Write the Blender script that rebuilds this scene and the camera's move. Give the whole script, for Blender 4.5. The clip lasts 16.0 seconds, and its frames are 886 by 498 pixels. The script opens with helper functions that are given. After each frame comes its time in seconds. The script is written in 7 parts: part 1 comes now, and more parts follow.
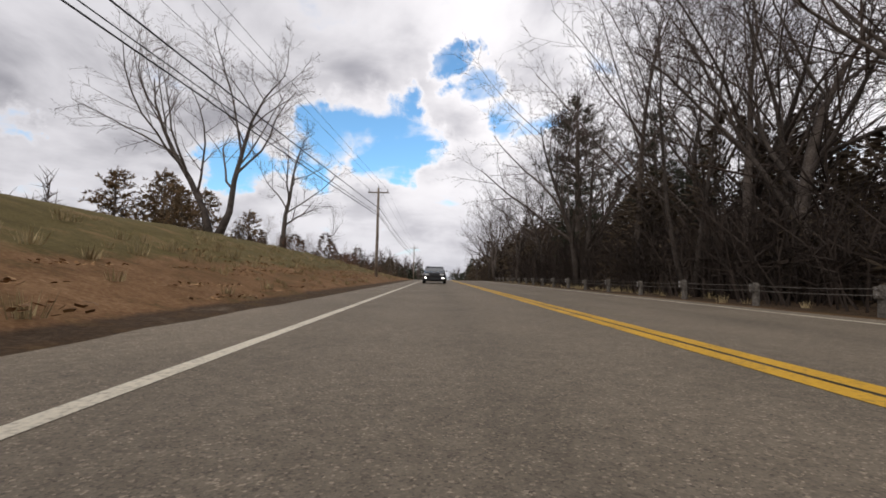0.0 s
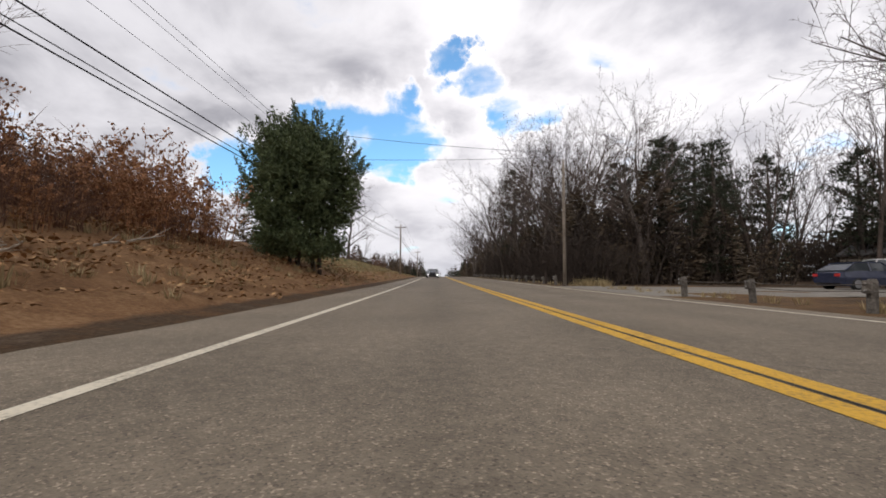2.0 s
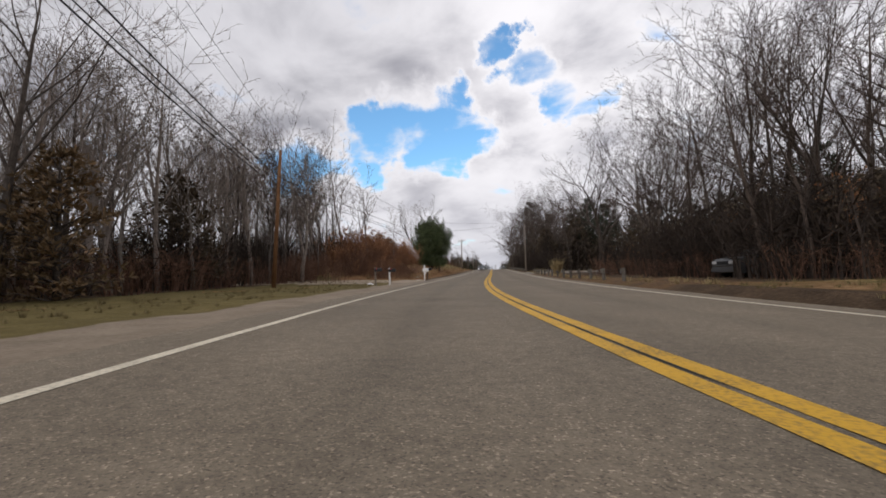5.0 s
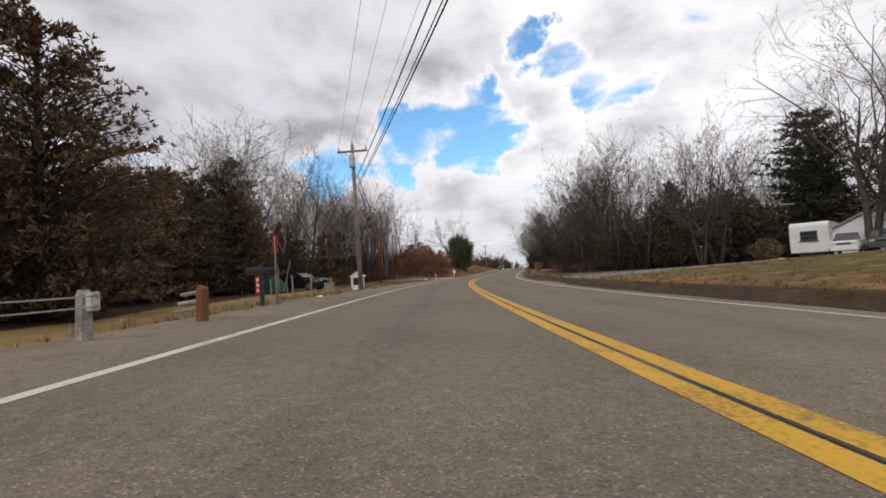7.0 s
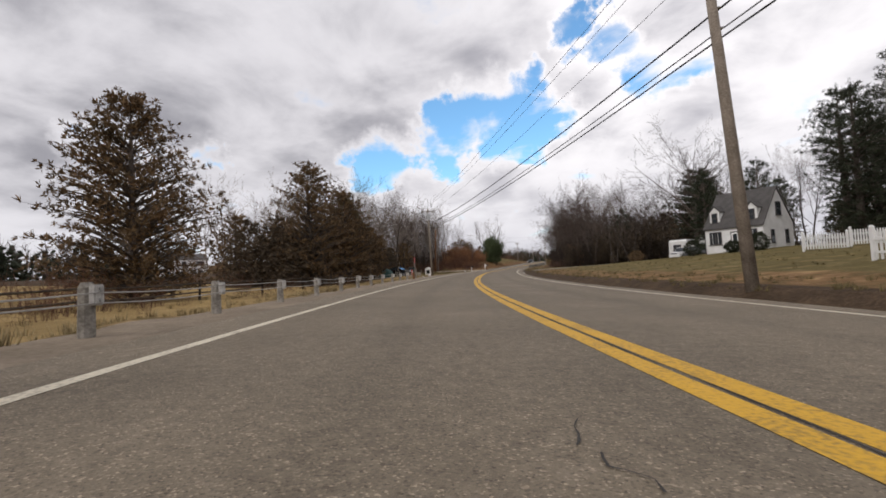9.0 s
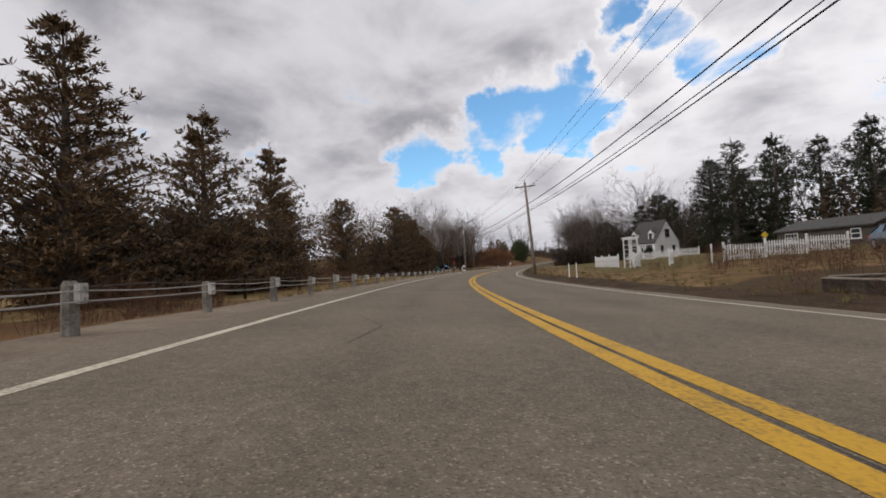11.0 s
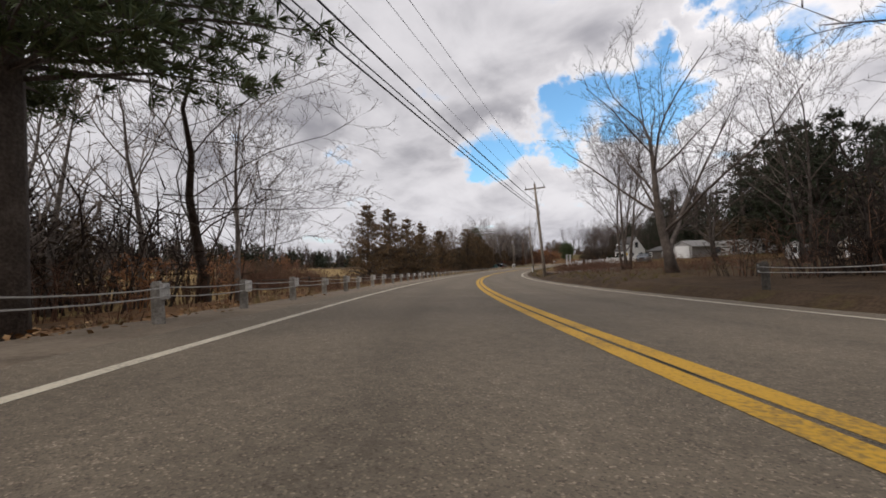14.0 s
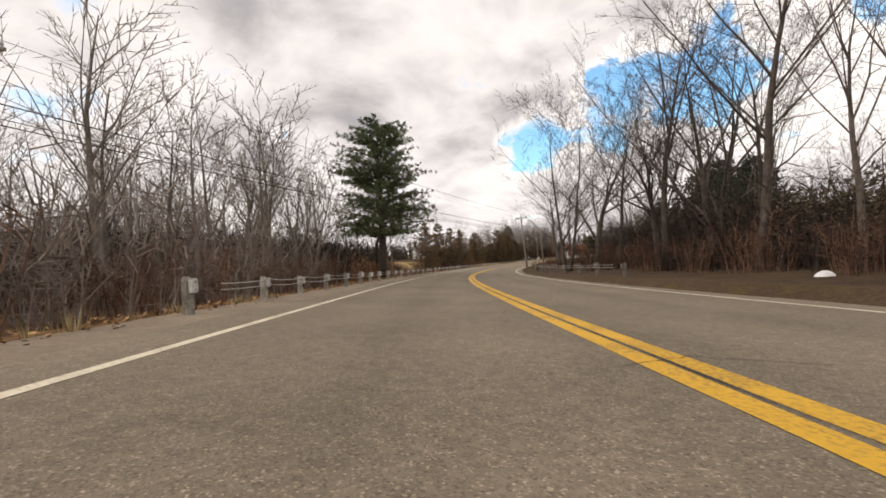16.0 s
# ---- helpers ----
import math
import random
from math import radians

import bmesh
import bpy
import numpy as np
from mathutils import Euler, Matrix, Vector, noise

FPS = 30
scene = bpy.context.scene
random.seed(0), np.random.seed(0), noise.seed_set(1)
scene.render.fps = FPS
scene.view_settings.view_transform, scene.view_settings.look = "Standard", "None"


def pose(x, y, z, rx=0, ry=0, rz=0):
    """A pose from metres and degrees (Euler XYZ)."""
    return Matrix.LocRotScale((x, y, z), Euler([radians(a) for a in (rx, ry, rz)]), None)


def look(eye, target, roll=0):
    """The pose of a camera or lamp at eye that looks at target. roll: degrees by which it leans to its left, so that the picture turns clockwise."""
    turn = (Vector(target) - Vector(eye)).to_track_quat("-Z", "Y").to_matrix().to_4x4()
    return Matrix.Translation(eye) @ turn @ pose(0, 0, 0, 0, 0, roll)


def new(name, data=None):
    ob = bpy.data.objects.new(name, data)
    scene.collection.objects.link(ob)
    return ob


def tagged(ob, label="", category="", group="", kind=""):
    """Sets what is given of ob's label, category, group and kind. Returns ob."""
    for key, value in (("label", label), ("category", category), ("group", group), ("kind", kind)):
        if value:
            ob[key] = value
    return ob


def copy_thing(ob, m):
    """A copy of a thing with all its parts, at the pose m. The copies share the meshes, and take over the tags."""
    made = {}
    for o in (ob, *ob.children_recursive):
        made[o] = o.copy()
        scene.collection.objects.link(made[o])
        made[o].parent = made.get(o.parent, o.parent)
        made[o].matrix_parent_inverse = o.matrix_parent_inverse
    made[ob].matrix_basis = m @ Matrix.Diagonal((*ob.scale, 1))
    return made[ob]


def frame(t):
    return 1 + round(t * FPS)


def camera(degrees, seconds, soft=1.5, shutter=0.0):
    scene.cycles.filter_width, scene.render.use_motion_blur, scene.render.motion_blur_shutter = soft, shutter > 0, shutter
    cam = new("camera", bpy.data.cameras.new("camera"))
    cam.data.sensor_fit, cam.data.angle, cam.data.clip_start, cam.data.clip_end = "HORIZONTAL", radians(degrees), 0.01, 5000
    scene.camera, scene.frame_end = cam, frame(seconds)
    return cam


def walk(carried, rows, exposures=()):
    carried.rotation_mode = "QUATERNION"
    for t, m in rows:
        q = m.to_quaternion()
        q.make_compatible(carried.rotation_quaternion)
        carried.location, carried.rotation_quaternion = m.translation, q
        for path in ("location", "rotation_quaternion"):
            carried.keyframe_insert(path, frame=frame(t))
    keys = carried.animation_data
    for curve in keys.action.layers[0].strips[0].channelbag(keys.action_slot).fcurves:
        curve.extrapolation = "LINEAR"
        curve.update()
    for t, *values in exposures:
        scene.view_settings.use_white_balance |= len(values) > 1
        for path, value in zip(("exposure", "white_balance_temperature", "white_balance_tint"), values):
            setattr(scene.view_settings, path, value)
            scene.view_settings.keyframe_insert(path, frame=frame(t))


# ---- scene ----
# camera: carried backwards down the lane, seven tenths of a metre above the asphalt
cam = camera(90.0, 16.0, soft=1.7)
PATH = [
    (0.0, pose(-0.039, -0.003, 0.635, 94.39, -1.01, 0.13)),
    (0.5, pose(0.135, -7.968, 0.502, 94.25, -0.72, -0.40)),
    (1.0, pose(0.351, -15.940, 0.401, 94.35, -0.53, -0.29)),
    (1.5, pose(0.628, -23.941, 0.336, 94.08, -0.27, 0.34)),
    (2.0, pose(0.875, -31.951, 0.257, 94.04, -0.33, 0.10)),
    (2.5, pose(1.136, -39.978, 0.188, 94.20, 0.03, 0.88)),
    (3.0, pose(1.464, -48.008, 0.125, 93.95, 0.42, 0.96)),
    (3.5, pose(1.797, -56.065, 0.100, 93.98, 0.24, 1.40)),
    (4.0, pose(2.301, -64.118, 0.058, 93.56, 0.80, 2.71)),
    (4.5, pose(3.282, -72.226, 0.060, 93.40, 1.24, 6.01)),
    (5.0, pose(4.453, -80.210, 0.077, 93.22, 1.68, 7.58)),
    (5.5, pose(5.836, -88.125, 0.105, 93.06, 2.12, 8.94)),
    (6.0, pose(7.369, -95.968, 0.138, 92.90, 2.56, 9.98)),
    (6.5, pose(9.003, -103.751, 0.174, 92.73, 3.00, 10.55)),
    (7.0, pose(10.859, -111.498, 0.175, 93.26, 3.23, 12.06)),
    (7.5, pose(12.828, -119.226, 0.217, 93.33, 3.64, 13.46)),
    (8.0, pose(14.932, -126.921, 0.286, 92.73, 3.23, 14.76)),
    (8.5, pose(17.229, -134.583, 0.372, 92.70, 3.11, 16.24)),
    (9.0, pose(19.815, -142.164, 0.450, 92.46, 3.05, 17.78)),
    (9.5, pose(22.623, -149.662, 0.542, 92.37, 2.97, 19.34)),
    (10.0, pose(25.624, -157.060, 0.644, 92.30, 2.88, 20.87)),
    (10.5, pose(28.799, -164.369, 0.759, 92.20, 2.80, 22.12)),
    (11.0, pose(32.120, -171.596, 0.884, 92.12, 2.72, 23.37)),
    (11.5, pose(35.592, -178.736, 1.022, 92.05, 2.64, 24.64)),
    (12.0, pose(39.230, -185.817, 1.187, 91.79, 2.89, 25.75)),
    (12.5, pose(43.157, -192.845, 1.304, 92.15, 3.63, 27.40)),
    (13.0, pose(47.171, -199.911, 1.489, 91.35, 2.83, 28.81)),
    (13.5, pose(51.353, -206.967, 1.697, 91.39, 1.87, 30.32)),
    (14.0, pose(55.898, -213.865, 1.911, 91.84, 2.62, 32.61)),
    (14.5, pose(60.628, -220.672, 2.121, 91.80, 2.57, 34.12)),
    (15.0, pose(65.717, -227.272, 2.361, 91.31, 2.97, 36.08)),
    (15.5, pose(70.897, -233.833, 2.613, 91.86, 3.23, 37.17)),
    (16.0, pose(76.304, -240.244, 2.864, 90.95, 3.04, 38.30)),
]
# the clip's own auto exposure and a slightly warm, magenta white balance
EXPOSURE = [(0.0, 0.04, 6540), (0.5, 0.14, 6560), (1.5, 0.23, 6580), (2.5, 0.0, 6440), (3.5, -0.2, 6360), (4.2, -0.1, 6400), (6.5, 0.02, 6540), (8.0, 0.2, 6540), (9.0, 0.09, 6560), (11.5, -0.12, 6540), (12.5, -0.12, 6540), (13.5, 0.02, 6560), (14.0, -0.02, 6600), (14.5, 0.2, 6650), (15.0, 0.28, 6950), (16.0, 0.45, 7250)]
walk(cam, PATH, exposures=[(t, e, k, 14) for t, e, k in EXPOSURE])

# ---- sky and light ----
SUN_EL, SUN_AZ = radians(38), radians(215)


def sky_world():
    w = bpy.data.worlds.new("overcast_sky")
    scene.world = w
    w.use_nodes = True
    nt = w.node_tree
    nt.nodes.clear()
    N, L = nt.nodes.new, nt.links.new

    def math_node(op, a, b=None, clamp=False):
        n = N("ShaderNodeMath")
        n.operation, n.use_clamp = op, clamp
        for i, v in enumerate((a, b)):
            if v is None:
                continue
            if isinstance(v, (int, float)):
                n.inputs[i].default_value = v
            else:
                L(v, n.inputs[i])
        return n.outputs[0]

    def span(v, a, b, lo=0.0, hi=1.0):
        n = N("ShaderNodeMapRange")
        n.interpolation_type = "SMOOTHSTEP"
        L(v, n.inputs["Value"])
        for k, x in (("From Min", a), ("From Max", b), ("To Min", lo), ("To Max", hi)):
            n.inputs[k].default_value = x
        return n.outputs[0]

    def blend(f, a, b):
        n = N("ShaderNodeMix")
        n.data_type = "RGBA"
        L(f, n.inputs[0])
        for sock, v in ((n.inputs[6], a), (n.inputs[7], b)):
            if isinstance(v, tuple):
                sock.default_value = (*v, 1)
            else:
                L(v, sock)
        return n.outputs[2]

    co = N("ShaderNodeTexCoord").outputs["Generated"]
    sep = N("ShaderNodeSeparateXYZ")
    L(co, sep.inputs[0])
    up = math_node("ADD", math_node("MAXIMUM", sep.outputs[2], 0.0), 0.30)
    flat = N("ShaderNodeCombineXYZ")
    L(math_node("DIVIDE", sep.outputs[0], up), flat.inputs[0])
    L(math_node("DIVIDE", sep.outputs[1], up), flat.inputs[1])

    def cloud_noise(scale, detail, shift, rough=0.55, distort=0.3):
        mp = N("ShaderNodeMapping")
        mp.inputs["Location"].default_value = shift
        L(flat.outputs[0], mp.inputs[0])
        n = N("ShaderNodeTexNoise")
        n.inputs["Scale"].default_value, n.inputs["Detail"].default_value = scale, detail
        n.inputs["Roughness"].default_value, n.inputs["Distortion"].default_value = rough, distort
        L(mp.outputs[0], n.inputs["Vector"])
        return n.outputs[0]

    big = cloud_noise(1.7, 7, (3.1, 1.7, 0))
    fine = cloud_noise(3.4, 7, (0.4, 5.2, 0), 0.52, 0.3)
    shade = cloud_noise(2.1, 9, (7.3, 2.2, 0), 0.56, 0.35)
    density = math_node("SUBTRACT", math_node("ADD", math_node("MULTIPLY", big, 0.80), math_node("MULTIPLY", fine, 1.0)), 0.39)
    wob = N("ShaderNodeTexNoise")
    wob.inputs["Scale"].default_value, wob.inputs["Detail"].default_value, wob.inputs["Roughness"].default_value = 7.0, 6, 0.6
    L(co, wob.inputs["Vector"])
    mid = N("ShaderNodeVectorMath")
    mid.operation = "SUBTRACT"
    L(wob.outputs["Color"], mid.inputs[0])
    mid.inputs[1].default_value = (0.5, 0.5, 0.5)
    bent = N("ShaderNodeVectorMath")
    bent.operation = "MULTIPLY_ADD"
    L(mid.outputs[0], bent.inputs[0])
    bent.inputs[1].default_value = (0.28, 0.28, 0.20)
    L(co, bent.inputs[2])
    unit = N("ShaderNodeVectorMath")
    unit.operation = "NORMALIZE"
    L(bent.outputs[0], unit.inputs[0])
    # the break in the cloud: a slanting band of clear sky
    gap = None
    for az, el, size, amount in ((10.5, 18.6, 5.2, 0.48), (6.5, 18.0, 4.4, 0.45), (14.5, 17.2, 4.0, 0.42), (18.0, 15.2, 3.0, 0.36), (24.5, 14.2, 3.4, 0.38), (5.0, 21.6, 2.6, 0.36), (-1.3, 27.6, 2.5, 0.38),
                                 (-4.6, 23.6, 2.2, 0.28), (-8.4, 21.6, 2.6, 0.30), (-12.0, 20.3, 2.2, 0.28), (56.5, 15.0, 1.8, 0.2), (53.0, 8.6, 2.5, 0.18), (45.0, 14.0, 1.6, 0.2)):
        a, e = radians(az), radians(el)
        d = Vector((-math.sin(a) * math.cos(e), math.cos(a) * math.cos(e), math.sin(e)))
        dot = N("ShaderNodeVectorMath")
        dot.operation = "DOT_PRODUCT"
        L(unit.outputs[0], dot.inputs[0])
        dot.inputs[1].default_value = d
        one = span(dot.outputs["Value"], math.cos(radians(size * 1.5)), math.cos(radians(size * 0.3)), 0.0, amount)
        gap = one if gap is None else math_node("MAXIMUM", gap, one)
    density = math_node("SUBTRACT", density, gap)
    cover = span(density, 0.15, 0.37)
    thick = span(shade, 0.30, 0.66)
    low = span(sep.outputs[2], 0.03, 0.30)
    edge = span(density, 0.22, 0.72)
    # the heavier bank of cloud over the pasture
    ga, ge = radians(62), radians(32)
    bank = N("ShaderNodeVectorMath")
    bank.operation = "DOT_PRODUCT"
    L(co, bank.inputs[0])
    bank.inputs[1].default_value = (-math.sin(ga) * math.cos(ge), math.cos(ga) * math.cos(ge), math.sin(ge))
    heavy = span(bank.outputs["Value"], 0.55, 0.93)
    grey = blend(heavy, (0.47, 0.475, 0.515), (0.31, 0.315, 0.345))
    pale = blend(heavy, (1.0, 1.0, 1.01), (0.74, 0.745, 0.77))
    pale = blend(low, (0.76, 0.77, 0.80), pale)
    white = blend(math_node("MULTIPLY", math_node("MULTIPLY", thick, edge), math_node("ADD", math_node("MULTIPLY", low, 0.2), 0.8)), pale, grey)
    sky = N("ShaderNodeTexSky")
    sky.sky_type, sky.sun_disc = "NISHITA", False
    sky.sun_elevation, sky.sun_rotation = SUN_EL, SUN_AZ
    clear = N("ShaderNodeMix")
    clear.data_type, clear.blend_type = "RGBA", "MULTIPLY"
    clear.inputs[0].default_value = 1.0
    L(sky.outputs[0], clear.inputs[6])
    clear.inputs[7].default_value = (0.13, 0.195, 0.215, 1)
    col = blend(cover, clear.outputs[2], white)
    haze = span(sep.outputs[2], 0.0, 0.08, 0.5, 0.0)
    col = blend(haze, col, (0.55, 0.57, 0.62))
    below = span(sep.outputs[2], -0.06, 0.0, 1.0, 0.0)
    col = blend(below, col, (0.16, 0.14, 0.11))
    bg, out = N("ShaderNodeBackground"), N("ShaderNodeOutputWorld")
    bg.inputs["Strength"].default_value = 1.0
    L(col, bg.inputs[0])
    L(bg.outputs[0], out.inputs[0])


sky_world()
sun = new("sun", bpy.data.lights.new("sun", "SUN"))
sun.data.energy, sun.data.angle, sun.data.color = 1.0, radians(12), (1.0, 0.95, 0.87)
sun_way = Vector((math.sin(SUN_AZ) * math.cos(SUN_EL), math.cos(SUN_AZ) * math.cos(SUN_EL), math.sin(SUN_EL)))
sun.matrix_world = look(sun_way * 60, (0, 0, 0))

# ---- the road's line: s metres along it, lat metres to the right of the yellow lines ----
HEADING = [(-400, 1.18), (0, 1.18), (12, 1.07), (24, 0.85), (36, 0.97), (48, 1.60), (60, 3.30), (66, 5.20), (72, 7.20), (84, 9.90), (96, 11.40), (108, 12.50), (120, 14.85), (132, 17.29), (144, 19.69), (156, 21.95), (168, 23.93), (180, 25.92), (192, 28.03), (204, 30.17), (216, 32.87), (228, 35.58), (240, 37.83), (252, 39.23), (264, 39.23)]
ORIGIN = (2.655, 0.082)

S0, DS = -420.0, 1.0
SG = np.arange(S0, 345.0, DS)
HG = np.radians(np.interp(SG, [k[0] for k in HEADING], [k[1] for k in HEADING]))
HM = 0.5 * (HG[1:] + HG[:-1])
XG = np.concatenate([[0], np.cumsum(np.sin(HM) * DS)])
YG = np.concatenate([[0], np.cumsum(-np.cos(HM) * DS)])
I0 = int(round(-S0 / DS))
XG, YG = XG + ORIGIN[0] - XG[I0], YG + ORIGIN[1] - YG[I0]


def ramp(x, a, b):
    u = np.clip((np.asarray(x, float) - a) / (b - a), 0, 1)
    return u * u * (3 - 2 * u)


def road_z(s):
    s = np.asarray(s, float)
    return np.where(s < 0, 0.01554 * np.minimum(-s, 70), 0.5 * 1.85e-4 * (s - 84) ** 2 - 0.5 * 1.85e-4 * 84 ** 2)


def banking(s):
    return 0.036 * ramp(s, 55, 100)


def plane_z(s, lat):
    """The road's own surface, banked through the bend."""
    return road_z(s) - banking(s) * np.clip(lat, -6.5, 6.5)


def ground_z(s, lat):
    s, lat = np.asarray(s, float), np.asarray(lat, float)
    z = plane_z(s, lat)
    left, right = -lat, lat
    # the leaf-covered embankment on one side, falling away to a drive
    high = 3.4 * ramp(s, -120, -25) * (1 - ramp(s, 19, 43)) + 0.5 * (1 - ramp(s, -130, -60))
    z = z + np.where(left > 6.4, high * (0.72 * np.clip((left - 6.5) / 7.0, 0, 1) + 0.28 * ramp(left, 11, 30)), 0)
    # rough ground and the pasture further along
    field = ramp(s, 80, 105)
    z = z + np.where(left > 6.4, field * (-0.22 * ramp(left, 6.4, 8.5) + 0.050 * np.clip(left - 14, 0, 90)), 0)
    z = z + np.where(left > 6.4, (1 - field) * 0.012 * np.clip(left - 9, 0, 60), 0)
    z = z + np.where(left > 45, (1 - field) * 1.9 * ramp(left, 45, 80) * ramp(s, 0, 25), 0)
    # verge and lawn on the other side
    lawn = ramp(s, 66, 98) * (1 - 0.85 * ramp(s, 142, 172)) * (1 - ramp(s, 205, 240))
    z = z + np.where(right > 5.2, 0.26 * ramp(right, 5.15, 5.75) * ramp(s, 40, 80) * (1 - 0.6 * ramp(s, 150, 164) * (1 - ramp(s, 178, 185))) + lawn * 0.062 * np.clip(right - 6, 0, 22), 0)
    z = z + np.where(right > 5.2, 0.28 * (ramp(right, 5.2, 7.2) * ramp(s, 178, 185) * (1 - ramp(s, 196, 212)) + ramp(right, 7.8, 8.6) * ramp(s, 152, 166) * (1 - ramp(s, 178, 185))), 0)
    z = z + np.where(right > 28, 0.012 * (np.clip(right, 28, 90) - 28), 0)
    return z


def spot(s, lat, z=0.0, ground=True):
    i = np.interp(s, SG, np.arange(len(SG)))
    x, y, a = np.interp(i, np.arange(len(SG)), XG), np.interp(i, np.arange(len(SG)), YG), np.interp(s, SG, HG)
    h = float(ground_z(s, lat)) if ground else float(plane_z(s, lat))
    return Vector((float(x + lat * np.cos(a)), float(y + lat * np.sin(a)), h + z))


def heading_at(s):
    return math.degrees(float(np.interp(s, SG, HG)))


def at(s, lat, turn=0.0, z=0.0, scale=1.0, lean=0.0, tip=0.0):
    """The pose of a thing on the ground there, turned from the road's own direction (its +y runs up the road)."""
    p = spot(s, lat, z)
    return pose(p.x, p.y, p.z, lean, tip, heading_at(s) + turn) @ Matrix.Diagonal((scale, scale, scale, 1))


def place(ob, s, lat, turn=0.0, z=0.0, scale=1.0, lean=0.0, tip=0.0):
    ob.matrix_basis = at(s, lat, turn, z, scale, lean, tip)
    return ob


def put_copy(ob, s, lat, turn=0.0, z=0.0, scale=1.0, lean=0.0, label=""):
    c = copy_thing(ob, pose(0, 0, 0))
    c.matrix_basis = at(s, lat, turn, z, scale, lean)
    if label:
        c["label"] = label
    return c


# ---- materials ----
def material(name, colours, scale=4.0, rough=0.85, bump=0.3, fine=40.0, metal=0.0, spread=0.0, island=False, specular=0.3, mix=0.5, bump_dist=0.02):
    """Colours: two or three base colours that patches of two sizes blend between. spread: lightness that differs from object to object."""
    m = bpy.data.materials.new(name)
    m.use_nodes = True
    nt = m.node_tree
    N, L = nt.nodes.new, nt.links.new
    bs = nt.nodes["Principled BSDF"]
    bs.inputs["Roughness"].default_value, bs.inputs["Metallic"].default_value = rough, metal
    bs.inputs["Specular IOR Level"].default_value = specular
    co = N("ShaderNodeTexCoord")
    n1, n2 = N("ShaderNodeTexNoise"), N("ShaderNodeTexNoise")
    n1.inputs["Scale"].default_value, n1.inputs["Detail"].default_value = scale, 5
    n2.inputs["Scale"].default_value, n2.inputs["Detail"].default_value = fine, 4
    for n in (n1, n2):
        L(co.outputs["Object"], n.inputs["Vector"])
    add = N("ShaderNodeMath")
    add.operation = "ADD"
    half1, half2 = N("ShaderNodeMath"), N("ShaderNodeMath")
    half1.operation = half2.operation = "MULTIPLY"
    half1.inputs[1].default_value, half2.inputs[1].default_value = 1 - mix, mix
    L(n1.outputs[0], half1.inputs[0])
    L(n2.outputs[0], half2.inputs[0])
    L(half1.outputs[0], add.inputs[0])
    L(half2.outputs[0], add.inputs[1])
    cr = N("ShaderNodeValToRGB")
    el = cr.color_ramp.elements
    el[0].position, el[1].position = 0.36, 0.64
    el[0].color, el[1].color = (*colours[0], 1), (*colours[-1], 1)
    if len(colours) > 2:
        e = el.new(0.5)
        e.color = (*colours[1], 1)
    L(add.outputs[0], cr.inputs[0])
    last = cr.outputs[0]
    if spread:
        src = N("ShaderNodeNewGeometry").outputs["Random Per Island"] if island else N("ShaderNodeObjectInfo").outputs["Random"]
        mr = N("ShaderNodeMapRange")
        mr.inputs["To Min"].default_value, mr.inputs["To Max"].default_value = 1 - spread, 1 + spread
        L(src, mr.inputs["Value"])
        hsv = N("ShaderNodeHueSaturation")
        L(mr.outputs[0], hsv.inputs["Value"])
        L(last, hsv.inputs["Color"])
        last = hsv.outputs[0]
    L(last, bs.inputs["Base Color"])
    if bump:
        b = N("ShaderNodeBump")
        b.inputs["Strength"].default_value, b.inputs["Distance"].default_value = bump, bump_dist
        L(n2.outputs[0], b.inputs["Height"])
        L(b.outputs[0], bs.inputs["Normal"])
    return m


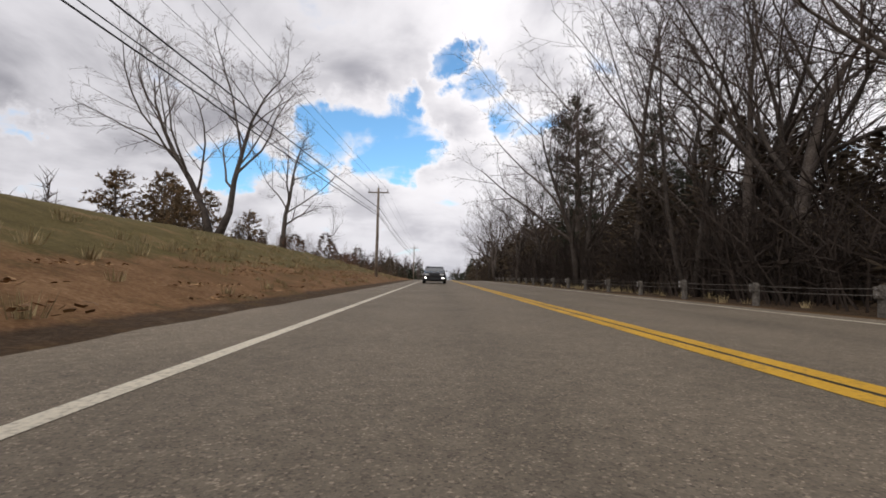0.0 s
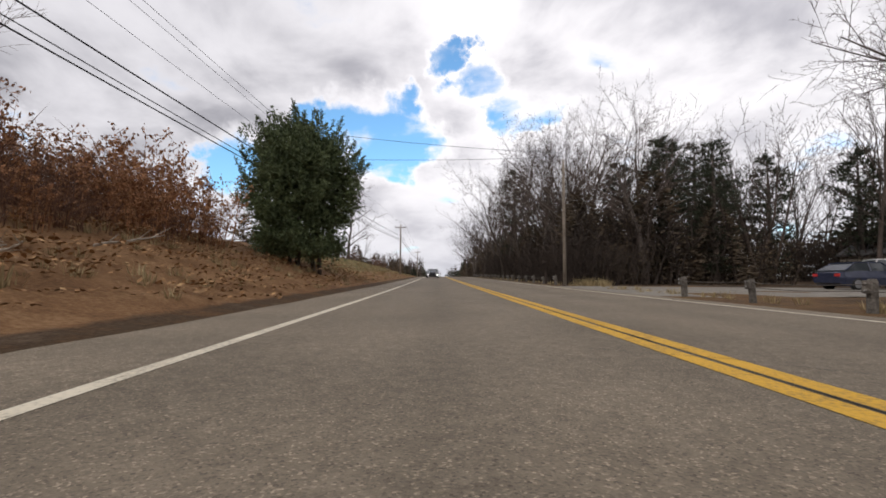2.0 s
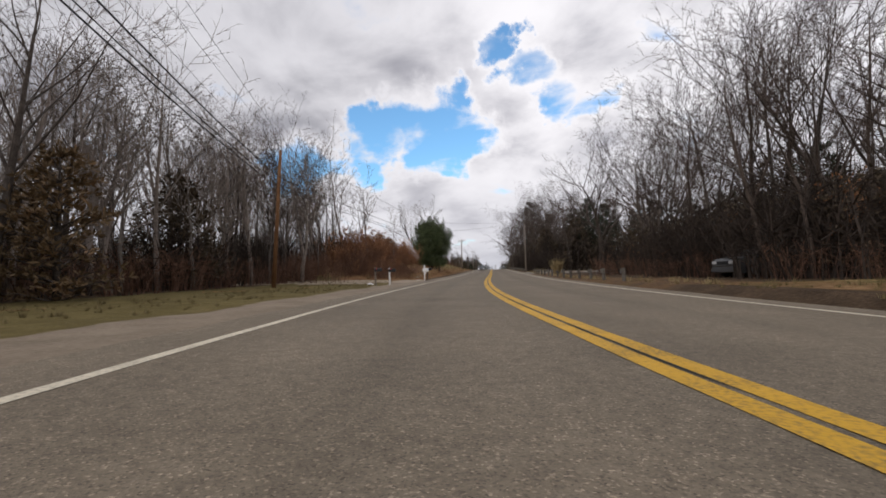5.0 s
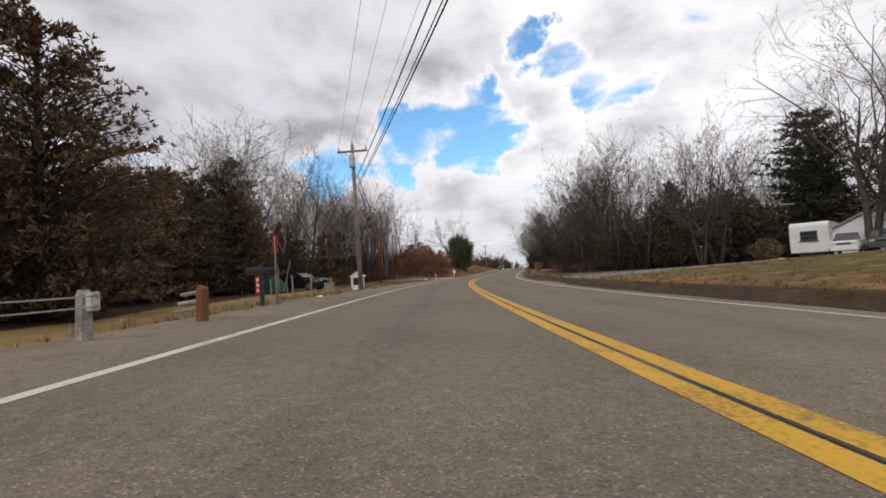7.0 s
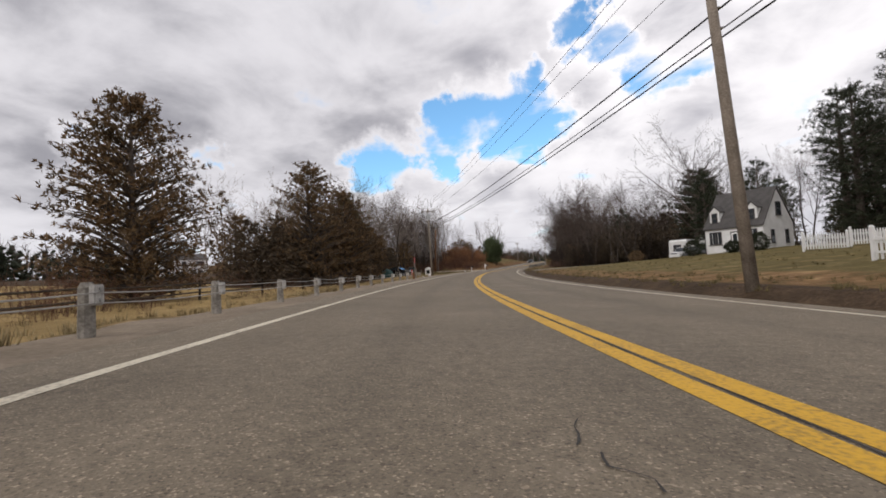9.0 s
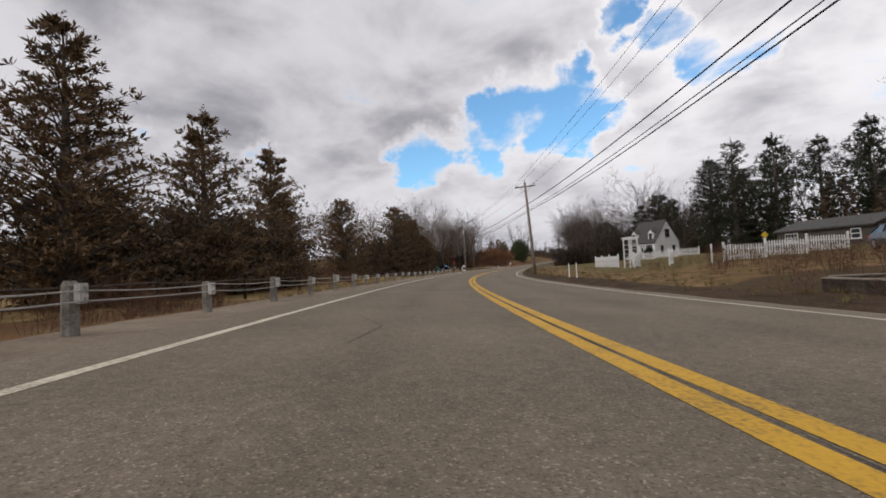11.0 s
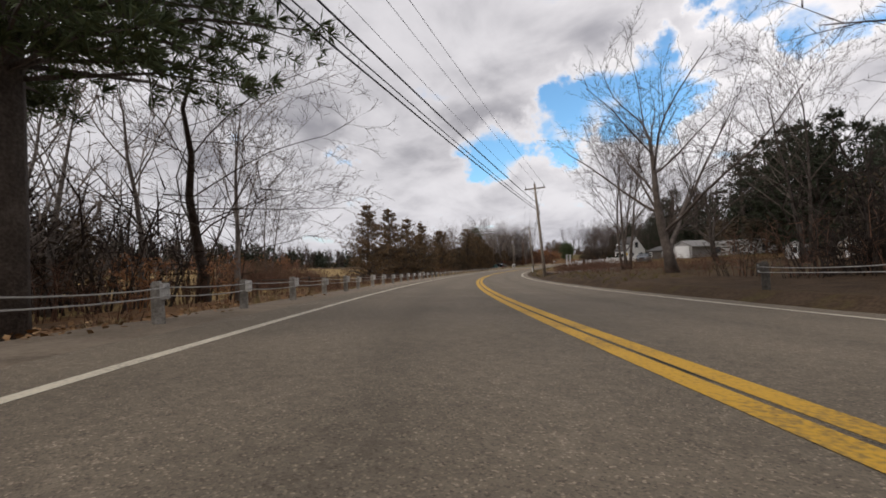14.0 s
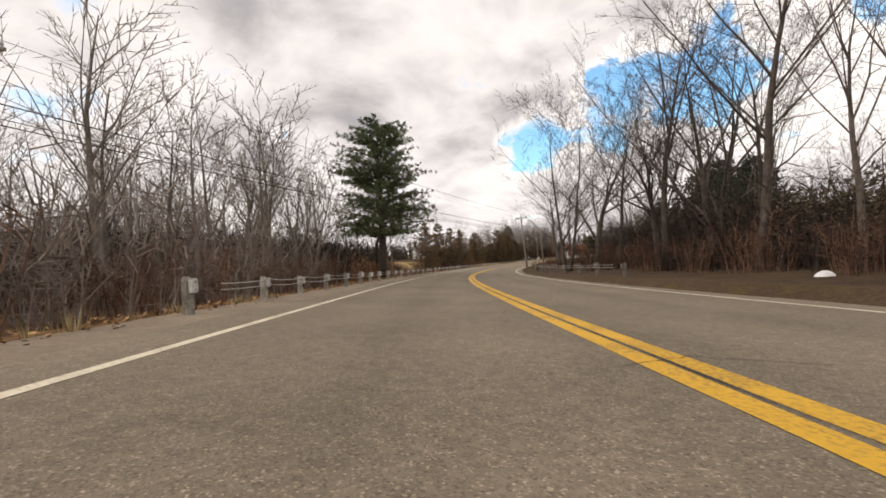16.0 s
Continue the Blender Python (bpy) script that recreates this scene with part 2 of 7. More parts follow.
def ground_material():
    """Blends lawn, leaf litter, straw and sand by the cover that each part of the ground has; dark wood cover also
    draws the lawn edge's shadow line.
    """
    m = bpy.data.materials.new("ground_cover")
    m.use_nodes = True
    nt = m.node_tree
    N, L = nt.nodes.new, nt.links.new
    bs = nt.nodes["Principled BSDF"]
    bs.inputs["Roughness"].default_value, bs.inputs["Specular IOR Level"].default_value = 0.95, 0.1
    co = N("ShaderNodeTexCoord").outputs["Object"]

    def noise_of(scale, detail=5):
        n = N("ShaderNodeTexNoise")
        n.inputs["Scale"].default_value, n.inputs["Detail"].default_value = scale, detail
        n.inputs["Roughness"].default_value = 0.65
        L(co, n.inputs["Vector"])
        return n.outputs[0]

    def ramp_of(v, cols):
        cr = N("ShaderNodeValToRGB")
        el = cr.color_ramp.elements
        el[0].position, el[1].position = 0.34, 0.68
        el[0].color, el[1].color = (*cols[0], 1), (*cols[-1], 1)
        if len(cols) > 2:
            e = el.new(0.5)
            e.color = (*cols[1], 1)
        L(v, cr.inputs[0])
        return cr.outputs[0]

    n_mid, n_fine, n_big = noise_of(1.1, 8), noise_of(14, 6), noise_of(0.16, 4)
    both = N("ShaderNodeMath")
    both.operation = "MULTIPLY_ADD"
    L(n_mid, both.inputs[0])
    both.inputs[1].default_value = 0.5
    half = N("ShaderNodeMath")
    half.operation = "MULTIPLY"
    half.inputs[1].default_value = 0.5
    L(n_fine, half.inputs[0])
    L(half.outputs[0], both.inputs[2])
    v = both.outputs[0]
    lawn = ramp_of(v, ((0.075, 0.059, 0.022), (0.125, 0.098, 0.038), (0.19, 0.15, 0.070)))
    litter = ramp_of(v, ((0.10, 0.052, 0.025), (0.19, 0.104, 0.050), (0.31, 0.19, 0.10)))
    straw = ramp_of(v, ((0.18, 0.120, 0.050), (0.29, 0.200, 0.085), (0.40, 0.290, 0.145)))
    sand = ramp_of(v, ((0.165, 0.130, 0.095), (0.245, 0.198, 0.148), (0.33, 0.27, 0.205)))
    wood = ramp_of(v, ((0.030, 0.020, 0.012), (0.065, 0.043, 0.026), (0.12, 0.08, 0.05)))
    at_node = N("ShaderNodeAttribute")
    at_node.attribute_name = "cover"
    sep = N("ShaderNodeSeparateColor")
    L(at_node.outputs["Color"], sep.inputs[0])

    def soft(w):
        a = N("ShaderNodeMath")
        a.operation = "MULTIPLY_ADD"
        L(n_mid, a.inputs[0])
        a.inputs[1].default_value = 0.9
        a.inputs[2].default_value = -0.45
        b = N("ShaderNodeMath")
        b.operation = "ADD"
        L(w, b.inputs[0])
        L(a.outputs[0], b.inputs[1])
        mr = N("ShaderNodeMapRange")
        mr.interpolation_type = "SMOOTHSTEP"
        mr.inputs["From Min"].default_value, mr.inputs["From Max"].default_value = 0.35, 0.65
        L(b.outputs[0], mr.inputs["Value"])
        return mr.outputs[0]

    def over(f, a, b):
        n = N("ShaderNodeMix")
        n.data_type = "RGBA"
        L(f, n.inputs[0])
        L(a, n.inputs[6])
        L(b, n.inputs[7])
        return n.outputs[2]

    c = over(soft(sep.outputs[0]), lawn, litter)
    c = over(soft(sep.outputs[1]), c, straw)
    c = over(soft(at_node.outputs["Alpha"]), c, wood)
    c = over(soft(sep.outputs[2]), c, sand)
    big = N("ShaderNodeMapRange")
    big.inputs["To Min"].default_value, big.inputs["To Max"].default_value = 0.75, 1.25
    L(n_big, big.inputs["Value"])
    hsv = N("ShaderNodeHueSaturation")
    L(big.outputs[0], hsv.inputs["Value"])
    L(c, hsv.inputs["Color"])
    L(hsv.outputs[0], bs.inputs["Base Color"])
    b = N("ShaderNodeBump")
    b.inputs["Strength"].default_value, b.inputs["Distance"].default_value = 0.9, 0.05
    L(n_fine, b.inputs["Height"])
    L(b.outputs[0], bs.inputs["Normal"])
    return m


def asphalt_material():
    m = bpy.data.materials.new("worn_asphalt")
    m.use_nodes = True
    nt = m.node_tree
    N, L = nt.nodes.new, nt.links.new
    bs = nt.nodes["Principled BSDF"]
    bs.inputs["Roughness"].default_value, bs.inputs["Specular IOR Level"].default_value = 0.85, 0.25
    co = N("ShaderNodeTexCoord").outputs["Object"]
    vor = N("ShaderNodeTexVoronoi")
    vor.inputs["Scale"].default_value = 92
    L(co, vor.inputs["Vector"])
    grit = N("ShaderNodeTexNoise")
    grit.inputs["Scale"].default_value, grit.inputs["Detail"].default_value, grit.inputs["Roughness"].default_value = 9, 8, 0.6
    L(co, grit.inputs["Vector"])
    patch = N("ShaderNodeTexNoise")
    patch.inputs["Scale"].default_value, patch.inputs["Detail"].default_value = 0.5, 6
    L(co, patch.inputs["Vector"])
    cr = N("ShaderNodeValToRGB")
    el = cr.color_ramp.elements
    el[0].position, el[1].position = 0.28, 0.75
    el[0].color, el[1].color = (0.138, 0.112, 0.082, 1), (0.212, 0.174, 0.128, 1)
    e = el.new(0.5)
    e.color = (0.168, 0.137, 0.099, 1)
    L(grit.outputs[0], cr.inputs[0])
    stone = N("ShaderNodeHueSaturation")
    L(cr.outputs[0], stone.inputs["Color"])
    # a few dark and pale stones among the even ones
    mr = N("ShaderNodeFloatCurve")
    pts = mr.mapping.curves[0].points
    pts[0].location, pts[1].location = (0.0, 0.26), (1.0, 0.98)
    for x, y in ((0.10, 0.38), (0.5, 0.49), (0.88, 0.58), (0.95, 0.78)):
        pts.new(x, y)
    mr.mapping.update()
    twice = N("ShaderNodeMath")
    twice.operation = "MULTIPLY"
    twice.inputs[1].default_value = 2.0
    sepc = N("ShaderNodeSeparateColor")
    L(vor.outputs["Color"], sepc.inputs[0])
    L(sepc.outputs[0], mr.inputs["Value"])
    L(mr.outputs[0], twice.inputs[0])
    L(twice.outputs[0], stone.inputs["Value"])
    worn = N("ShaderNodeHueSaturation")
    mr2 = N("ShaderNodeMapRange")
    mr2.inputs["From Min"].default_value, mr2.inputs["From Max"].default_value = 0.3, 0.7
    mr2.inputs["To Min"].default_value, mr2.inputs["To Max"].default_value = 0.86, 1.13
    L(patch.outputs[0], mr2.inputs["Value"])
    L(mr2.outputs[0], worn.inputs["Value"])
    L(stone.outputs[0], worn.inputs["Color"])
    # wheel tracks worn pale, an oily strip between them, dusty edges
    across = N("ShaderNodeAttribute")
    across.attribute_name = "across"
    far = N("ShaderNodeMath")
    far.operation = "ABSOLUTE"
    L(across.outputs["Fac"], far.inputs[0])
    part_of = N("ShaderNodeMath")
    part_of.operation = "DIVIDE"
    part_of.inputs[1].default_value = 6.5
    L(far.outputs[0], part_of.inputs[0])
    wear = N("ShaderNodeFloatCurve")
    pts = wear.mapping.curves[0].points
    pts[0].location, pts[1].location = (0.0, 0.47), (1.0, 0.62)
    for x, y in ((0.06, 0.47), (0.20, 0.525), (0.30, 0.49), (0.35, 0.445), (0.40, 0.49), (0.49, 0.525), (0.62, 0.49), (0.70, 0.52)):
        pts.new(x, y)
    wear.mapping.update()
    L(part_of.outputs[0], wear.inputs["Value"])
    double = N("ShaderNodeMath")
    double.operation = "MULTIPLY"
    double.inputs[1].default_value = 2.0
    L(wear.outputs[0], double.inputs[0])
    tracks = N("ShaderNodeHueSaturation")
    L(double.outputs[0], tracks.inputs["Value"])
    L(worn.outputs[0], tracks.inputs["Color"])
    L(tracks.outputs[0], bs.inputs["Base Color"])
    b = N("ShaderNodeBump")
    b.inputs["Strength"].default_value, b.inputs["Distance"].default_value = 0.5, 0.008
    L(vor.outputs["Distance"], b.inputs["Height"])
    L(b.outputs[0], bs.inputs["Normal"])
    return m


def paint_material(name, colour, dark):
    """Road paint, scuffed through to the stones in places."""
    return material(name, (dark, colour, tuple(min(1, c * 1.12) for c in colour)), scale=1.5, fine=30, rough=0.7, bump=0.3, mix=0.6)


def glass_material(name, tint=(0.03, 0.035, 0.04)):
    m = material(name, (tint, tuple(c * 1.3 for c in tint)), scale=2, rough=0.06, bump=0, specular=0.9)
    return m


def glow_material(name, colour, strength):
    m = material(name, (colour, colour), rough=0.3, bump=0)
    bs = m.node_tree.nodes["Principled BSDF"]
    bs.inputs["Emission Color"].default_value, bs.inputs["Emission Strength"].default_value = (*colour, 1), strength
    return m


GROUND, ASPHALT = ground_material(), asphalt_material()
WHITE_LINE = paint_material("worn_white_paint", (0.59, 0.53, 0.41), (0.31, 0.27, 0.205))
YELLOW_LINE = paint_material("worn_yellow_paint", (0.55, 0.31, 0.025), (0.28, 0.17, 0.035))
TAR = material("crack_tar", ((0.025, 0.022, 0.02), (0.055, 0.05, 0.045)), scale=3, fine=60)
BARK = material("grey_bark", ((0.044, 0.034, 0.028), (0.080, 0.064, 0.053), (0.130, 0.108, 0.092)), scale=3, fine=22, spread=0.28, bump=0.8)
BARK_PALE = material("pale_bark", ((0.09, 0.075, 0.064), (0.16, 0.135, 0.115), (0.25, 0.215, 0.185)), scale=3, fine=22, spread=0.2, bump=0.8)
TWIG = material("bare_twigs", ((0.056, 0.041, 0.034), (0.114, 0.084, 0.070)), scale=2, fine=9, spread=0.3, bump=0)
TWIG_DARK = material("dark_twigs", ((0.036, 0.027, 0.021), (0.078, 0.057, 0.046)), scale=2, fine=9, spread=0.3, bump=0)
TWIG_PALE = material("pale_twigs", ((0.155, 0.126, 0.106), (0.27, 0.224, 0.192)), scale=2, fine=9, spread=0.25, bump=0)
TWIG_RED = material("russet_twigs", ((0.105, 0.055, 0.036), (0.195, 0.106, 0.070)), scale=1.5, fine=9, spread=0.3, island=True, bump=0)
NEEDLE = material("pine_needles", ((0.048, 0.064, 0.028), (0.085, 0.112, 0.050), (0.125, 0.150, 0.066)), scale=1.2, fine=6, spread=0.35, island=True, bump=0, rough=0.7)
NEEDLE_DARK = material("dark_needles", ((0.020, 0.026, 0.014), (0.044, 0.052, 0.028)), scale=1.2, fine=6, spread=0.2, island=True, bump=0, rough=0.75)
CEDAR = material("winter_cedar", ((0.076, 0.052, 0.027), (0.145, 0.096, 0.050), (0.22, 0.132, 0.068)), scale=0.8, fine=5, spread=0.3, island=True, bump=0)
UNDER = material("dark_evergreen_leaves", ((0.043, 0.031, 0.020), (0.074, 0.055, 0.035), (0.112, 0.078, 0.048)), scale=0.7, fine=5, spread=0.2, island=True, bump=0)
DRY_LEAF = material("dry_oak_leaves", ((0.17, 0.072, 0.032), (0.29, 0.135, 0.062), (0.40, 0.215, 0.11)), scale=2, fine=10, spread=0.35, island=True, bump=0)
LITTER_LEAF = material("fallen_leaves", ((0.13, 0.065, 0.026), (0.25, 0.135, 0.058), (0.40, 0.26, 0.13)), scale=1, fine=8, spread=0.4, island=True, bump=0)
DRY_GRASS = material("dry_grass", ((0.17, 0.125, 0.06), (0.28, 0.215, 0.11), (0.40, 0.32, 0.18)), scale=1, fine=8, spread=0.3, island=True, bump=0)
LAWN_GRASS = material("winter_grass", ((0.095, 0.074, 0.030), (0.15, 0.118, 0.052), (0.22, 0.18, 0.09)), scale=1, fine=8, spread=0.3, island=True, bump=0)
POLE_WOOD = material("weathered_pole", ((0.13, 0.105, 0.082), (0.21, 0.175, 0.14), (0.30, 0.255, 0.21)), scale=2, fine=30, bump=0.6, spread=0.15)
POLE_BROWN = material("brown_pole", ((0.13, 0.062, 0.028), (0.23, 0.115, 0.052)), scale=2, fine=30, bump=0.6)
POST_GREY = material("grey_weathered_post", ((0.07, 0.062, 0.052), (0.125, 0.112, 0.096), (0.19, 0.172, 0.15)), scale=5, fine=28, bump=0.6, spread=0.25)
POST_WOOD = material("whitewashed_post", ((0.15, 0.135, 0.115), (0.25, 0.23, 0.20), (0.36, 0.335, 0.30)), scale=5, fine=28, bump=0.6, spread=0.25)
STEEL = material("galvanised_steel", ((0.32, 0.32, 0.32), (0.5, 0.5, 0.49)), scale=6, fine=40, rough=0.45, metal=0.8, bump=0.2)
CABLE = material("grey_cable", ((0.28, 0.27, 0.25), (0.42, 0.41, 0.39)), scale=3, fine=60, rough=0.6, bump=0)
DULL_CABLE = material("dull_dark_cable", ((0.07, 0.06, 0.05), (0.13, 0.115, 0.10)), scale=3, fine=60, rough=0.7, bump=0)
BLACK_CABLE = material("black_cable", ((0.018, 0.018, 0.02), (0.035, 0.035, 0.04)), scale=3, fine=60, bump=0)
PORCELAIN = material("insulator_glaze", ((0.30, 0.30, 0.31), (0.44, 0.44, 0.45)), rough=0.25, bump=0)
SIDING = material("white_clapboard", ((0.62, 0.62, 0.61), (0.74, 0.74, 0.73), (0.80, 0.80, 0.79)), scale=1.5, fine=18, rough=0.7, bump=0.15)
BLOCK_WHITE = material("whitewashed_block", ((0.32, 0.31, 0.29), (0.48, 0.465, 0.44), (0.6, 0.585, 0.56)), scale=6, fine=30, bump=0.5, spread=0.2)
SIDING_GREY = material("grey_white_siding", ((0.30, 0.29, 0.28), (0.40, 0.39, 0.375)), scale=1.5, fine=18, rough=0.7, bump=0.15)
SIDING_TAN = material("tan_clapboard", ((0.28, 0.24, 0.19), (0.38, 0.33, 0.27)), scale=1.5, fine=18, rough=0.75, bump=0.2)
SIDING_DARK = material("dark_board_siding", ((0.06, 0.052, 0.045), (0.11, 0.095, 0.082)), scale=1.5, fine=18, bump=0.3)
SHINGLE = material("asphalt_shingle", ((0.055, 0.052, 0.050), (0.10, 0.094, 0.09)), scale=2, fine=30, bump=0.6)
SHINGLE_PALE = material("grey_shingle", ((0.22, 0.21, 0.2), (0.33, 0.32, 0.31)), scale=2, fine=30, bump=0.5)
TRIM_DARK = material("dark_window_trim", ((0.05, 0.045, 0.045), (0.085, 0.075, 0.075)), rough=0.6, bump=0.1)
TRIM_WHITE = material("white_trim", ((0.66, 0.66, 0.65), (0.8, 0.8, 0.79)), scale=3, fine=20, rough=0.6, bump=0.1)
GLASS = glass_material("window_glass")
CAR_BLACK = material("black_car_paint", ((0.008, 0.008, 0.01), (0.016, 0.016, 0.018)), rough=0.22, bump=0, specular=0.6)
CAR_BLUE = material("dark_blue_car_paint", ((0.018, 0.022, 0.045), (0.03, 0.036, 0.065)), rough=0.25, bump=0, specular=0.6)
CAR_WHITE = material("white_car_paint", ((0.62, 0.62, 0.61), (0.75, 0.75, 0.74)), rough=0.3, bump=0, specular=0.6)
CAR_GREY = material("grey_car_paint", ((0.05, 0.052, 0.055), (0.085, 0.088, 0.092)), rough=0.28, bump=0, specular=0.6)
RUBBER = material("tyre_rubber", ((0.012, 0.012, 0.012), (0.03, 0.03, 0.03)), rough=0.85, bump=0.2)
RIM = material("alloy_rim", ((0.30, 0.30, 0.31), (0.48, 0.48, 0.49)), rough=0.35, metal=0.8, bump=0)
BLACK_TRIM = material("black_plastic", ((0.012, 0.012, 0.013), (0.03, 0.03, 0.032)), rough=0.6, bump=0.1)
LAMP_ON = glow_material("lit_fog_lamp", (1.0, 0.97, 0.92), 5.0)
LAMP_AMBER = glow_material("lit_marker_lamp", (1.0, 0.62, 0.12), 1.6)
LAMP_OFF = material("lamp_lens", ((0.45, 0.45, 0.45), (0.6, 0.6, 0.6)), rough=0.12, bump=0, specular=0.7)
RED = material("red_plate", ((0.42, 0.022, 0.018), (0.55, 0.035, 0.03)), rough=0.5, bump=0.05)
YELLOW_SIGN = material("yellow_sign_face", ((0.62, 0.42, 0.02), (0.74, 0.5, 0.03)), rough=0.5, bump=0)
SNOW = material("old_snow", ((0.62, 0.62, 0.64), (0.82, 0.82, 0.84)), scale=4, fine=24, rough=0.9, bump=0.7)
TIMBER = material("dark_timber", ((0.028, 0.020, 0.015), (0.055, 0.042, 0.032), (0.10, 0.078, 0.06)), scale=3, fine=24, bump=0.6, spread=0.2)
PALE_WOOD = material("bleached_wood", ((0.24, 0.205, 0.165), (0.37, 0.325, 0.27)), scale=4, fine=26, bump=0.5, spread=0.2)
TARP = material("dark_green_tarp", ((0.012, 0.045, 0.038), (0.025, 0.07, 0.06)), scale=3, fine=20, rough=0.6, bump=0.4)
MULCH = material("dark_mulch", ((0.040, 0.028, 0.018), (0.080, 0.055, 0.035), (0.12, 0.085, 0.055)), scale=1.5, fine=26, bump=0.8)
GRAVEL = material("gravel_drive", ((0.13, 0.115, 0.095), (0.19, 0.17, 0.14), (0.26, 0.235, 0.20)), scale=1.5, fine=40, bump=0.7)
CONCRETE = material("weathered_concrete", ((0.25, 0.24, 0.22), (0.38, 0.37, 0.34)), scale=3, fine=30, bump=0.4)


# ---- mesh tools ----
class Soup:
    """Vertices and faces that are gathered, then made into one mesh."""

    def __init__(self):
        self.v, self.f = [], []

    def tube(self, pts, radii, sides=5, cap=True):
        base, n = len(self.v), len(pts)
        pts = [Vector(p) for p in pts]
        for i, p in enumerate(pts):
            way = (pts[min(i + 1, n - 1)] - pts[max(i - 1, 0)]).normalized()
            side = way.cross(Vector((0.31, 0.87, 0.38)))
            side = (side if side.length > 1e-4 else way.cross(Vector((1, 0, 0)))).normalized()
            other = way.cross(side)
            for k in range(sides):
                a = 2 * math.pi * k / sides
                self.v.append(p + (side * math.cos(a) + other * math.sin(a)) * radii[i])
        for i in range(n - 1):
            for k in range(sides):
                a, b = base + i * sides + k, base + i * sides + (k + 1) % sides
                self.f.append((a, b, b + sides, a + sides))
        if cap:
            self.f.append(tuple(base + (n - 1) * sides + k for k in range(sides)))
            self.f.append(tuple(base + k for k in reversed(range(sides))))

    def spike(self, a, b, r):
        """A thin three-sided twig that runs to a point."""
        a, b = Vector(a), Vector(b)
        way = (b - a).normalized()
        side = way.cross(Vector((0.31, 0.87, 0.38))).normalized() * r
        other = way.cross(side)
        i = len(self.v)
        self.v += [a + side, a - side * 0.5 + other * 0.87, a - side * 0.5 - other * 0.87, b]
        self.f += [(i, i + 1, i + 3), (i + 1, i + 2, i + 3)] if r < 0.03 else [(i, i + 1, i + 3), (i + 1, i + 2, i + 3), (i + 2, i, i + 3)]

    def blade(self, a, b, w, turn):
        """A flat leaf or needle bundle from a to b."""
        a, b = Vector(a), Vector(b)
        side = (b - a).cross(turn)
        side = side.normalized() * w if side.length > 1e-5 else Vector((w, 0, 0))
        i, mid = len(self.v), a.lerp(b, 0.55)
        self.v += [a, mid + side, b, mid - side]
        self.f.append((i, i + 1, i + 2, i + 3))

    def box(self, c, size, m=None, taper=(1, 1)):
        """A block about c; taper shrinks its top in x and y."""
        i = len(self.v)
        for dz in (-1, 1):
            kx, ky = taper if dz > 0 else (1, 1)
            for dx, dy in ((-1, -1), (1, -1), (1, 1), (-1, 1)):
                p = Vector((c[0] + dx * size[0] / 2 * kx, c[1] + dy * size[1] / 2 * ky, c[2] + dz * size[2] / 2))
                self.v.append(m @ p if m else p)
        self.f += [tuple(i + k for k in q) for q in ((3, 2, 1, 0), (4, 5, 6, 7), (0, 1, 5, 4), (1, 2, 6, 5), (2, 3, 7, 6), (3, 0, 4, 7))]

    def prism(self, outline, y0, y1, taper=1.0, mid=None):
        """An outline in x and z, carried from y0 to y1."""
        i, n = len(self.v), len(outline)
        for y, k in ((y0, 1.0), (y1, taper)):
            for x, z in outline:
                self.v.append(Vector((x * k, y, z)))
        self.f.append(tuple(i + k for k in range(n)))
        self.f.append(tuple(i + n + k for k in reversed(range(n))))
        for k in range(n):
            j = (k + 1) % n
            self.f.append((i + k, i + n + k, i + n + j, i + j))

    def data(self, name, mats, smooth=False):
        me = bpy.data.meshes.new(name)
        me.from_pydata([tuple(p) for p in self.v], [], self.f)
        for m in mats if isinstance(mats, (list, tuple)) else [mats]:
            me.materials.append(m)
        if smooth:
            me.polygons.foreach_set("use_smooth", [True] * len(me.polygons))
        me.update()
        return me


def rounded(me, width, segments=2):
    """Bevels a mesh's edges."""
    bm = bmesh.new()
    bm.from_mesh(me)
    bmesh.ops.recalc_face_normals(bm, faces=bm.faces)
    bmesh.ops.bevel(bm, geom=[e for e in bm.edges if e.calc_face_angle(0) > 0.35], offset=width, segments=segments, affect="EDGES", clamp_overlap=True)
    bm.to_mesh(me)
    bm.free()
    return me


def part(name, soup, mat, parent, label="", smooth=False, bevel=0.0):
    me = soup.data(name, mat, smooth)
    if len(me.polygons) < 400:
        bm = bmesh.new()
        bm.from_mesh(me)
        bmesh.ops.recalc_face_normals(bm, faces=bm.faces)
        bm.to_mesh(me)
        bm.free()
    if bevel:
        rounded(me, bevel)
    ob = new(name, me)
    ob.parent = parent
    if label:
        ob["label"] = label
    return ob


def thing(name, label, category, group="", kind=""):
    return tagged(new(name), label, category, group, kind)


def single(name, soup, mat, label, category="", group="", kind="", smooth=False, bevel=0.0):
    ob = part(name, soup, mat, None, "", smooth, bevel)
    return tagged(ob, label, category, group, kind)


def arrays_of(me):
    """A mesh's corners and triangles as arrays."""
    me.calc_loop_triangles()
    v = np.empty(len(me.vertices) * 3, np.float32)
    me.vertices.foreach_get("co", v)
    t = np.empty(len(me.loop_triangles) * 3, np.int32)
    me.loop_triangles.foreach_get("vertices", t)
    return v.reshape(-1, 3), t.reshape(-1, 3)


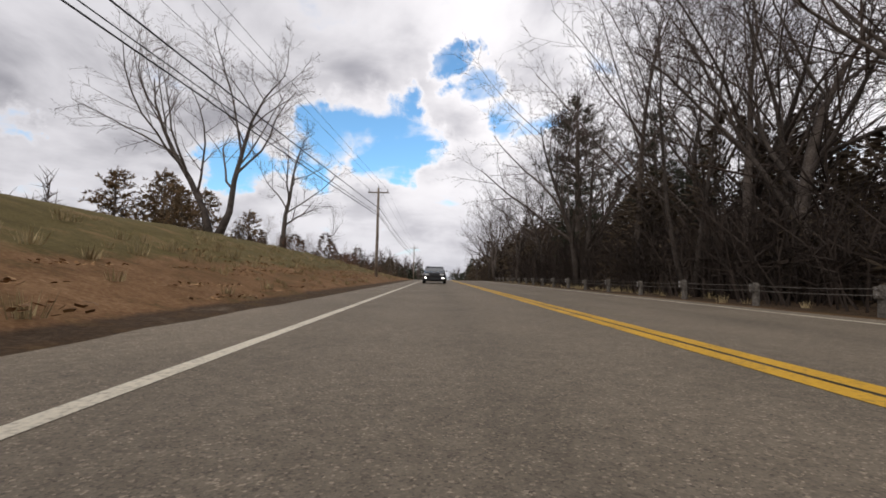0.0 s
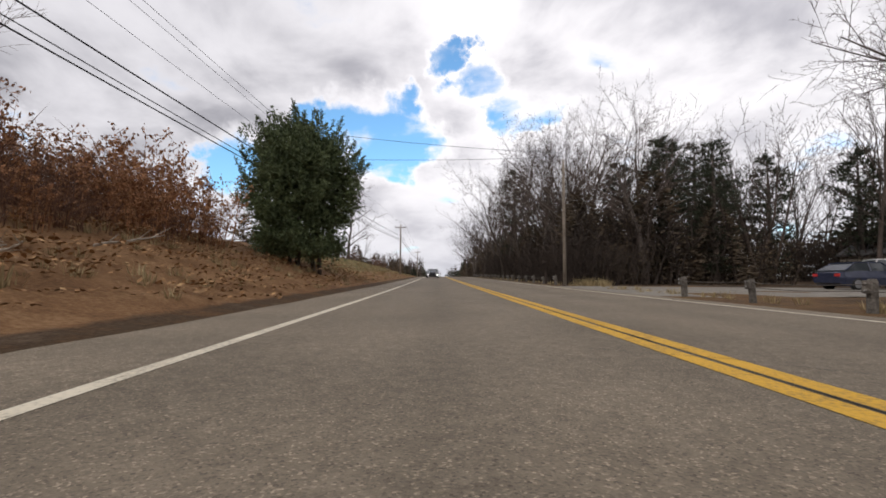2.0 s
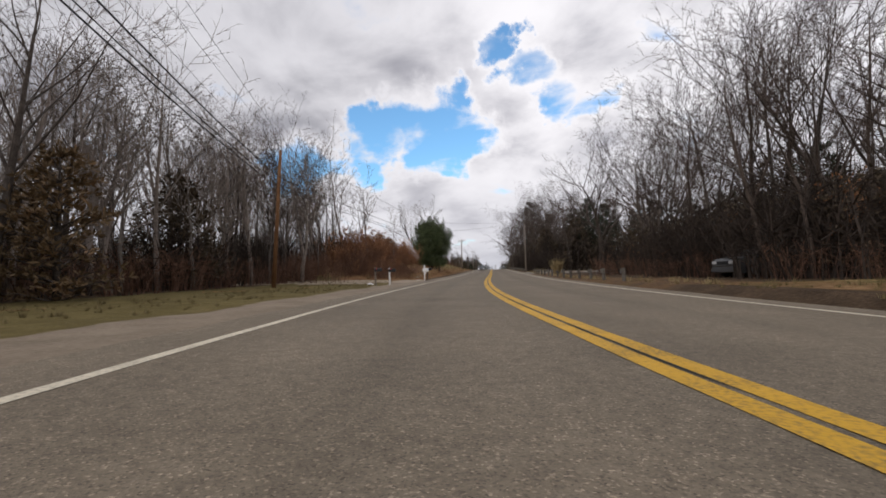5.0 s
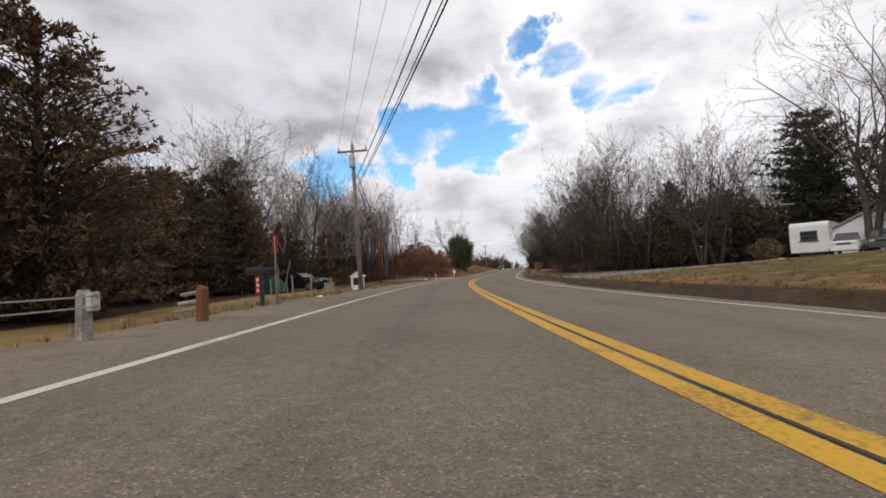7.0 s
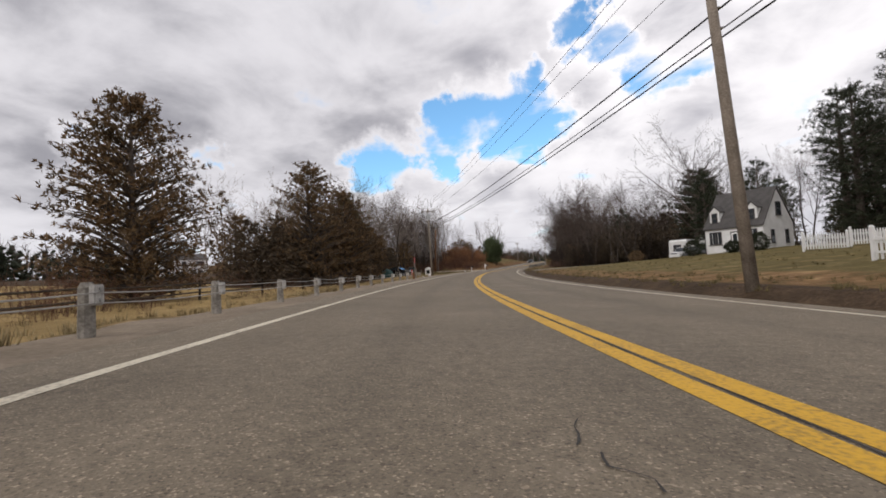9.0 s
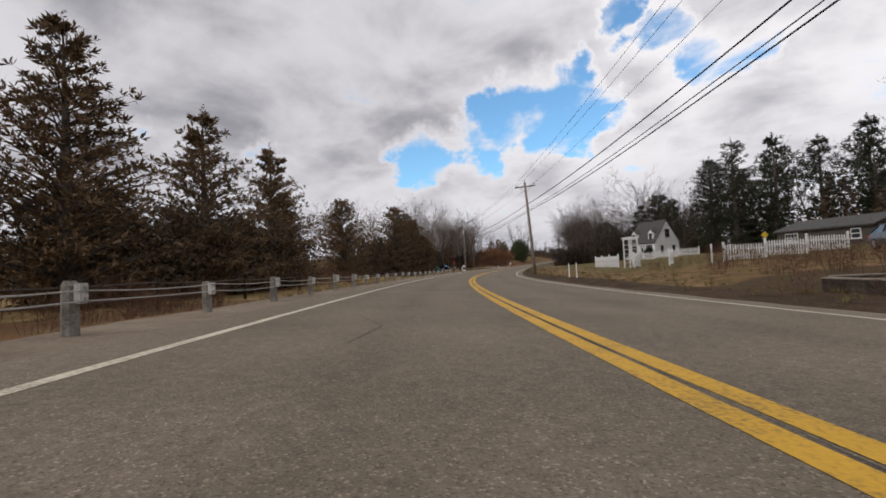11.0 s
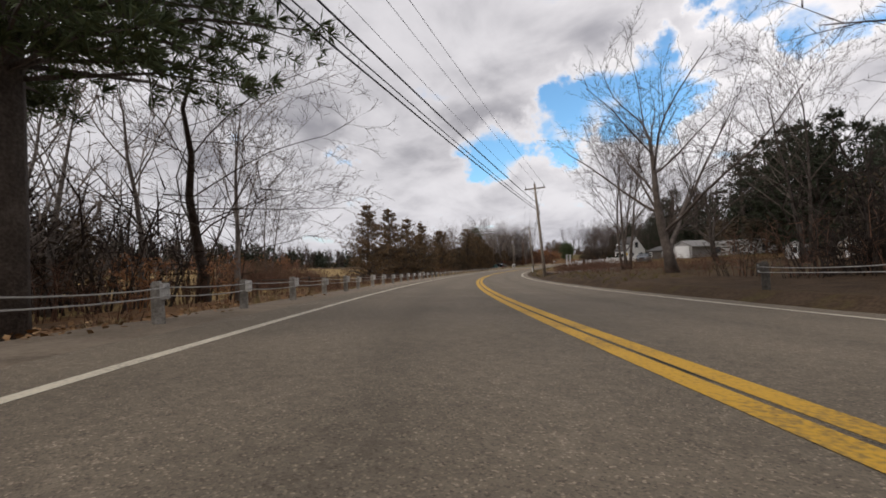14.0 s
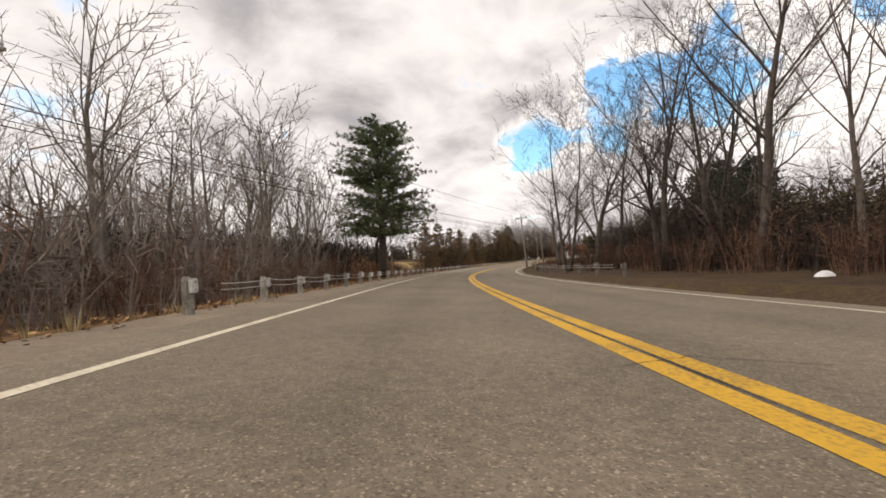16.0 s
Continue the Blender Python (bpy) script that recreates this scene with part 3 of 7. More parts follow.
def joined(name, pieces, mat):
    """One mesh out of (corners, triangles) pairs."""
    vs, ts, n = [], [], 0
    for v, t in pieces:
        vs.append(v)
        ts.append(t + n)
        n += len(v)
    v, t = np.concatenate(vs).astype(np.float32), np.concatenate(ts).astype(np.int32)
    me = bpy.data.meshes.new(name)
    me.vertices.add(len(v))
    me.vertices.foreach_set("co", v.ravel())
    me.loops.add(t.size)
    me.loops.foreach_set("vertex_index", t.ravel())
    me.polygons.add(len(t))
    me.polygons.foreach_set("loop_start", np.arange(0, t.size, 3, dtype=np.int32))
    me.materials.append(mat)
    me.update(calc_edges=True)
    me.validate()
    return me


def scattered(name, templates, spots, mat, label, category=""):
    """Copies of small templates, joined into one thing of kind stuff. Spots: s, lat, turn, scale, height."""
    pieces = []
    for i, (s, lat, turn, k, kz) in enumerate(spots):
        v, t = templates[i % len(templates)]
        p, a = spot(s, lat), radians(turn)
        c, sn = math.cos(a), math.sin(a)
        q = np.empty_like(v)
        q[:, 0] = (v[:, 0] * c - v[:, 1] * sn) * k + p.x
        q[:, 1] = (v[:, 0] * sn + v[:, 1] * c) * k + p.y
        q[:, 2] = v[:, 2] * k * kz + p.z
        pieces.append((q, t))
    return tagged(new(name, joined(name, pieces, mat)), label, category, kind="stuff")


R = random.Random(11)


# ---- ground ----
def left_edge(s):
    """Where the asphalt ends on the fenced side."""
    return -5.85 + 0.55 * float(ramp(s, 36, 50))


def build_ground():
    lats = [-130, -100, -80, -65, -52, -42, -34, -28, -24, -21, -18.5, -16.5, -15, -13.8, -12.6, -11.5, -10.5, -9.6, -8.8, -8.1, -7.5, -7.0, -6.6, -6.2, -5.55, -5.3, -4.8, -3, 0, 3, 4.6,
            5.2, 5.7, 6.2, 6.8, 7.6, 8.6, 10, 12, 14, 17, 20, 24, 28, 34, 42, 54, 70, 95, 130]
    ss = list(np.arange(-420, -140, 10.0)) + list(np.arange(-140, 300, 1.5)) + list(np.arange(300, 341, 5.0))
    nl, ns = len(lats), len(ss)
    V, C = [], []
    rng = random.Random(5)
    for along in ss:
        for lat in lats:
            s = along
            p = spot(s, lat)
            inside = left_edge(s) + 0.12 < lat < 5.1
            j = 0.0 if inside or abs(lat) < 7 else 0.10 * noise.noise(Vector((s * 0.35, lat * 0.4, 1.0))) + 0.05 * noise.noise(Vector((s * 1.1, lat * 1.1, 4.0)))
            V.append((p.x, p.y, p.z + j - (0.12 if inside else 0.012)))
            litter = straw = sand = wood = 0.0
            # cover changes along wandering borders
            s = along + min(9.0, max(0.0, abs(lat) - 7.5)) * noise.noise(Vector((along * 0.07, lat * 0.09, 8.0)))
            if lat < 0:
                sand = 1.0 if lat > -6.9 else 0.0
                if s < 40:
                    litter = 1.0 if lat > -14 else 0.55
                    if s < 4:
                        litter, straw = (0.62, 0.1) if lat > -9.4 else ((0.36, 0.12) if lat > -13 else (0.15, 0.15))
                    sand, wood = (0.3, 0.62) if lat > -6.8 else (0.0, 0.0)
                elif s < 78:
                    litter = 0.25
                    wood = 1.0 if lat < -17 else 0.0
                    sand = 1.0 if lat > -7.4 else 0.0
                elif s < 212:
                    straw = 0.75 if lat < -8 else 0.45
                    litter = 0.5 if lat > -10 else 0.2
                    if s > 158 and lat > -13:
                        straw, litter, wood = 0.35, 0.75, 0.42
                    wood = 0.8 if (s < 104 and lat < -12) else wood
                else:
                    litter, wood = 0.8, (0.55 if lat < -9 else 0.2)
                    sand = 1.0 if lat > -7.2 else 0.0
            else:
                sand = 0.25 if lat < 5.8 and s < 60 else 0.0
                if s < 66:
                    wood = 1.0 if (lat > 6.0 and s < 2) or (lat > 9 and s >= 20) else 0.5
                    litter = 0.6
                elif s < 205:
                    litter = 0.3 if lat > 9 else 0.55
                    if s > 148:
                        litter = 0.5
                    straw = 0.35 if lat < 20 else 0.15
                    # below 6.3 the dark wood cover paints the shadow line of the turf's lip
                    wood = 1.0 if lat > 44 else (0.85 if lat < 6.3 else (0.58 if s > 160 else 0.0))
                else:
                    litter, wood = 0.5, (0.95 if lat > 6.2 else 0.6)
            C.append((litter, straw, sand, wood))
    F = []
    for i in range(ns - 1):
        for k in range(nl - 1):
            a = i * nl + k
            F.append((a, a + nl, a + nl + 1, a + 1))
    # carry the rim out to the horizon
    rim = [k for k in range(nl)] + [i * nl + nl - 1 for i in range(1, ns)] + [(ns - 1) * nl + k for k in range(nl - 2, -1, -1)] + [i * nl for i in range(ns - 2, 0, -1)]
    centre, first = Vector((25, -80)), len(V)
    for r in rim:
        d = (Vector(V[r][:2]) - centre).normalized()
        V.append((centre.x + d.x * 2600, centre.y + d.y * 2600, 6.0))
        C.append((0.4, 0.2, 0, 0.8))
    for k in range(len(rim)):
        j = (k + 1) % len(rim)
        F.append((rim[k], rim[j], first + j, first + k))
    me = bpy.data.meshes.new("ground")
    me.from_pydata(V, [], F)
    me.materials.append(GROUND)
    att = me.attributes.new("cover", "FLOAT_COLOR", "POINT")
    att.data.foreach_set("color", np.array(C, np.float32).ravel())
    me.polygons.foreach_set("use_smooth", [True] * len(me.polygons))
    me.update()
    tagged(new("ground", me), "winter ground of dry grass, leaf litter and sandy verges", "ground", kind="structure")


build_ground()


def strip(name, s0, s1, lat0, lat1, lift, mat, label, step=1.0, thick=0.0, ragged=0.0, category="", kind="structure"):
    """A ribbon along the road, with a turned-down edge if it has thickness."""
    sp = Soup()
    n = max(2, int((s1 - s0) / step) + 1)
    rng = random.Random(int(abs(s0 * 7 + lat0 * 131)))
    for i in range(n):
        s = s0 + (s1 - s0) * i / (n - 1)
        w0, w1 = rng.uniform(-ragged, ragged), rng.uniform(-ragged, ragged)
        a, b = spot(s, (left_edge(s) if name == "road" else lat0) + w0, lift, False), spot(s, lat1 + w1, lift, False)
        row = [a, b] if not thick else [a - Vector((0, 0, thick)), a, b, b - Vector((0, 0, thick))]
        sp.v += row
    m = 2 if not thick else 4
    for i in range(n - 1):
        for k in range(m - 1):
            a = i * m + k
            sp.f.append((a, a + m, a + m + 1, a + 1))
    return single(name, sp, mat, label, category, kind=kind)


road = strip("road", -420, 340, -6.15, 5.15, 0.0, ASPHALT, "worn grey-brown two-lane asphalt road with open grain", thick=0.14, ragged=0.07, category="road")
lane = road.data.attributes.new("across", "FLOAT", "POINT")
count = len(road.data.vertices) // 4
edges = [left_edge(-420 + 760 * i / (count - 1)) for i in range(count)]
lane.data.foreach_set("value", np.array([(e, e, 5.15, 5.15) for e in edges], np.float32).ravel())
strip("white_edge_line", -420, 340, -4.42, -4.28, 0.004, WHITE_LINE, "worn solid white edge line on the asphalt", ragged=0.006, category="road marking")
strip("white_edge_line", -420, 340, 4.30, 4.43, 0.004, WHITE_LINE, "thin worn white edge line on the asphalt", ragged=0.006, category="road marking")
strip("yellow_line", -420, 340, -0.375, -0.180, 0.004, YELLOW_LINE, "scuffed yellow centre line, one of a pair", ragged=0.006, category="road marking", kind="structure")
strip("yellow_line", -420, 340, -0.115, 0.08, 0.004, YELLOW_LINE, "scuffed yellow centre line, one of a pair", ragged=0.006, category="road marking", kind="structure")


strip("road_joint", -420, 340, -0.154, -0.142, 0.006, TAR, "dark open joint between the yellow lines", ragged=0.012, category="road joint", step=0.6)


def crack(points, width):
    """A tar-dark crack that wanders between points of the road."""
    sp, rng = Soup(), random.Random(int(points[0][0] * 13))
    pts = []
    for (s0, l0), (s1, l1) in zip(points, points[1:]):
        n = max(2, int(math.hypot(s1 - s0, l1 - l0) / 0.06))
        pts += [(s0 + (s1 - s0) * i / n + rng.uniform(-0.015, 0.015), l0 + (l1 - l0) * i / n + rng.uniform(-0.015, 0.015)) for i in range(n)]
    for i, (s, lat) in enumerate(pts):
        a, b = pts[max(i - 1, 0)], pts[min(i + 1, len(pts) - 1)]
        d = Vector((b[0] - a[0], b[1] - a[1]))
        d = Vector((-d.y, d.x)).normalized() * width * rng.uniform(0.3, 1.0) / 2 if d.length else Vector((width / 2, 0))
        sp.v += [spot(s + d.x, lat + d.y, 0.007, False), spot(s - d.x, lat - d.y, 0.007, False)]
    sp.f = [(2 * i, 2 * i + 2, 2 * i + 3, 2 * i + 1) for i in range(len(pts) - 1)]
    single("road_crack", sp, TAR, "dark wandering crack in the worn asphalt", "crack", "cracks in the asphalt", kind="structure")


for line in (((12.4, -4.6), (12.7, -3.4), (12.3, -1.6)), ((14.0, -1.9), (14.8, -1.2), (16.4, -0.9)), ((9.5, -6.0), (10.0, -4.6)), ((29.5, 1.2), (28.4, 0.0), (27.9, -1.0)), ((101.48, 0.69), (101.71, 0.32), (101.9, 0.03), (102.11, -0.23)), ((102.24, -0.46), (102.29, -0.58), (102.32, -0.69)), ((100.95, -4.73), (101.25, -4.31), (101.38, -4.02)), ((188.82, -0.83), (189.12, -0.82), (189.21, -0.7), (189.42, -0.58), (189.58, -0.6)),
             ((123.4, -5.8), (123.0, -4.6), (123.3, -3.2), (122.9, -1.2), (123.2, 0.9)), ((131.9, -5.9), (131.6, -4.7), (132.0, -3.6)), ((141.6, -1.15), (141.88, -1.24), (141.96, -1.26)), ((142.0, -1.18), (142.13, -1.2), (142.17, -1.15), (142.23, -1.1), (142.4, -1.12)),
             ((195.2, -1.0), (196.3, -1.12), (197.3, -1.18)), ((197.4, -0.98), (197.8, -0.92), (198.3, -0.95)), ((212.0, -5.8), (211.6, -4.6)), ((212.19, -0.64), (213.0, -0.8), (213.52, -0.89), (213.72, -0.94), (214.1, -0.98)), ((60.0, -3.6), (60.8, -2.2)), ((76.0, 2.4), (77.5, 1.1)),
             ((254.0, 0.9), (253.6, 0.1), (253.9, -0.6)), ((168.0, -3.0), (169.5, -2.4), (171.0, -2.6)), ((228.0, 1.8), (229.0, 0.7))):
    crack(line, 0.015)


# ---- trees ----
def grow(wood, limbs, twigs, start, way, length, radius, level, rng, top, form):
    """A limb with its own limbs; the last levels go into the twigs."""
    n = 6 if level < 2 else 3
    pts, p, d = [Vector(start)], Vector(start), Vector(way).normalized()
    for i in range(n):
        d = (d + Vector((rng.uniform(-1, 1), rng.uniform(-1, 1), rng.uniform(-0.5, 1) * form["lift"])) * form["wander"]).normalized()
        p = p + d * length / n
        pts.append(p.copy())
    end = 0.12 if level == 0 else 0.25
    radii = [radius * (1 - (1 - end) * i / n) for i in range(n + 1)]
    if level == 0:
        radii[0] *= 1.35
        wood.tube(pts, radii, 7)
    elif level == 1:
        limbs.tube(pts, radii, form.get("sides", 5), False)
    elif level < top:
        twigs.tube(pts[:1] + pts[2:], radii[:1] + radii[2:], 3, False)
    else:
        twigs.spike(pts[0], pts[2], radii[0])
        if form.get("tips", True):
            twigs.spike(pts[1], pts[3], radii[1] * 0.8)
        return
    count = form["counts"][level]
    for k in range(count):
        u = form["first"][level] + (1 - form["first"][level]) * (k + rng.random()) / count
        j = min(int(u * n), n - 1)
        q = pts[j].lerp(pts[j + 1], u * n - j)
        axis = (pts[j + 1] - pts[j]).normalized()
        out = axis.cross(Vector((rng.uniform(-1, 1), rng.uniform(-1, 1), rng.uniform(-1, 1)))).normalized()
        a = radians(form["angle"][level] * rng.uniform(0.75, 1.25))
        child = axis * math.cos(a) + out * math.sin(a)
        child.z += form["rise"] * (0.4 if level == 0 else 0.2)
        r = max(radii[j] * form["thin"] * rng.uniform(0.7, 1.0), form["least"])
        grow(wood, limbs, twigs, q, child, length * form["short"][level] * rng.uniform(0.7, 1.15) * (1.25 - 0.55 * u if level == 0 else 1.1 - 0.4 * u), r, level + 1, rng, top, form)


TALL = dict(lift=0.5, wander=0.13, tips=False, counts=(12, 6, 5, 4), first=(0.36, 0.2, 0.15, 0.1), angle=(40, 42, 45, 48), rise=0.42, thin=0.5, least=0.010, short=(0.55, 0.5, 0.5, 0.5))
BROAD = dict(lift=0.5, wander=0.17, tips=False, counts=(11, 7, 6, 4), first=(0.24, 0.2, 0.15, 0.1), angle=(50, 42, 45, 48), rise=0.35, thin=0.56, least=0.010, short=(0.74, 0.52, 0.48, 0.52))
FINE = dict(lift=0.4, wander=0.12, counts=(13, 7, 4, 4), first=(0.25, 0.15, 0.1, 0.1), angle=(48, 40, 42, 45), rise=0.5, thin=0.42, least=0.009, short=(0.62, 0.46, 0.46, 0.5))
BACK = dict(lift=0.5, wander=0.13, counts=(11, 6, 3), first=(0.30, 0.2, 0.1), angle=(38, 42, 45), rise=0.5, thin=0.5, least=0.019, short=(0.46, 0.5, 0.55), tips=False, sides=3)
WIDE = dict(lift=0.2, wander=0.34, counts=(20, 9, 5, 4), first=(0.14, 0.15, 0.12, 0.1), angle=(58, 40, 42, 45), rise=0.22, thin=0.20, least=0.008, short=(0.60, 0.5, 0.48, 0.5))
GNARL = dict(BROAD, wander=0.26, angle=(46, 45, 45, 45), short=(0.52, 0.5, 0.46, 0.5), first=(0.25, 0.2, 0.15, 0.1))
ROADSIDE = dict(BROAD, wander=0.2, counts=(14, 7, 6, 4), first=(0.13, 0.15, 0.12, 0.1), angle=(54, 44, 45, 48), thin=0.46, short=(0.78, 0.52, 0.48, 0.5))
SAPLING = dict(lift=0.6, wander=0.10, counts=(12, 6, 4, 3), first=(0.25, 0.2, 0.1, 0.1), angle=(35, 38, 40, 40), rise=0.6, thin=0.42, least=0.009, short=(0.38, 0.5, 0.5, 0.5))


def bare_tree(label, seed, height, radius, form, top=4, twig=None, bark=None, forks=1, spread=10):
    rng = random.Random(seed)
    wood, limbs, twigs = Soup(), Soup(), Soup()
    for k in range(forks):
        a = 2 * math.pi * (k + rng.random() * 0.4) / max(forks, 1)
        t = math.tan(radians(spread * rng.uniform(0.6, 1.2))) if forks > 1 else 0.03
        grow(wood, limbs, twigs, (0.12 * math.cos(a) * (forks > 1), 0.12 * math.sin(a) * (forks > 1), -0.25), (t * math.cos(a), t * math.sin(a), 1), height * 0.72 * rng.uniform(0.85, 1.05), radius / math.sqrt(forks), 0, rng, top, form)
    e = thing("bare_tree", label, "tree")
    part("trunk", wood, bark or BARK, e, "grey ridged trunk", True)
    tagged(part("limb_work", limbs, bark or BARK, e, "bare forking limbs", True), kind="stuff")
    tagged(part("crown", twigs, twig or TWIG, e, "leafless crown of fine twigs"), kind="stuff")
    return e


def needle_clump(soup, c, way, size, count, rng, wide=0.16):
    for k in range(count):
        d = (Vector((rng.uniform(-1, 1), rng.uniform(-1, 1), rng.uniform(-0.7, 1))).normalized() + way * 0.8).normalized()
        soup.blade(c, c + d * size * rng.uniform(0.6, 1.15), size * wide, Vector((rng.uniform(-1, 1), rng.uniform(-1, 1), rng.uniform(-1, 1))))


def conifer(name, label, seed, height, radius, base, tiers, per_tier, clumps, size, needles, profile, droop=0.1, count=7, gaps=0.0, bark=None, trunk_r=None, wide=0.16):
    """Tiers of boughs on a straight stem, with needle clumps along each."""
    rng = random.Random(seed)
    stem, wood, leaf = Soup(), Soup(), Soup()
    tr = trunk_r or height * 0.02
    stem.tube([(0, 0, -0.3), (0.03, 0, height * 0.3), (-0.04, 0.03, height * 0.65), (0, 0, height)], [tr * 1.2, tr, tr * 0.6, 0.015], 8)
    for i in range(tiers):
        u = (i + rng.uniform(-0.3, 0.3)) / tiers
        z = base + (height - base) * min(max(u, 0), 0.985)
        reach = radius * profile(min(max(u, 0), 1))
        for k in range(max(2, round(per_tier * (0.35 + 0.9 * profile(min(max(u, 0), 1)))))):
            if rng.random() < gaps:
                continue
            a = rng.uniform(0, 2 * math.pi)
            ln = reach * rng.uniform(0.6, 1.12)
            tip = Vector((math.cos(a) * ln, math.sin(a) * ln, z + ln * (0.35 * u - droop) + rng.uniform(-0.15, 0.15)))
            root = Vector((0, 0, z - ln * 0.12))
            mid = root.lerp(tip, 0.55) + Vector((0, 0, ln * 0.06))
            wood.tube([root, mid, tip], [0.012 + ln * 0.012, 0.008 + ln * 0.006, 0.004], 3, False)
            for c in range(clumps):
                v = 0.25 + 0.78 * (c + rng.random()) / clumps
                q = root.lerp(mid, v / 0.55) if v < 0.55 else mid.lerp(tip, (v - 0.55) / 0.45)
                q = q + Vector((rng.uniform(-1, 1), rng.uniform(-1, 1), rng.uniform(-0.5, 0.5))) * (0.16 * ln * (1.15 - v) + 0.10)
                needle_clump(leaf, q, (tip - root).normalized(), size * rng.uniform(0.75, 1.25), count, rng, wide)
    for k in range(9):
        needle_clump(leaf, Vector((rng.uniform(-0.06, 0.06), rng.uniform(-0.06, 0.06), height - 0.5 + 0.11 * k)), Vector((0, 0, 1)), size * (0.95 - 0.06 * k), count, rng, wide)
    e = thing(name, label, "tree")
    part("trunk", stem, bark or BARK, e, "dark straight trunk", True)
    tagged(part("bough_work", wood, bark or BARK, e, "dark boughs"), kind="stuff")
    tagged(part("crown", leaf, needles, e, "evergreen foliage in clumps"), kind="stuff")
    return e


TREE_TALL = [bare_tree("tall bare hardwood tree at the wood's edge", 21 + i, h, r, TALL, 4) for i, (h, r) in enumerate(((17, 0.20), (15, 0.17), (18, 0.22), (14, 0.155)))]
TREE_BROAD = [bare_tree("broad bare tree with wide-forking limbs", 31, 14.5, 0.27, BROAD, 4, forks=1), bare_tree("broad bare tree with a forked trunk", 32, 15.5, 0.33, BROAD, 4, forks=2, spread=14),
              bare_tree("tall twin-stemmed bare tree with a fine twiggy crown", 33, 15.5, 0.18, FINE, 4, forks=2, spread=7)]
def tree_arrays(seed, height, radius, form, top):
    """One bare tree as plain arrays, for the woods that are joined."""
    rng, sp = random.Random(seed), Soup()
    grow(sp, sp, sp, (0, 0, -0.25), (0.02, 0.03, 1), height * 0.72, radius, 0, rng, top, form)
    return arrays_of(sp.data("pattern", BARK))


TREE_BACK = [tree_arrays(51 + i, h, r, BACK, 3) for i, (h, r) in enumerate(((17, 0.15), (15.5, 0.13), (18.5, 0.16), (14, 0.12), (16, 0.14)))]
TREE_PALE = [bare_tree("pale grey bare tree in the roadside thicket", 56 + i, h, r, BACK, 3, TWIG_PALE, BARK_PALE) for i, (h, r) in enumerate(((12, 0.13), (13.5, 0.15), (10.5, 0.11)))]
TREE_SAPLING = [bare_tree("slender young bare tree in the thicket", 41 + i, h, r, SAPLING, 3, bark=b, twig=t) for i, (h, r, b, t) in enumerate(((9, 0.075, BARK, TWIG), (7.5, 0.06, BARK, TWIG), (11, 0.09, BARK_PALE, TWIG_PALE), (9.5, 0.07, BARK_PALE, TWIG_PALE)))]


def use(tree, s, lat, turn, scale=1.0, label="", used={}):
    """Sets the pattern itself down first, then copies of it."""
    if tree.name not in used:
        used[tree.name] = True
        place(tree, s, lat, turn, -0.05, scale)
        if label:
            tree["label"] = label
        return tree
    return put_copy(tree, s, lat, turn, -0.05, scale, label=label)


def wood_lot(kinds, s0, s1, lat0, lat1, n, lo, hi, rng, clear=()):
    made = 0
    while made < n:
        s, lat = rng.uniform(s0, s1), lat0 + (lat1 - lat0) * rng.random() ** 1.4
        made += 1
        if any(a < s < b and c < lat < d for a, b, c, d in clear):
            continue
        use(rng.choice(kinds), s, lat, rng.uniform(0, 360), rng.uniform(lo, hi))


R2, R5 = random.Random(77), random.Random(505)
# the wood beside the first stretch, and its return behind the houses
wood_lot(TREE_TALL + TREE_SAPLING[:2], -75, -3, 9.5, 22, 19, 1.0, 1.25, R2)
wood_lot(TREE_TALL[:2] + TREE_SAPLING[:2], 31, 62, 16, 23, 9, 0.75, 1.0, R2)
wood_lot(TREE_TALL + TREE_SAPLING[:2], 206, 255, 11, 24, 16, 0.75, 1.05, R2)
# the wood across the road
wood_lot(TREE_SAPLING, 16, 40, -26, -12, 14, 0.75, 1.0, R2)
wood_lot(TREE_TALL[:2] + TREE_PALE, 22, 42, -28, -15, 26, 0.9, 1.15, R2)
wood_lot(TREE_TALL + TREE_SAPLING[2:] + TREE_PALE, 36, 70, -28, -16.5, 36, 0.95, 1.25, R2)
wood_lot(TREE_SAPLING, -150, -58, -42, -12, 34, 0.7, 1.05, R2)
wood_lot(TREE_PALE, 204, 240, -36, -10, 36, 0.85, 1.2, R2, ((212, 227, -13, -4),))
wood_lot(TREE_SAPLING[2:] + TREE_PALE, 206, 290, -34, -9.3, 84, 0.85, 1.25, R2, ((212, 227, -13, -4),))


def deep_wood(name, zones, mat, label):
    spots = []
    for s0, s1, l0, l1, n, lo, hi in zones:
        spots += [(R2.uniform(s0, s1), R2.uniform(l0, l1), R2.uniform(0, 360), R2.uniform(lo, hi), R2.uniform(0.9, 1.1)) for i in range(n)]
    scattered(name, TREE_BACK, spots, mat, label, "woods")


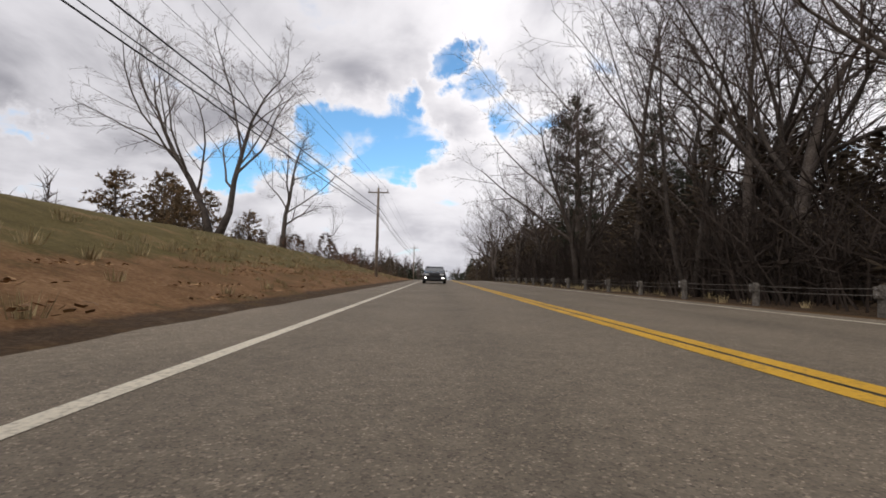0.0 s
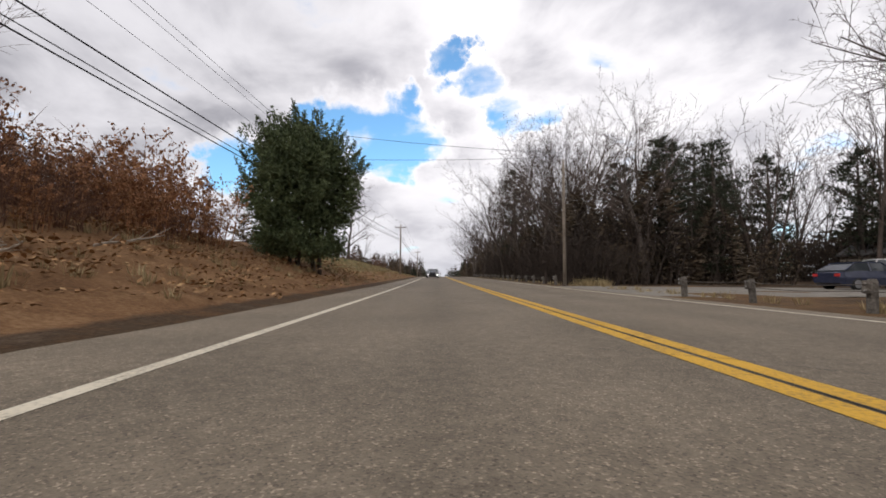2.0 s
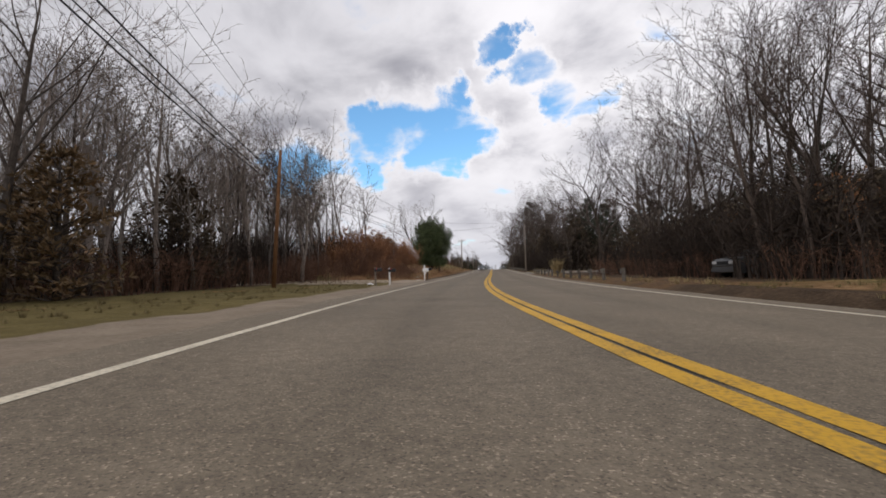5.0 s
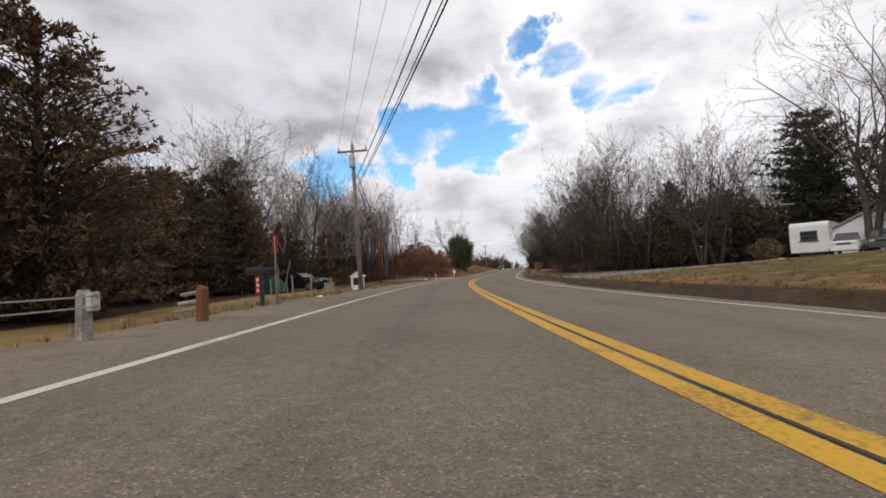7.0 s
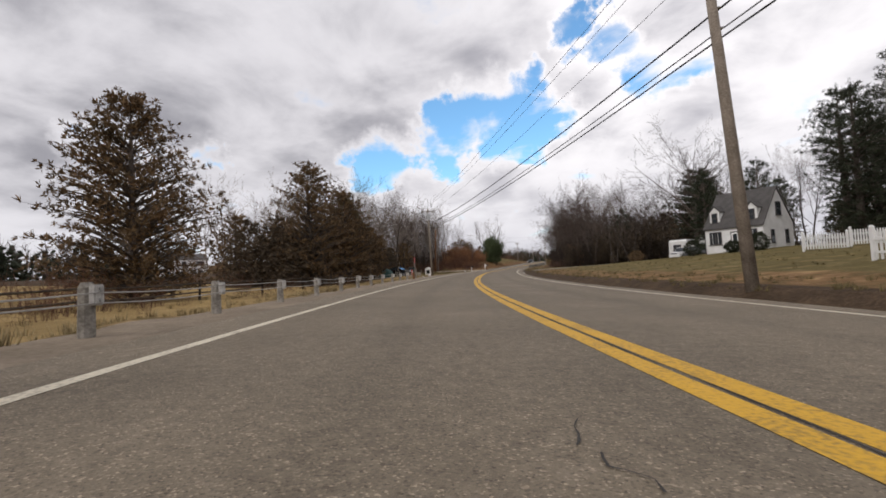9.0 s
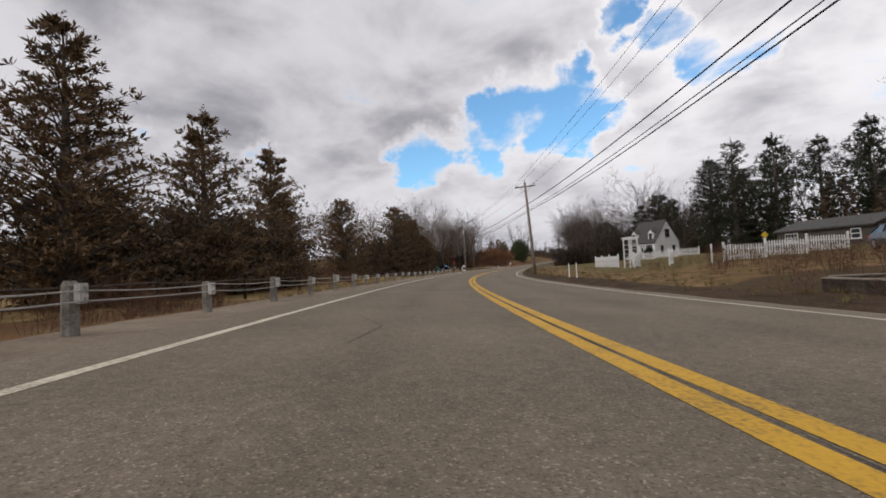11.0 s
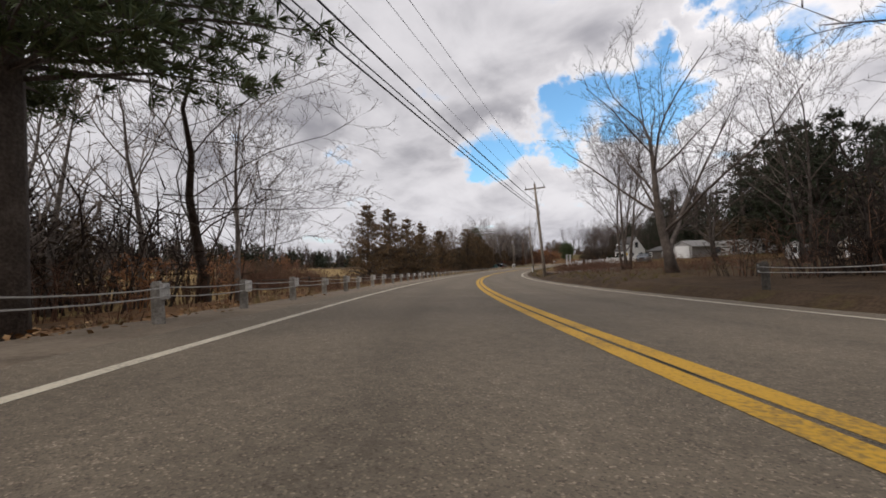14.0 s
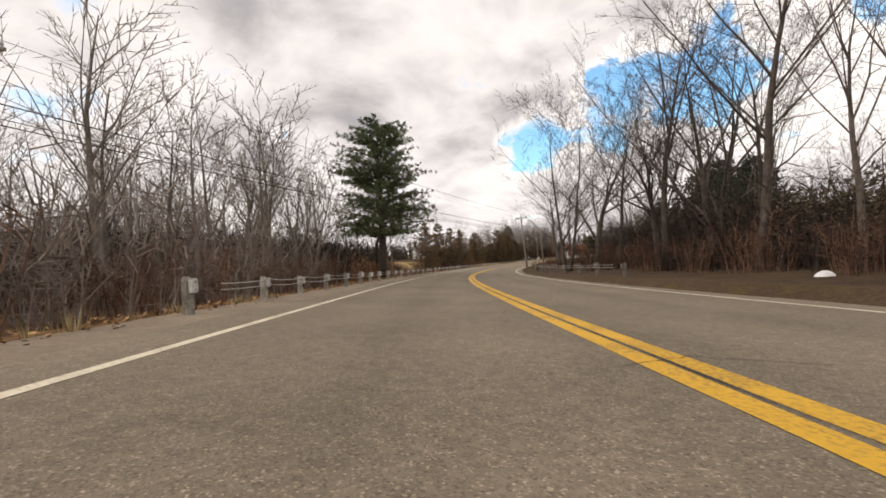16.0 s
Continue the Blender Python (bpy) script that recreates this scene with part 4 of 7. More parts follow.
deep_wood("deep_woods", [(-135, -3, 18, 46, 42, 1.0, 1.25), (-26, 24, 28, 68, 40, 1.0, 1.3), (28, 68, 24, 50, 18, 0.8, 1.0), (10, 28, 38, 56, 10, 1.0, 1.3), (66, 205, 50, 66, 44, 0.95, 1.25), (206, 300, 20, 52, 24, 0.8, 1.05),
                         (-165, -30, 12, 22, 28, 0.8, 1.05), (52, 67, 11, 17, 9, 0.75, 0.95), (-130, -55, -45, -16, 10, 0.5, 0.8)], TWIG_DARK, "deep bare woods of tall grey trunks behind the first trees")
deep_wood("pale_woods", [(22, 80, -46, -19, 90, 0.9, 1.2), (206, 300, -55, -22, 34, 0.65, 0.95)], TWIG_PALE, "pale grey-brown woods behind the roadside brush")
# trees that stand by themselves
place(bare_tree("gnarled bare tree with a crooked fork on the bank", 36, 19.5, 0.36, GNARL, 4, forks=2, spread=8), -29.5, -17.5, 20, -0.05)
place(bare_tree("crooked bare tree behind the forked one on the bank", 38, 16.5, 0.26, GNARL, 4), -39.7, -16.4, 160, -0.05)
place(bare_tree("broad bare tree with arching limbs over the verge", 39, 19.0, 0.42, BROAD, 4, forks=2, spread=12), -9.0, 11.0, 200, -0.05)
use(TREE_BROAD[0], -15.5, 10.2, 200, 1.25, "broad bare tree leaning out over the verge")
use(TREE_BROAD[1], -22.0, 11.5, 80, 1.2)
use(TREE_BROAD[0], -3.5, 14.5, 310, 1.2)
for s, lat, k in ((-46, 8.6, 1.0), (-64, 8.4, 1.05), (-88, 8.2, 1.05), (-118, 8.4, 1.1)):
    use(TREE_BROAD[0], s, lat, R2.uniform(0, 360), k, "broad bare tree leaning out over the verge")
use(TREE_BROAD[0], 16.6, 22.4, 300, 1.4)
use(TREE_BROAD[2], 28.1, 20.0, 40, 1.4)
for s, lat, k in ((41.0, 14.2, 1.2), (47.5, 17.5, 1.1)):
    use(TREE_TALL[R2.randrange(4)], s, lat, R2.uniform(0, 360), k)
use(TREE_BROAD[2], 52.0, 13.5, 200, 0.95)
use(TREE_BROAD[1], 78.8, 28.3, 40, 1.2, "tall bare tree with a forked trunk beside the garage")
for i, (s, lat, turn, k) in enumerate(((29.8, 12.4, 60, 1.2), (38.5, 15.0, 150, 1.05), (56.5, 15.6, 300, 1.1), (-32.0, 7.6, 10, 1.1), (-54.0, 7.4, 130, 1.1), (-75.0, 7.6, 220, 1.1), (-18.0, 7.8, 300, 1.0))):
    use(TREE_BROAD[(0, 1, 2, 1)[i % 4]], s, lat, turn, k, "broad bare tree with limbs arching towards the road")
for s, lat, k in ((226.5, 12.5, 1.1), (230.5, 11.2, 1.05), (233.5, 15.0, 1.1), (237.0, 12.4, 1.1), (224.0, 15.5, 1.05), (240.0, 16.5, 1.1)):
    use(TREE_TALL[R5.randrange(4)], s, lat, R5.uniform(0, 360), k)
use(TREE_BROAD[2], 180.2, 13.4, 0, 1.0)
use(TREE_BROAD[2], 182.6, 13.1, 70, 1.05)
place(bare_tree("wide-crowned bare roadside tree with low thick limbs", 37, 14.5, 0.29, ROADSIDE, 4, twig=TWIG_DARK), 200.0, 9.9, 110, -0.05)
use(TREE_BROAD[1], 231.7, 13.8, 190, 1.05)
use(TREE_BROAD[2], 219.8, 7.8, 100, 1.12, "tall bare tree with steep limbs beside the verge")
use(TREE_BROAD[0], 218.0, 10.6, 190, 1.15)
use(TREE_BROAD[2], 196.0, 19.4, 230, 1.0)
place(bare_tree("low spreading bare tree with drooping fine limbs", 35, 13.5, 0.24, WIDE, 4), 205.0, -12.4, 250, -0.05, 1.1)
use(TREE_BROAD[2], 187.0, -18.2, 30, 0.74, "small bare tree in the brush by the pasture")
use(TREE_BROAD[0], 228.0, 12.0, 45, 0.9)
use(TREE_BROAD[0], 153.0, 25.6, 120, 1.1)
use(TREE_BROAD[1], 160.5, 29.5, 210, 1.05)
for s, lat in ((66, 17), (70, 22), (74, 19), (78, 36), (84, 40), (64, 26), (60, 16)):
    use(TREE_BROAD[R2.choice((1, 2))], s, lat, R2.uniform(0, 360), R2.uniform(0.75, 0.95))


def ragged_cone(u):
    return (0.86 if u < 0.35 else 0.86 - 0.80 * ((u - 0.35) / 0.65) ** 0.9) * (1 + 0.16 * math.sin(u * 23))


def cedar_shape(u):
    return (0.75 + 0.5 * u if u < 0.3 else 0.9 - 0.75 * ((u - 0.3) / 0.7) ** 1.3) + 0.05


def pine_shape(u):
    return 0.55 + 0.55 * u if u < 0.5 else 0.9 - 0.75 * ((u - 0.5) / 0.5) ** 1.6


def plump_shape(u):
    return 0.80 + 0.2 * math.sin(u * 9) if u < 0.45 else 0.92 - 0.55 * ((u - 0.45) / 0.55) ** 1.8


HERO_PINE = conifer("white_pine", "tall white pine with plumed green boughs by the cable fence", 61, 14.2, 4.9, 4.3, 24, 12, 19, 0.29, NEEDLE, plump_shape, 0.02, 19, 0.08, wide=0.055, trunk_r=0.32)
place(HERO_PINE, 217.3, -8.2, 30)
PINE = conifer("white_pine", "dark pine standing above the bare wood", 62, 13.0, 3.3, 1.2, 20, 6, 6, 0.58, NEEDLE_DARK, pine_shape, 0.0, 6, 0.06, wide=0.10)


def juniper():
    """A round evergreen of upswept tufts on several short trunks."""
    rng, leaf, stem = random.Random(63), Soup(), Soup()
    centre, size = Vector((0, 0, 4.4)), Vector((3.5, 3.5, 4.4))
    for i in range(520):
        v = Vector((rng.gauss(0, 1), rng.gauss(0, 1), rng.gauss(0, 1))).normalized()
        if v.z < -0.85:
            continue
        lump = (0.84 - 0.14 * max(v.z, 0)) + 0.24 * noise.noise(v * 2.6) + rng.uniform(-0.08, 0.06)
        c = centre + Vector((v.x * size.x, v.y * size.y, v.z * size.z)) * lump
        way = (v + Vector((0, 0, 0.55))).normalized()
        for k in range(34):
            back = rng.random() ** 0.7
            q = c - way * back * 0.75 + Vector((rng.gauss(0, 1), rng.gauss(0, 1), rng.gauss(0, 1))) * (0.10 + 0.16 * back)
            needle_clump(leaf, q, way, 0.20, 3, rng, 0.15)
    for i in range(3600):
        v = Vector((rng.gauss(0, 1), rng.gauss(0, 1), rng.gauss(0, 1))).normalized()
        if v.z < -0.9:
            continue
        v *= rng.uniform(0.3, 0.68) - 0.12 * max(v.z, 0) + 0.14 * noise.noise(v * 2.6)
        c = centre + Vector((v.x * size.x, v.y * size.y, v.z * size.z))
        leaf.blade(c, c + Vector((rng.uniform(-1, 1), rng.uniform(-1, 1), rng.uniform(-1, 1))).normalized() * 0.42, 0.10, Vector((rng.uniform(-1, 1), rng.uniform(-1, 1), rng.uniform(-1, 1))))
    # the lowest sprays that sweep the bank
    for i in range(150):
        a, r = rng.uniform(0, 6.28), rng.uniform(1.2, 2.7)
        c = Vector((math.cos(a) * r, math.sin(a) * r, rng.uniform(0.75, 1.8)))
        way = Vector((math.cos(a), math.sin(a), 0.35)).normalized()
        for k in range(30):
            back = rng.random() ** 0.7
            needle_clump(leaf, c - way * back * 0.8 + Vector((rng.gauss(0, 1), rng.gauss(0, 1), rng.gauss(0, 1))) * (0.10 + 0.18 * back), way, 0.20, 3, rng, 0.15)
    # upswept plumes that break the outline
    for i in range(130):
        v = Vector((rng.gauss(0, 1), rng.gauss(0, 1), abs(rng.gauss(0.25, 0.8)))).normalized()
        lump = (0.86 - 0.12 * max(v.z, 0)) + 0.24 * noise.noise(v * 2.6)
        c = centre + Vector((v.x * size.x, v.y * size.y, v.z * size.z)) * lump
        way, ln = (v * 0.7 + Vector((0, 0, 0.8))).normalized(), rng.uniform(0.5, 1.0)
        for k in range(22):
            u = k / 22
            needle_clump(leaf, c + way * ln * u + Vector((rng.gauss(0, 1), rng.gauss(0, 1), rng.gauss(0, 1))) * 0.10 * (1.1 - u), way, 0.17, 3, rng, 0.15)
    e = thing("juniper", "dense rounded dark-green juniper on the leafy bank", "tree")
    for x, y, r in ((0, 0, 0.13), (0.75, 0.3, 0.11), (1.25, -0.25, 0.10), (-0.6, 0.5, 0.09)):
        stem = Soup()
        stem.tube([(x, y, -0.5), (x * 0.9, y, 1.4), (x * 0.7, y * 0.7, 4.0)], [r * 1.15, r, r * 0.5], 8)
        part("trunk", stem, BARK, e, "dark straight trunk", True)
    tagged(part("crown", leaf, NEEDLE, e, "evergreen foliage in clumps"), kind="stuff")
    return e


JUNIPER = juniper()
PINE_FINE = conifer("white_pine", "dark pine with fine needles at the wood's edge", 62, 13.0, 3.3, 1.2, 24, 9, 9, 0.34, NEEDLE_DARK, pine_shape, 0.0, 8, 0.02, wide=0.06)
place(JUNIPER, 8.4, -9.7, 0)
CEDARS = [conifer("red_cedar", "large brown-green cedar with ragged boughs behind the fence", 64 + i, h, r, 0.3, 28, 15, 11, 0.24, CEDAR, cedar_shape, -0.14, 7, 0.10, wide=0.13) for i, (h, r) in enumerate(((11.0, 4.8), (9.6, 4.2)))]
SPRUCES = [conifer("red_cedar", "ragged brown-green cedar with open boughs beside the pasture", 67 + i, h, r, 0.5, 24, 14, 10, 0.29, CEDAR, ragged_cone, -0.16, 6, 0.16, wide=0.12) for i, (h, r) in enumerate(((10.6, 4.3), (10.4, 4.0)))]
use(CEDARS[0], 103.0, -16.0, 0, 1.04)
use(CEDARS[1], 98.5, -14.0, 90, 0.98)
use(CEDARS[1], 88.0, -17.2, 200, 0.74)
use(CEDARS[1], 82.0, -16.4, 320, 0.74)
use(CEDARS[1], 123.4, -16.5, 140, 1.0, "cedar standing by itself in the straw field")
SMALL_CEDARS = [conifer("red_cedar", "bushy brown-green cedar in the hedge line", 164 + i, 7.0, 3.0, 0.2, 14, 9, 4, 0.42, m, cedar_shape, -0.1, 6, 0.03, wide=0.13) for i, m in enumerate((CEDAR, UNDER))]
for s, lat, k in ((90, -16, 0.5), (86, -19, 0.64), (82, -22, 0.8), (99, -26, 0.7)):
    use(SMALL_CEDARS[R2.randrange(2)], s, lat, R2.uniform(0, 360), k * 1.5)
for s, lat, k in ((-46, -36, 1.1), (-50, -33.5, 1.25), (-48, -31, 1.0), (-56, -32, 1.15), (-60, -28, 0.9), (-44, -28, 0.8)):
    use(SMALL_CEDARS[0], s, lat, R2.uniform(0, 360), k, "bushy evergreen on the crest of the bank")
# the dark hedge of cedars that runs on behind the fence
for s, lat, k in ((106.0, -20.5, 0.85), (104.5, -18.5, 0.9)):
    use(SMALL_CEDARS[int(lat * 2) % 2], s, lat, 40 * lat, k)
for i in range(12):
    use(SMALL_CEDARS[i % 2], 138 + 1.9 * i + R2.uniform(-0.6, 0.6), -14.2 - R2.uniform(0, 3.4), R2.uniform(0, 360), R2.uniform(0.55, 0.78))
for i in range(20):
    use(SMALL_CEDARS[i % 2], 102 - 2.6 * i + R2.uniform(-1, 1), -18 - R2.uniform(0, 4 + 0.9 * i), R2.uniform(0, 360), R2.uniform(0.7, 1.1))
for i in range(16):
    use(SMALL_CEDARS[i % 2], 64 + 1.7 * i, -16.5 - R2.uniform(0, 6), R2.uniform(0, 360), R2.uniform(0.9, 1.2) * (0.72 if i < 8 else 1.0))


def sapling_arrays(count, ln, width):
    rng, sp = random.Random(71), Soup()
    for i in range(count):
        u = rng.random() ** 1.3
        a, r = rng.uniform(0, 6.28), 2.4 * (1 - u) ** 0.7 * rng.uniform(0.5, 1.05)
        c = Vector((math.cos(a) * r, math.sin(a) * r, 6.2 * u))
        sp.blade(c, c + Vector((math.cos(a), math.sin(a), rng.uniform(-0.5, 0.5))) * ln * rng.uniform(0.7, 1.4), width, Vector((rng.uniform(-1, 1), rng.uniform(-1, 1), rng.uniform(-1, 1))))
    return arrays_of(sp.data("pattern", UNDER))


def understorey(pattern, zones):
    spots = []
    for s0, s1, l0, l1, n, lo, hi in zones:
        spots += [(s0 + (s1 - s0) * (i + R2.random()) / n, R2.uniform(l0, l1), R2.uniform(0, 360), R2.uniform(lo, hi), R2.uniform(0.85, 1.2)) for i in range(n)]
    scattered("evergreen_understorey", [pattern], spots, UNDER, "dark young evergreens that fill the wood's understorey", "understorey")


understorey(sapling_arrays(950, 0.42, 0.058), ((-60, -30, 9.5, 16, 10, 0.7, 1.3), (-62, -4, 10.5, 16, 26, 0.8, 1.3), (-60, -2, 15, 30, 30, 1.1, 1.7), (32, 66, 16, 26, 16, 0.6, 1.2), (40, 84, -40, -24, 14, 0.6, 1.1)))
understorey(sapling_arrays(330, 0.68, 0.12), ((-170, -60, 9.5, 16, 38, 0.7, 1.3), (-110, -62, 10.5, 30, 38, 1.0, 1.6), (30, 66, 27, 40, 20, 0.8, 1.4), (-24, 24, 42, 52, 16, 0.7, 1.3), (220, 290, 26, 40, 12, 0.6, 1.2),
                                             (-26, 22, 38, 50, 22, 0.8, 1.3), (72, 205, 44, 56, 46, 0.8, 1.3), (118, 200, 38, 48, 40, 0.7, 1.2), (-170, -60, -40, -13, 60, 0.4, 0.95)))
for s, lat, k, i in ((167.1, -15.6, 0.96, 0), (160.1, -14.8, 1.0, 1), (152.8, -14.1, 0.93, 0), (146.5, -13.4, 0.93, 1), (138, -16.5, 0.8, 1)):
    use(SPRUCES[i], s, lat, R2.uniform(0, 360), k)
place(conifer("white_pine", "broad dense dark pine behind the camper", 68, 14.5, 5.0, 0.8, 26, 14, 9, 0.42, NEEDLE_DARK, pine_shape, 0.0, 8, 0.0, wide=0.10), 65.2, 33.4, 10)
place(conifer("green_pine", "dense green pine standing behind the roadside brush", 63, 16.5, 4.2, 1.5, 26, 13, 9, 0.42, NEEDLE, pine_shape, 0.0, 8, 0.0, wide=0.10), 65.5, -27.0, 10, 0, 0.9)
for s, lat, k in ((58, 37, 1.05), (62, 41, 0.95), (92, 42, 1.0), (97, 44, 1.15), (98, 35, 1.15), (101, 34, 1.1), (104, 36, 1.25), (107, 40, 1.2), (95, 40, 1.05), (-8, 44, 0.9), (12, 40, 0.8), (20, 34, 0.75), (110, 44, 1.1), (113, 48, 1.2), (117, 46, 0.95), (122, 50, 1.1), (128, 47, 0.9), (68, 44, 0.9), (-27, 14, 0.7), (6, 44, 0.8), (34, 24, 0.6), (43, 27, 0.5),
                  (137, 41.5, 1.35), (143, 43, 1.4), (149, 43.5, 1.45), (155, 43, 1.4), (160, 40, 1.25), (164, 42, 1.35), (134, 44, 1.15), (140, 46, 1.2), (147, 43, 1.1), (153, 45, 1.25), (160, 43, 1.15), (166, 44, 1.2), (171, 46, 1.2), (172, 42, 1.05), (178, 40, 1.1), (186, 38, 1.05), (192, 36, 1.0), (195, 30, 0.8), (14, 46, 0.9), (-18, 30.5, 0.95), (-22, 32, 0.9), (-14, 33, 1.05), (-9, 38, 1.0), (-3, 41, 1.0), (2, 45, 0.9), (9, 47, 0.9), (-12, 24, 1.1), (-7, 18.5, 1.0), (-10.5, 19.5, 1.12), (-4.5, 21, 0.95), (-15, 17.5, 1.0), (-40, 20, 0.85), (-60, 16, 0.8), (-80, 14, 0.85), (-42, 11, 1.42), (-34, 14.5, 1.1), (88, 26.5, 0.75), (91, 31, 0.78), (46, 24, 0.72), (56, 23, 0.78), (63, 21, 0.66)):
    use(PINE_FINE if s < 45 and lat < 30 or 90 < s < 112 and lat < 39 else PINE, s, lat, R2.uniform(0, 360), k)


# ---- thickets, leaves and grass that nobody could count ----
def brush_template(seed, height, width, stems, twigs_each):
    rng, sp = random.Random(seed), Soup()
    for i in range(stems):
        a, r = rng.uniform(0, 6.28), width * 0.4 * math.sqrt(rng.random())
        p = Vector((math.cos(a) * r, math.sin(a) * r, -0.05))
        d = Vector((math.cos(a) * rng.uniform(0, 0.5), math.sin(a) * rng.uniform(0, 0.5), 1)).normalized()
        ln = height * rng.uniform(0.55, 1.1)
        q = p + d * ln * 0.5
        e = q + (d + Vector((rng.uniform(-1, 1), rng.uniform(-1, 1), 0)) * 0.35).normalized() * ln * 0.5
        sp.spike(p, q + (q - p) * 0.1, 0.018)
        sp.spike(q, e, 0.013)
        for k in range(twigs_each):
            u = rng.uniform(0.15, 0.95)
            b = p.lerp(q, u * 2) if u < 0.5 else q.lerp(e, u * 2 - 1)
            sp.spike(b, b + Vector((rng.uniform(-1, 1), rng.uniform(-1, 1), rng.uniform(-0.1, 1.0))).normalized() * height * rng.uniform(0.15, 0.4), 0.010)
    return arrays_of(sp.data("brush", TWIG))


def leaf_template(seed, height, width, count, size, wide=0.28):
    rng, sp = random.Random(seed), Soup()
    for i in range(count):
        a, r = rng.uniform(0, 6.28), width * 0.5 * math.sqrt(rng.random())
        p = Vector((math.cos(a) * r, math.sin(a) * r, height * rng.uniform(0.15, 1.0)))
        d = Vector((rng.uniform(-1, 1), rng.uniform(-1, 1), rng.uniform(-1, 0.4))).normalized()
        sp.blade(p, p + d * size * rng.uniform(0.7, 1.3), size * wide, Vector((rng.uniform(-1, 1), rng.uniform(-1, 1), rng.uniform(-1, 1))))
    return arrays_of(sp.data("leaves", DRY_LEAF))


def oak_template(seed, height, width):
    """Upright forking stems, each twig hung with withered leaves."""
    rng, sp = random.Random(seed), Soup()
    for i in range(6):
        a, r = rng.uniform(0, 6.28), width * 0.3 * math.sqrt(rng.random())
        p = Vector((math.cos(a) * r, math.sin(a) * r, -0.05))
        e = p + Vector((math.cos(a) * rng.uniform(0, 0.35), math.sin(a) * rng.uniform(0, 0.35), 1)) * height * rng.uniform(0.7, 1.05)
        sp.spike(p, e, 0.020)
        for k in range(9):
            b = p.lerp(e, rng.uniform(0.2, 0.98))
            t = b + Vector((rng.uniform(-1, 1), rng.uniform(-1, 1), rng.uniform(0.1, 0.9))).normalized() * height * rng.uniform(0.1, 0.24)
            sp.spike(b, t, 0.009)
            for n in range(8):
                q = b.lerp(t, rng.uniform(0.25, 1.05)) + Vector((rng.uniform(-1, 1), rng.uniform(-1, 1), rng.uniform(-1, 1))) * 0.05
                d = Vector((rng.uniform(-1, 1), rng.uniform(-1, 1), rng.uniform(-1.6, 0.2))).normalized()
                sp.blade(q, q + d * rng.uniform(0.06, 0.11), 0.026, Vector((rng.uniform(-1, 1), rng.uniform(-1, 1), rng.uniform(-1, 1))))
    return arrays_of(sp.data("oak", DRY_LEAF))


def grass_template(seed, height, width, count):
    rng, sp = random.Random(seed), Soup()
    for i in range(count):
        a, r = rng.uniform(0, 6.28), width * 0.5 * rng.random()
        p = Vector((math.cos(a) * r, math.sin(a) * r, -0.02))
        t = p + Vector((math.cos(a) * rng.uniform(0.1, 0.6), math.sin(a) * rng.uniform(0.1, 0.6), 1)) * height * rng.uniform(0.5, 1.1)
        i0, w = len(sp.v), Vector((-math.sin(a), math.cos(a), 0)) * height * 0.045
        sp.v += [p - w, p + w, t]
        sp.f.append((i0, i0 + 1, i0 + 2))
    return arrays_of(sp.data("tuft", DRY_GRASS))


def litter_template(seed, width, count, size):
    rng, sp = random.Random(seed), Soup()
    for i in range(count):
        p = Vector((rng.uniform(-1, 1) * width / 2, rng.uniform(-1, 1) * width / 2, rng.uniform(0.01, 0.05)))
        a = rng.uniform(0, 6.28)
        sp.blade(p, p + Vector((math.cos(a), math.sin(a), rng.uniform(-0.3, 0.6))) * size * rng.uniform(0.6, 1.3), size * 0.36, Vector((rng.uniform(-0.6, 0.6), rng.uniform(-0.6, 0.6), 1)))
    return arrays_of(sp.data("litter", LITTER_LEAF))


def spread_over(rng, zones):
    """Spots from zones of s, lat, count, least and greatest size."""
    out = []
    for s0, s1, l0, l1, n, lo, hi in zones:
        for i in range(n):
            out.append((rng.uniform(s0, s1), rng.uniform(l0, l1), rng.uniform(0, 360), rng.uniform(lo, hi), rng.uniform(0.8, 1.25)))
    return out


R3 = random.Random(9)
BRUSH = [brush_template(i, 1.8, 1.7, 12, 6) for i in (1, 2, 3)]
R4 = random.Random(31)
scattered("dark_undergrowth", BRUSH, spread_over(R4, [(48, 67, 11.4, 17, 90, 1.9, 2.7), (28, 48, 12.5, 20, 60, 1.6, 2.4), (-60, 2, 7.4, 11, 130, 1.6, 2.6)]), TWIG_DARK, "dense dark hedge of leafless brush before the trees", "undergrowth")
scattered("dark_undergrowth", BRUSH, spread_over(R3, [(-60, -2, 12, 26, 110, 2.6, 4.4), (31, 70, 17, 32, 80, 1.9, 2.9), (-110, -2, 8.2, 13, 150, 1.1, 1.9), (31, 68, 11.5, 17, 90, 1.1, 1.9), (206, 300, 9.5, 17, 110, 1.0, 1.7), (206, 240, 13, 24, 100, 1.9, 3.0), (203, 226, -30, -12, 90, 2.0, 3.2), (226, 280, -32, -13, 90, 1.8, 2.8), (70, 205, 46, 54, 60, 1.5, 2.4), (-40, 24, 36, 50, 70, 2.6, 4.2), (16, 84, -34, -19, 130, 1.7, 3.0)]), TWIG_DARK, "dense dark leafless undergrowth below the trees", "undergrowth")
LEAFY = [leaf_template(i, 2.2, 2.0, 520, 0.155, 0.17) for i in (21, 22, 23)]
